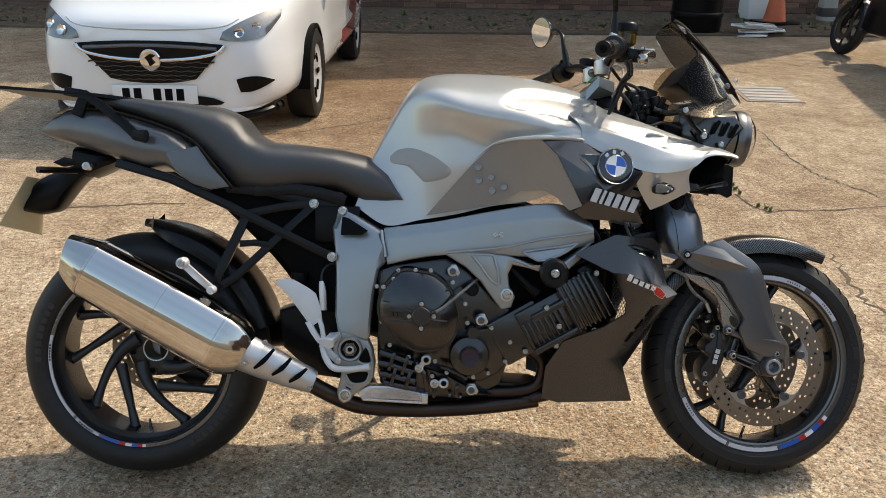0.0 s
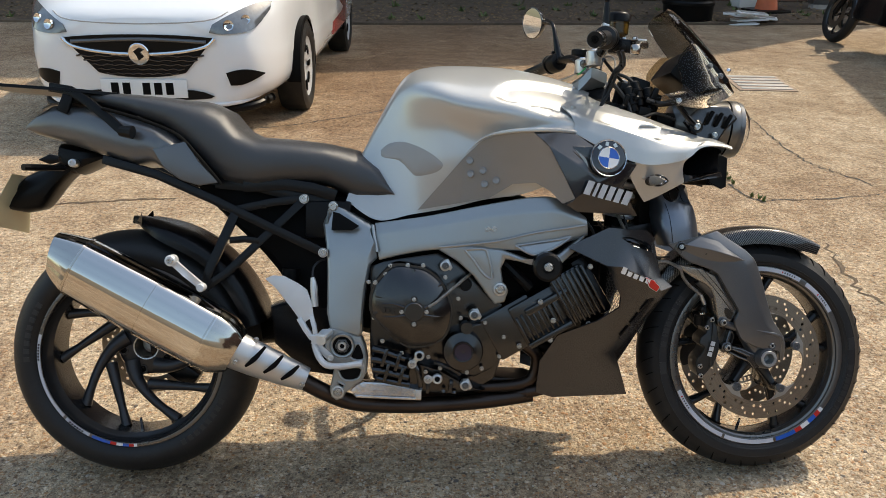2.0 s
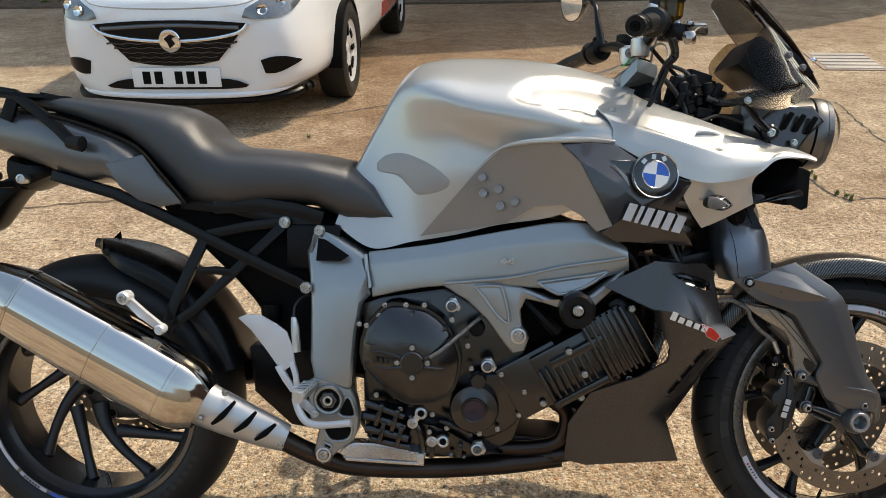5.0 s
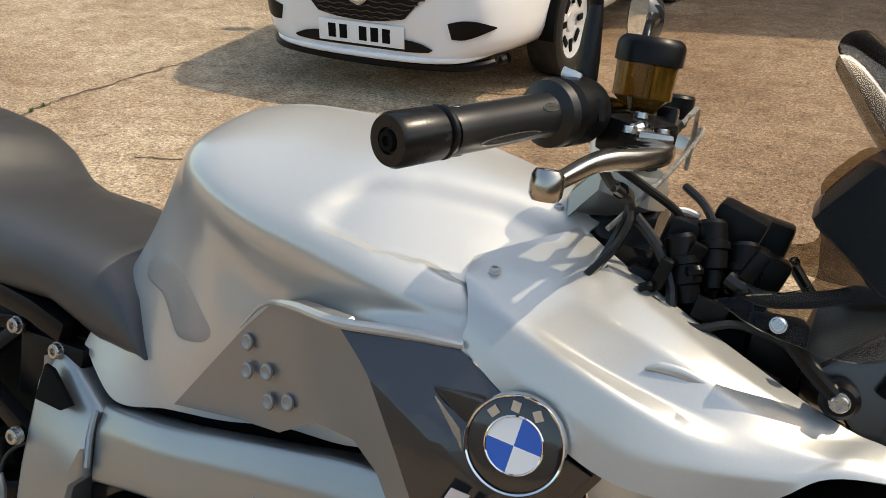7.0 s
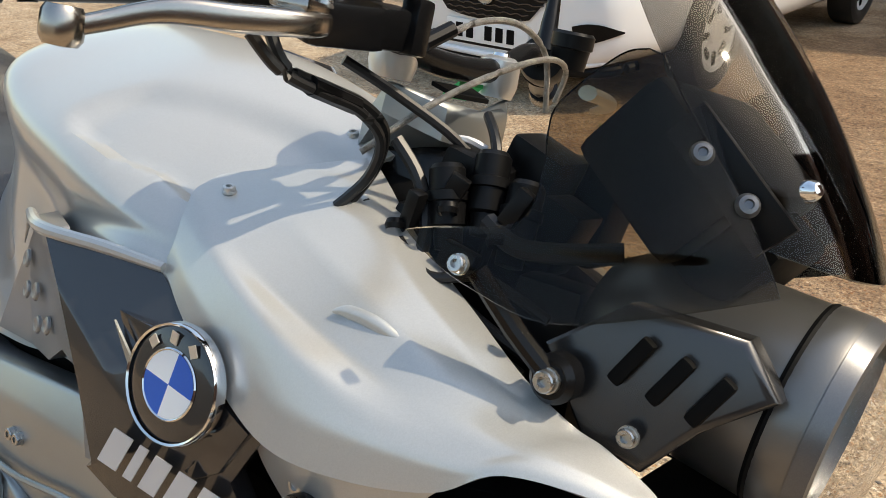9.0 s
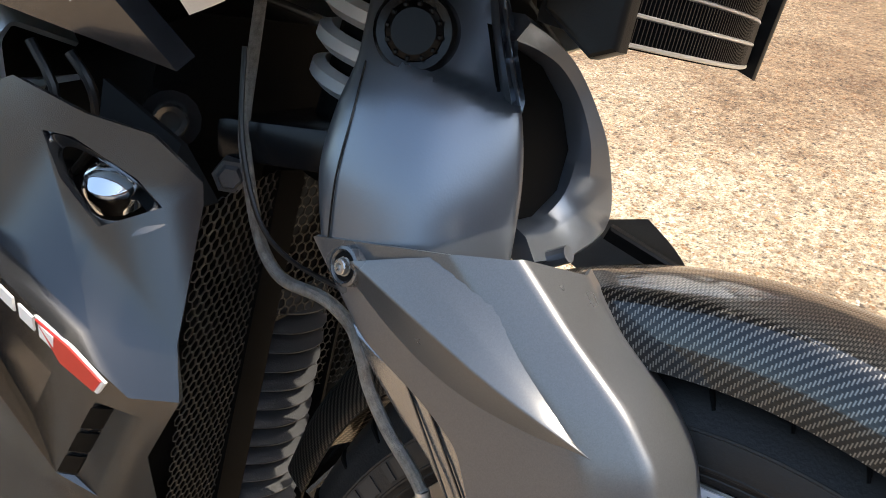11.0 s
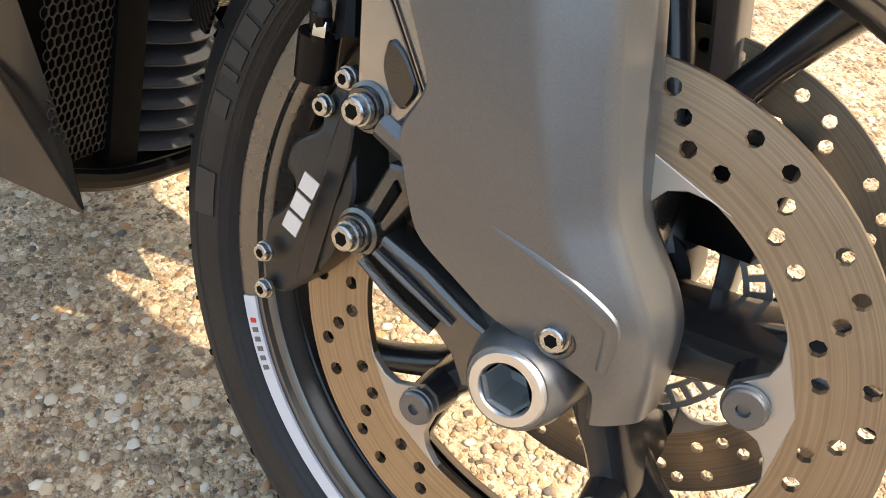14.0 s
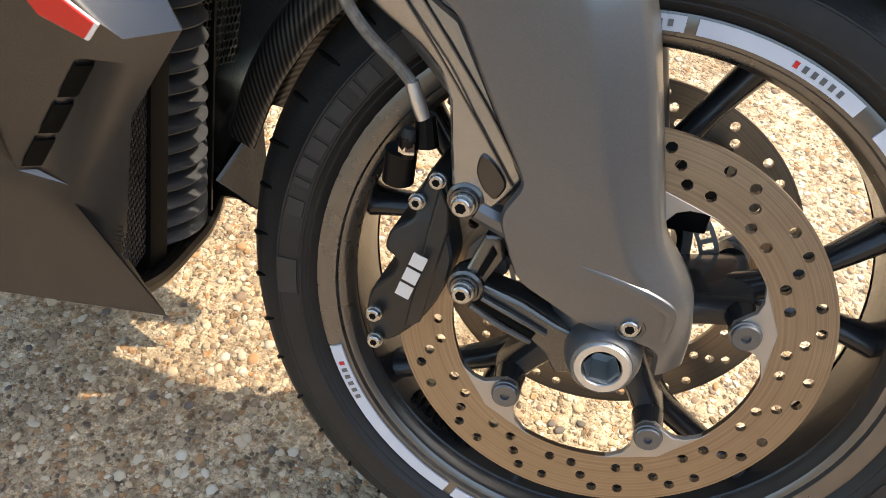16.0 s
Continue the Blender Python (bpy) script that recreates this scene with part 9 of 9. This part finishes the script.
tagged(part("cooler_fin", fin, PLASTIC, cooler), kind="stuff")
part("cooler_end", slab([(1.428, -0.112, 0.826), (1.462, -0.120, 0.826), (1.478, -0.118, 0.818), (1.478, -0.114, 0.748), (1.466, -0.116, 0.742), (1.434, -0.112, 0.758)], 0.012, 0.004, 3), PLASTIC, cooler)
part("cooler_end", slab([(1.430, 0.072, 0.828), (1.486, 0.072, 0.826), (1.482, 0.072, 0.745), (1.436, 0.072, 0.758)], 0.006, 0.002), PLASTIC, cooler)

# front indicators
for s in (1, -1):
    stalk = tube([(1.262, -0.178 * s, 0.760), (1.265, -0.200 * s, 0.761), (1.266, -0.217 * s, 0.762)], [0.0125, 0.0110, 0.0098], 12, 3, flat=1.2)
    st = part("indicator_stalk", stalk, RUBBER, bike, "ribbed rubber indicator stalk")
    for i in range(4):
        part("stalk_rib", lathe([(0.0108, -0.001), (0.0118, 0.0), (0.0108, 0.001)], (1.2635 + 0.0008 * i, (-0.192 - 0.0065 * i) * s, 0.7610), (0.1, -s, 0), 16), RUBBER, st)
    part("stalk_screw", lathe([(0, 0.001), (0.003, 0.001), (0.0035, 0.003), (0.006, 0.0025), (0.007, -0.002)], (1.250, -0.2050 * s, 0.770), (0, -s, 0), 14), BOLT, st)
    pod = []
    for i in range(9):
        t = i / 8
        w = 0.0138 * math.sin(math.pi * min(1, 0.32 + t * 0.68)) ** 0.8 + 0.0005
        c = Vector((1.266 + 0.010 * t, (-0.216 - 0.088 * t) * s, 0.762 - 0.0005 * t))
        pod.append([c + Vector((w * 0.85 * math.cos(a), 0, w * math.sin(a))) for a in np.linspace(0, 2 * math.pi, 15)[:-1]])
    lens = part("indicator_lens", loft(pod), GLASS, st, "clear tapered indicator lens")
    lens.visible_shadow = False
    edge_up, edge_low = [], []
    for ring in pod[1:]:
        c = sum(ring, Vector()) / len(ring)
        w = max((p - c).z for p in ring)
        edge_up.append(c + Vector((0.002, 0, w * 1.01)))
        edge_low.append(c + Vector((0.002, 0, -w * 1.01)))
    part("lens_rim", tube(edge_up + edge_low[::-1], 0.0008, 6, 2), GUNMETAL, st)
    part("indicator_base", loft([[c + (p - c) * 1.03 for p in ring] for ring, c in ((r, sum(r, Vector()) / len(r)) for r in (pod[0], [p.lerp(q, 0.6) for p, q in zip(pod[0], pod[1])]))]), PLASTIC, st)
    back = []
    for ring in pod[:]:
        c = sum(ring, Vector()) / len(ring)
        back.append([c + Vector(((p - c).x * 0.30 - 0.007, 0, (p - c).z * 0.75)) for p in ring])
    part("indicator_reflector", loft(back), ALLOY, st)
    for i in (0, 1):
        part("indicator_bulb", lathe([(0, 0.006), (0.004, 0.005), (0.006, 0.0), (0.0065, -0.003)], (1.2705 + 0.002 * i, (-0.238 - 0.016 * i) * s, 0.762), (1, -0.3 * s, 0), 14), CHROME, st)

# handlebar, controls
bar = tube([(1.086, -0.385, 1.054), (1.120, -0.300, 1.072), (1.150, -0.215, 1.088), (1.165, -0.14, 1.090), (1.160, -0.07, 1.068), (1.155, 0.0, 1.062), (1.150, 0.07, 1.068), (1.135, 0.14, 1.090), (1.105, 0.215, 1.092), (1.06, 0.30, 1.076), (1.015, 0.385, 1.06)], 0.0112, 14, 5)
bar_ob = part("handlebar", bar, MATTBLACK, bike, "black tubular handlebar with rubber grips")


def grip(p0, p1, end):
    p0, p1 = Vector(p0), Vector(p1)
    ax = p1 - p0
    L = ax.length
    g = lathe([(0.0, 0.0), (0.0158, 0.0), (0.0165, 0.004), (0.0168, 0.03), (0.0166, L - 0.02), (0.0175, L - 0.012), (0.026, L - 0.008), (0.027, L), (0.012, L)], p0, ax, 28)
    part("grip", g, GRIPRUBBER, bar_ob, "ribbed black rubber grip")
    a, u, v = basis(ax)
    for k in range(6):
        mid, lo, hi = 2 * math.pi * k / 6 + 0.5, (0.16, 0.04, 0.74)[k % 3], (0.72, 0.13, 0.90)[k % 3]
        rows, rim_a, rim_b = [], [], []
        for i in range(11):
            f = i / 10
            half = 0.0012 + 0.19 * math.sin(math.pi * f) ** 0.45
            c = p0 + a * (L * (lo + (hi - lo) * f))
            row = [c + (math.cos(mid + half * w) * u + math.sin(mid + half * w) * v) * 0.01705 for w in (-1, -0.5, 0, 0.5, 1)]
            rows.append(row)
            rim_a.append(row[0])
            rim_b.append(row[-1])
        pad = loft(rows, closed=False)
        pad.normal_update()
        bmesh.ops.solidify(pad, geom=pad.faces[:], thickness=0.0006)
        part("grip_pad", pad, PADMESH, bar_ob)
        part("pad_edge", tube(rim_a + rim_b[::-1], 0.00035, 5, 1), GUNMETAL, bar_ob)
    e = Vector(end)
    part("bar_end_weight", lathe([(0.0, -0.002), (0.008, -0.002), (0.009, -0.004), (0.0165, -0.004), (0.0185, 0.0), (0.0185, 0.036), (0.0150, 0.039), (0.0188, 0.041), (0.0188, 0.044), (0.0, 0.046)], e, p1 - e, 28), MATTBLACK, bar_ob)
    part("bar_end_screw", lathe([(0, -0.003), (0.003, -0.003), (0.0035, -0.0055), (0.0065, -0.0055), (0.0075, -0.002)], e, p1 - e, 14), DARK, bar_ob)


grip((1.103, -0.357, 1.061), (1.140, -0.246, 1.083), (1.086, -0.400, 1.053))
grip((1.028, 0.357, 1.066), (1.092, 0.246, 1.088), (1.008, 0.400, 1.055))
for s, c in ((1, Vector((1.148, -0.228, 1.086))), (-1, Vector((1.103, 0.228, 1.09)))):
    ax = Vector((0.32, s, 0.18)) if s == 1 else Vector((0.4, -1, 0.1))
    sw = lathe([(0.0, -0.02), (0.022, -0.018), (0.0265, -0.012), (0.027, 0.012), (0.024, 0.022), (0.0, 0.024)], c, ax, 24)
    so = part("switch_housing", sw, PLASTIC, bar_ob, "black switch housing")
    part("switch_button", rounded_box(c + Vector((-0.004, 0.002 * s, 0.028)), (0.016, 0.012, 0.008), 0.002, (0, 15, 10)), ALLOY if s == 1 else PLASTIC, so)
    part("switch_clip", tube([c + Vector((0.022, -0.006 * s, 0.012)), c + Vector((0.027, -0.006 * s, -0.004))], 0.0035, 8, 1), PLASTIC, so)
# brake master cylinder, reservoir and lever
mc = rounded_box((1.196, -0.190, 1.074), (0.044, 0.055, 0.030), 0.006, (6, 8, -18))
mco = part("brake_master_cylinder", mc, MATTBLACK, bar_ob, "satin black brake master cylinder")
part("cylinder_tail", rounded_box((1.188, -0.140, 1.078), (0.034, 0.050, 0.030), 0.006, (4, 6, -12)), MATTBLACK, mco)
part("cylinder_union", rounded_box((1.205, -0.122, 1.082), (0.018, 0.018, 0.040), 0.004), MATTBLACK, mco)
part("clamp_screw", lathe([(0, 0.001), (0.003, 0.001), (0.0035, 0.003), (0.0055, 0.0025), (0.006, -0.002)], (1.196, -0.192, 1.091), (0, 0, 1), 14), BOLT, mco)
part("reservoir", lathe([(0.0, 0.0), (0.014, 0.0), (0.017, 0.006), (0.0245, 0.012), (0.0255, 0.040), (0.0, 0.040)], (1.187, -0.160, 1.094), (0.03, -0.06, 1), 32), FLUID, bar_ob, "brown translucent brake fluid reservoir")
cap_p = [(0.0, 0.061), (0.023, 0.061), (0.0265, 0.058), (0.0282, 0.054), (0.0282, 0.040), (0.024, 0.039), (0.0, 0.039)]
part("reservoir_cap", lathe(cap_p, (1.187, -0.160, 1.094), (0.03, -0.06, 1), 32), PLASTIC, bar_ob)
part("clutch_reservoir", lathe([(0.0, 0.0), (0.018, 0.0), (0.02, 0.02), (0.022, 0.021), (0.022, 0.034), (0.019, 0.037), (0.0, 0.037)], (1.160, 0.180, 1.085), (0.03, -0.06, 1), 28), PLASTIC, bar_ob)
LEVER = [((1.183, -0.357, 1.0405), 0.0048, 0.0050), ((1.188, -0.343, 1.0465), 0.0054, 0.0054), ((1.196, -0.326, 1.0545), 0.0064, 0.0060), ((1.205, -0.309, 1.0590), 0.0086, 0.0074), ((1.215, -0.288, 1.0610), 0.0104, 0.0080), ((1.223, -0.265, 1.0640), 0.0112, 0.0082), ((1.225, -0.243, 1.0670), 0.0112, 0.0080), ((1.218, -0.226, 1.0690), 0.0090, 0.0070)]
mids = spline([q[0] for q in LEVER], 4)
rings = []
for i, p in enumerate(mids):
    f = min(i / 4, len(LEVER) - 1.001)
    lo = int(f)
    hw, hh = (LEVER[lo][k] + (LEVER[lo + 1][k] - LEVER[lo][k]) * (f - lo) for k in (1, 2))
    way = (mids[min(i + 1, len(mids) - 1)] - mids[max(i - 1, 0)]).normalized()
    out = way.cross(Vector((0, 0, 1))).normalized()
    rise = out.cross(way)
    rings.append([p + out * hw * math.copysign(abs(math.cos(t)) ** 0.55, math.cos(t)) + rise * hh * math.copysign(abs(math.sin(t)) ** 0.55, math.sin(t)) for t in [2 * math.pi * j / 20 for j in range(20)]])
lever = loft(rings)
lever_ob = part("brake_lever", lever, LEVERALLOY, bar_ob, "machined alloy brake lever with a ball end")
part("lever_ball", lathe([(0.0, 0.004), (0.0042, 0.005), (0.0050, 0.0100), (0.0088, 0.0100), (0.0108, 0.0065), (0.0112, 0.0), (0.0108, -0.0065), (0.0085, -0.0100), (0.0, -0.011)], (1.180, -0.3625, 1.0395), (0, 0, 1), 36), LEVERALLOY, lever_ob)
for i in range(3):
    # black discs on the lever paint the shade of its holes
    part("lever_hole", lathe([(0, 0.0), (0.0042, 0.0), (0.0046, -0.002)], (1.2185 - 0.0050 * i, -0.272 - 0.0125 * i, 1.0716 - 0.0016 * i), (0, 0, 1), 14), DARK, lever_ob)
adj = rounded_box((1.218, -0.243, 1.0765), (0.026, 0.030, 0.008), 0.003, (0, 0, 20))
part("lever_adjuster", adj, LEVERALLOY, lever_ob)
knob = tube([(1.205, -0.2540, 1.0810), (1.209, -0.2440, 1.0825), (1.214, -0.2360, 1.0810)], [0.0040, 0.0056, 0.0036], 10, 3)
part("adjuster_cam", knob, CHROME, lever_ob)
for p, r in (((1.203, -0.2585, 1.0790), 0.0046), ((1.222, -0.2270, 1.0800), 0.0046)):
    bolt(p, r, lever_ob, (0, 0, 1))
part("clutch_lever", tube([(1.168, 0.222, 1.066), (1.172, 0.260, 1.062), (1.150, 0.31, 1.055), (1.11, 0.36, 1.048)], [0.013, 0.011, 0.009, 0.007], 12, 5, flat=0.65, up=(0, 0, 1)), ALLOY, bar_ob)
# mirrors
for s, base, mid, top in ((1, (1.150, -0.205, 1.095), (1.150, -0.212, 1.170), (1.120, -0.300, 1.265)), (-1, (1.110, 0.212, 1.100), (1.100, 0.225, 1.165), (1.085, 0.320, 1.222))):
    stem = tube([base, Vector(base).lerp(Vector(mid), 0.45), mid], [0.0105, 0.0095, 0.006], 12, 3)
    tube([mid, Vector(mid) + (Vector(top) - Vector(mid)) * 0.2 + Vector((0, 0, 0.022)), Vector(mid).lerp(Vector(top), 0.7) + Vector((0, 0, 0.012)), top], [0.006, 0.006, 0.007, 0.010], 12, 4, stem)
    part("mirror", stem, MATTBLACK, bar_ob, "round black mirror on a bent stalk")
    tc_ = Vector(top) + Vector((-0.03, 0.05 * (-s), 0.004))
    axm = Vector((-1.0, 0.12, 0.08)) if s == 1 else Vector((-0.84, -0.52, -0.10))
    part("mirror_shell", lathe([(0.0, -0.034), (0.03, -0.026), (0.044, -0.008), (0.046, 0.002), (0.043, 0.003)], tc_, axm, 36), BLACKGLOSS, bar_ob)
    part("mirror_glass", lathe([(0.0, 0.0035), (0.0435, 0.0025)], tc_, axm, 36), MIRROR, bar_ob)
# yoke
yoke = slab([(1.115, -0.060, 1.010), (1.145, -0.072, 1.045), (1.19, -0.045, 1.032), (1.20, 0.0, 1.027), (1.19, 0.045, 1.032), (1.16, 0.085, 1.048), (1.125, 0.085, 1.020), (1.105, 0.04, 1.000), (1.100, 0.0, 0.995), (1.105, -0.035, 1.000)], 0.03, 0.008, 3, way=(0, 0, -1))
yo = part("top_yoke", yoke, FRAMEGREY, bike, "silver-grey cast top yoke")
part("yoke_window", slab([(1.157, -0.030, 1.0475), (1.180, -0.025, 1.041), (1.180, 0.025, 1.041), (1.157, 0.030, 1.0475)], 0.004, 0.001, way=(0, 0, -1)), DARK, yo)
part("green_sticker", slab([(1.134, 0.018, 1.038), (1.150, 0.018, 1.052), (1.150, 0.055, 1.052), (1.134, 0.055, 1.038)], 0.0035, 0, way=(0, 0, -1)), GREEN, yo)
for s in (1, -1):
    part("bar_clamp", lathe([(0.0, 0.026), (0.012, 0.026), (0.019, 0.022), (0.020, 0.0), (0.017, -0.012)], (1.150, -0.075 * s, 1.055), (0, 0, 1), 24), ALLOY, yo)
    part("clamp_bolt", lathe([(0, 0.024), (0.004, 0.024), (0.005, 0.029), (0.008, 0.029), (0.009, 0.026)], (1.150, -0.075 * s, 1.055), (0, 0, 1), 16), CHROME, yo)
part("yoke_skirt", body([(1.105, 0.995), (1.20, 1.00)], [(1.105, 0.93), (1.20, 0.90)], [(1.105, 0.050), (1.20, 0.045)], 6, 14, 4), MATTBLACK, bike)
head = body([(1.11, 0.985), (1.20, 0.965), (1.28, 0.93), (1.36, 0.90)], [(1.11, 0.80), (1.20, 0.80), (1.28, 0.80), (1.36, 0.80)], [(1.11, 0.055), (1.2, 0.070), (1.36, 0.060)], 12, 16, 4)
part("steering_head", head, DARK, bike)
for c, sz, tn in (((1.235, -0.055, 0.965), (0.055, 0.030, 0.075), (8, 12, 15)), ((1.270, -0.020, 0.985), (0.050, 0.045, 0.070), (5, 18, 0)), ((1.305, -0.03, 0.955), (0.035, 0.050, 0.055), (0, 20, 5)), ((1.29, 0.04, 0.97), (0.06, 0.05, 0.08), (0, 10, 0)), ((1.21, -0.075, 0.925), (0.05, 0.02, 0.05), (0, 10, 12)), ((1.33, -0.06, 0.90), (0.05, 0.04, 0.06), (0, 0, 10))):
    part("wiring_box", rounded_box(c, sz, 0.006, tn), PLASTIC, bike)
part("cable_tie", tube([(1.216, -0.070, 1.008), (1.228, -0.062, 1.010), (1.240, -0.052, 1.006)], 0.003, 6, 3), WHITEALLOY, bike)
part("brake_line", tube([(1.196, -0.118, 1.068), (1.206, -0.100, 1.076), (1.215, -0.06, 1.098), (1.212, 0.0, 1.105), (1.205, 0.06, 1.088), (1.20, 0.09, 1.04)], 0.0027, 10, 6), BRAID, bike)
part("brake_line", tube([(1.17, -0.115, 0.985), (1.20, -0.08, 1.03), (1.215, -0.02, 1.065), (1.215, 0.05, 1.085), (1.20, 0.11, 1.08), (1.19, 0.12, 1.05)], 0.0027, 10, 6), BRAID, bike)
part("line_ferrule", tube([(1.203, -0.106, 1.073), (1.209, -0.084, 1.088)], 0.0062, 10, 1), PLASTIC, bike)
for q in ([(1.175, -0.225, 1.058), (1.185, -0.215, 1.038), (1.19, -0.180, 1.030), (1.188, -0.140, 1.022), (1.185, -0.110, 1.005), (1.175, -0.100, 0.975), (1.165, -0.11, 0.945)],
          [(1.180, -0.245, 1.055), (1.190, -0.225, 1.036), (1.195, -0.190, 1.026), (1.192, -0.150, 1.018), (1.190, -0.118, 0.998), (1.178, -0.110, 0.968), (1.160, -0.12, 0.94)],
          [(1.16, -0.14, 1.05), (1.19, -0.10, 1.03), (1.23, -0.06, 1.00), (1.26, -0.04, 0.95), (1.24, -0.05, 0.90)],
          [(1.22, -0.03, 1.03), (1.25, -0.055, 1.01), (1.27, -0.065, 0.96), (1.26, -0.06, 0.90)],
          [(1.20, -0.09, 0.93), (1.24, -0.10, 0.92), (1.29, -0.11, 0.90), (1.34, -0.10, 0.88)]):
    part("control_cable", tube(q, 0.0042, 8, 5), CABLE, bike)
part("cable_adjuster", tube([(1.193, -0.200, 1.030), (1.189, -0.150, 1.021)], 0.007, 8, 1), PLASTIC, bike)
for p, r in (((1.0855, -0.1630, 0.9330), 0.0052), ((1.1053, -0.0564, 0.9880), 0.0052)):
    bolt(p, r, bike, (0.1, -0.35, 1.0), mat=ALLOY, name="tank_screw")

# more looms between the steering head and the screen
for q, r in (([(1.19, -0.10, 1.00), (1.215, -0.095, 0.975), (1.235, -0.10, 0.94), (1.24, -0.115, 0.90)], 0.0055), ([(1.17, -0.10, 0.945), (1.20, -0.10, 0.925), (1.245, -0.105, 0.905), (1.29, -0.105, 0.88), (1.34, -0.10, 0.865)], 0.006), ([(1.28, -0.09, 0.96), (1.31, -0.095, 0.95), (1.345, -0.09, 0.955), (1.38, -0.075, 0.965)], 0.0075), ([(1.22, -0.11, 0.93), (1.26, -0.12, 0.915), (1.30, -0.11, 0.925), (1.35, -0.10, 0.91)], 0.004)):
    part("wiring", tube(q, r, 8, 5), CABLE, bike)
for c, sz, tn in (((1.247, -0.092, 0.975), (0.016, 0.010, 0.024), (10, 20, 30)), ((1.30, -0.088, 0.975), (0.014, 0.012, 0.030), (0, 25, 10)), ((1.272, -0.105, 0.93), (0.03, 0.012, 0.02), (0, 10, 5)), ((1.225, -0.108, 0.955), (0.012, 0.012, 0.03), (8, 15, 0))):
    part("plug_connector", rounded_box(c, sz, 0.003, tn), PLASTIC, bike)
for p in ((1.252, -0.103, 0.962), (1.296, -0.098, 0.95), (1.215, -0.112, 0.94)):
    part("loom_clip", lathe([(0.0072, -0.004), (0.0085, 0.0), (0.0072, 0.004)], p, (0.4, -0.3, -1), 14), PLASTIC, bike)
for p, axis in (((1.255, -0.062, 1.000), (0.25, -0.25, -1)), ((1.288, -0.060, 0.985), (0.15, -0.3, -1)), ((1.232, -0.085, 0.985), (0.35, -0.1, -1))):
    plug = lathe([(0.0, -0.006), (0.011, -0.006), (0.014, -0.002), (0.014, 0.014), (0.0165, 0.015), (0.0165, 0.022), (0.0145, 0.023), (0.0145, 0.040), (0.0115, 0.042), (0.0105, 0.058), (0.0, 0.060)], p, axis, 22)
    part("round_connector", plug, PLASTIC, bike, "black round cable connector")

# ---- bricks of the wall, nearest courses ----
count = 0
for row in range(5):
    for i in range(60):
        x = -4.6 + i * 0.226 + (0.113 if row % 2 else 0)
        ob = new("brick", brick_me)
        ob.parent = wall_ob
        ob.location = (x, 10.893, 0.085 + row * 0.076)
rest = bmesh.new()
me_v, me_f = [], []
for row in range(0, 34):
    for i in range(-36, 100):
        if row < 5 and 0 <= i < 60:
            continue
        x = -4.6 + i * 0.226 + (0.113 if row % 2 else 0)
        z = 0.085 + row * 0.076
        b = len(me_v)
        for dx, dy, dz in ((-0.1075, -0.01, -0.0325), (0.1075, -0.01, -0.0325), (0.1075, -0.01, 0.0325), (-0.1075, -0.01, 0.0325), (-0.1075, 0.006, -0.0325), (0.1075, 0.006, -0.0325), (0.1075, 0.006, 0.0325), (-0.1075, 0.006, 0.0325)):
            me_v.append((x + dx, 10.893 + dy, z + dz))
        me_f += [(b, b + 1, b + 2, b + 3), (b + 1, b + 5, b + 6, b + 2), (b, b + 3, b + 7, b + 4), (b + 3, b + 2, b + 6, b + 7), (b, b + 4, b + 5, b + 1)]
rest.free()
bm_me = bpy.data.meshes.new("upper_bricks")
bm_me.from_pydata(me_v, [], me_f)
bm_me.materials.append(BRICK)
ub = new("upper_bricks", bm_me)
ub.parent = wall_ob
tagged(ub, kind="stuff")
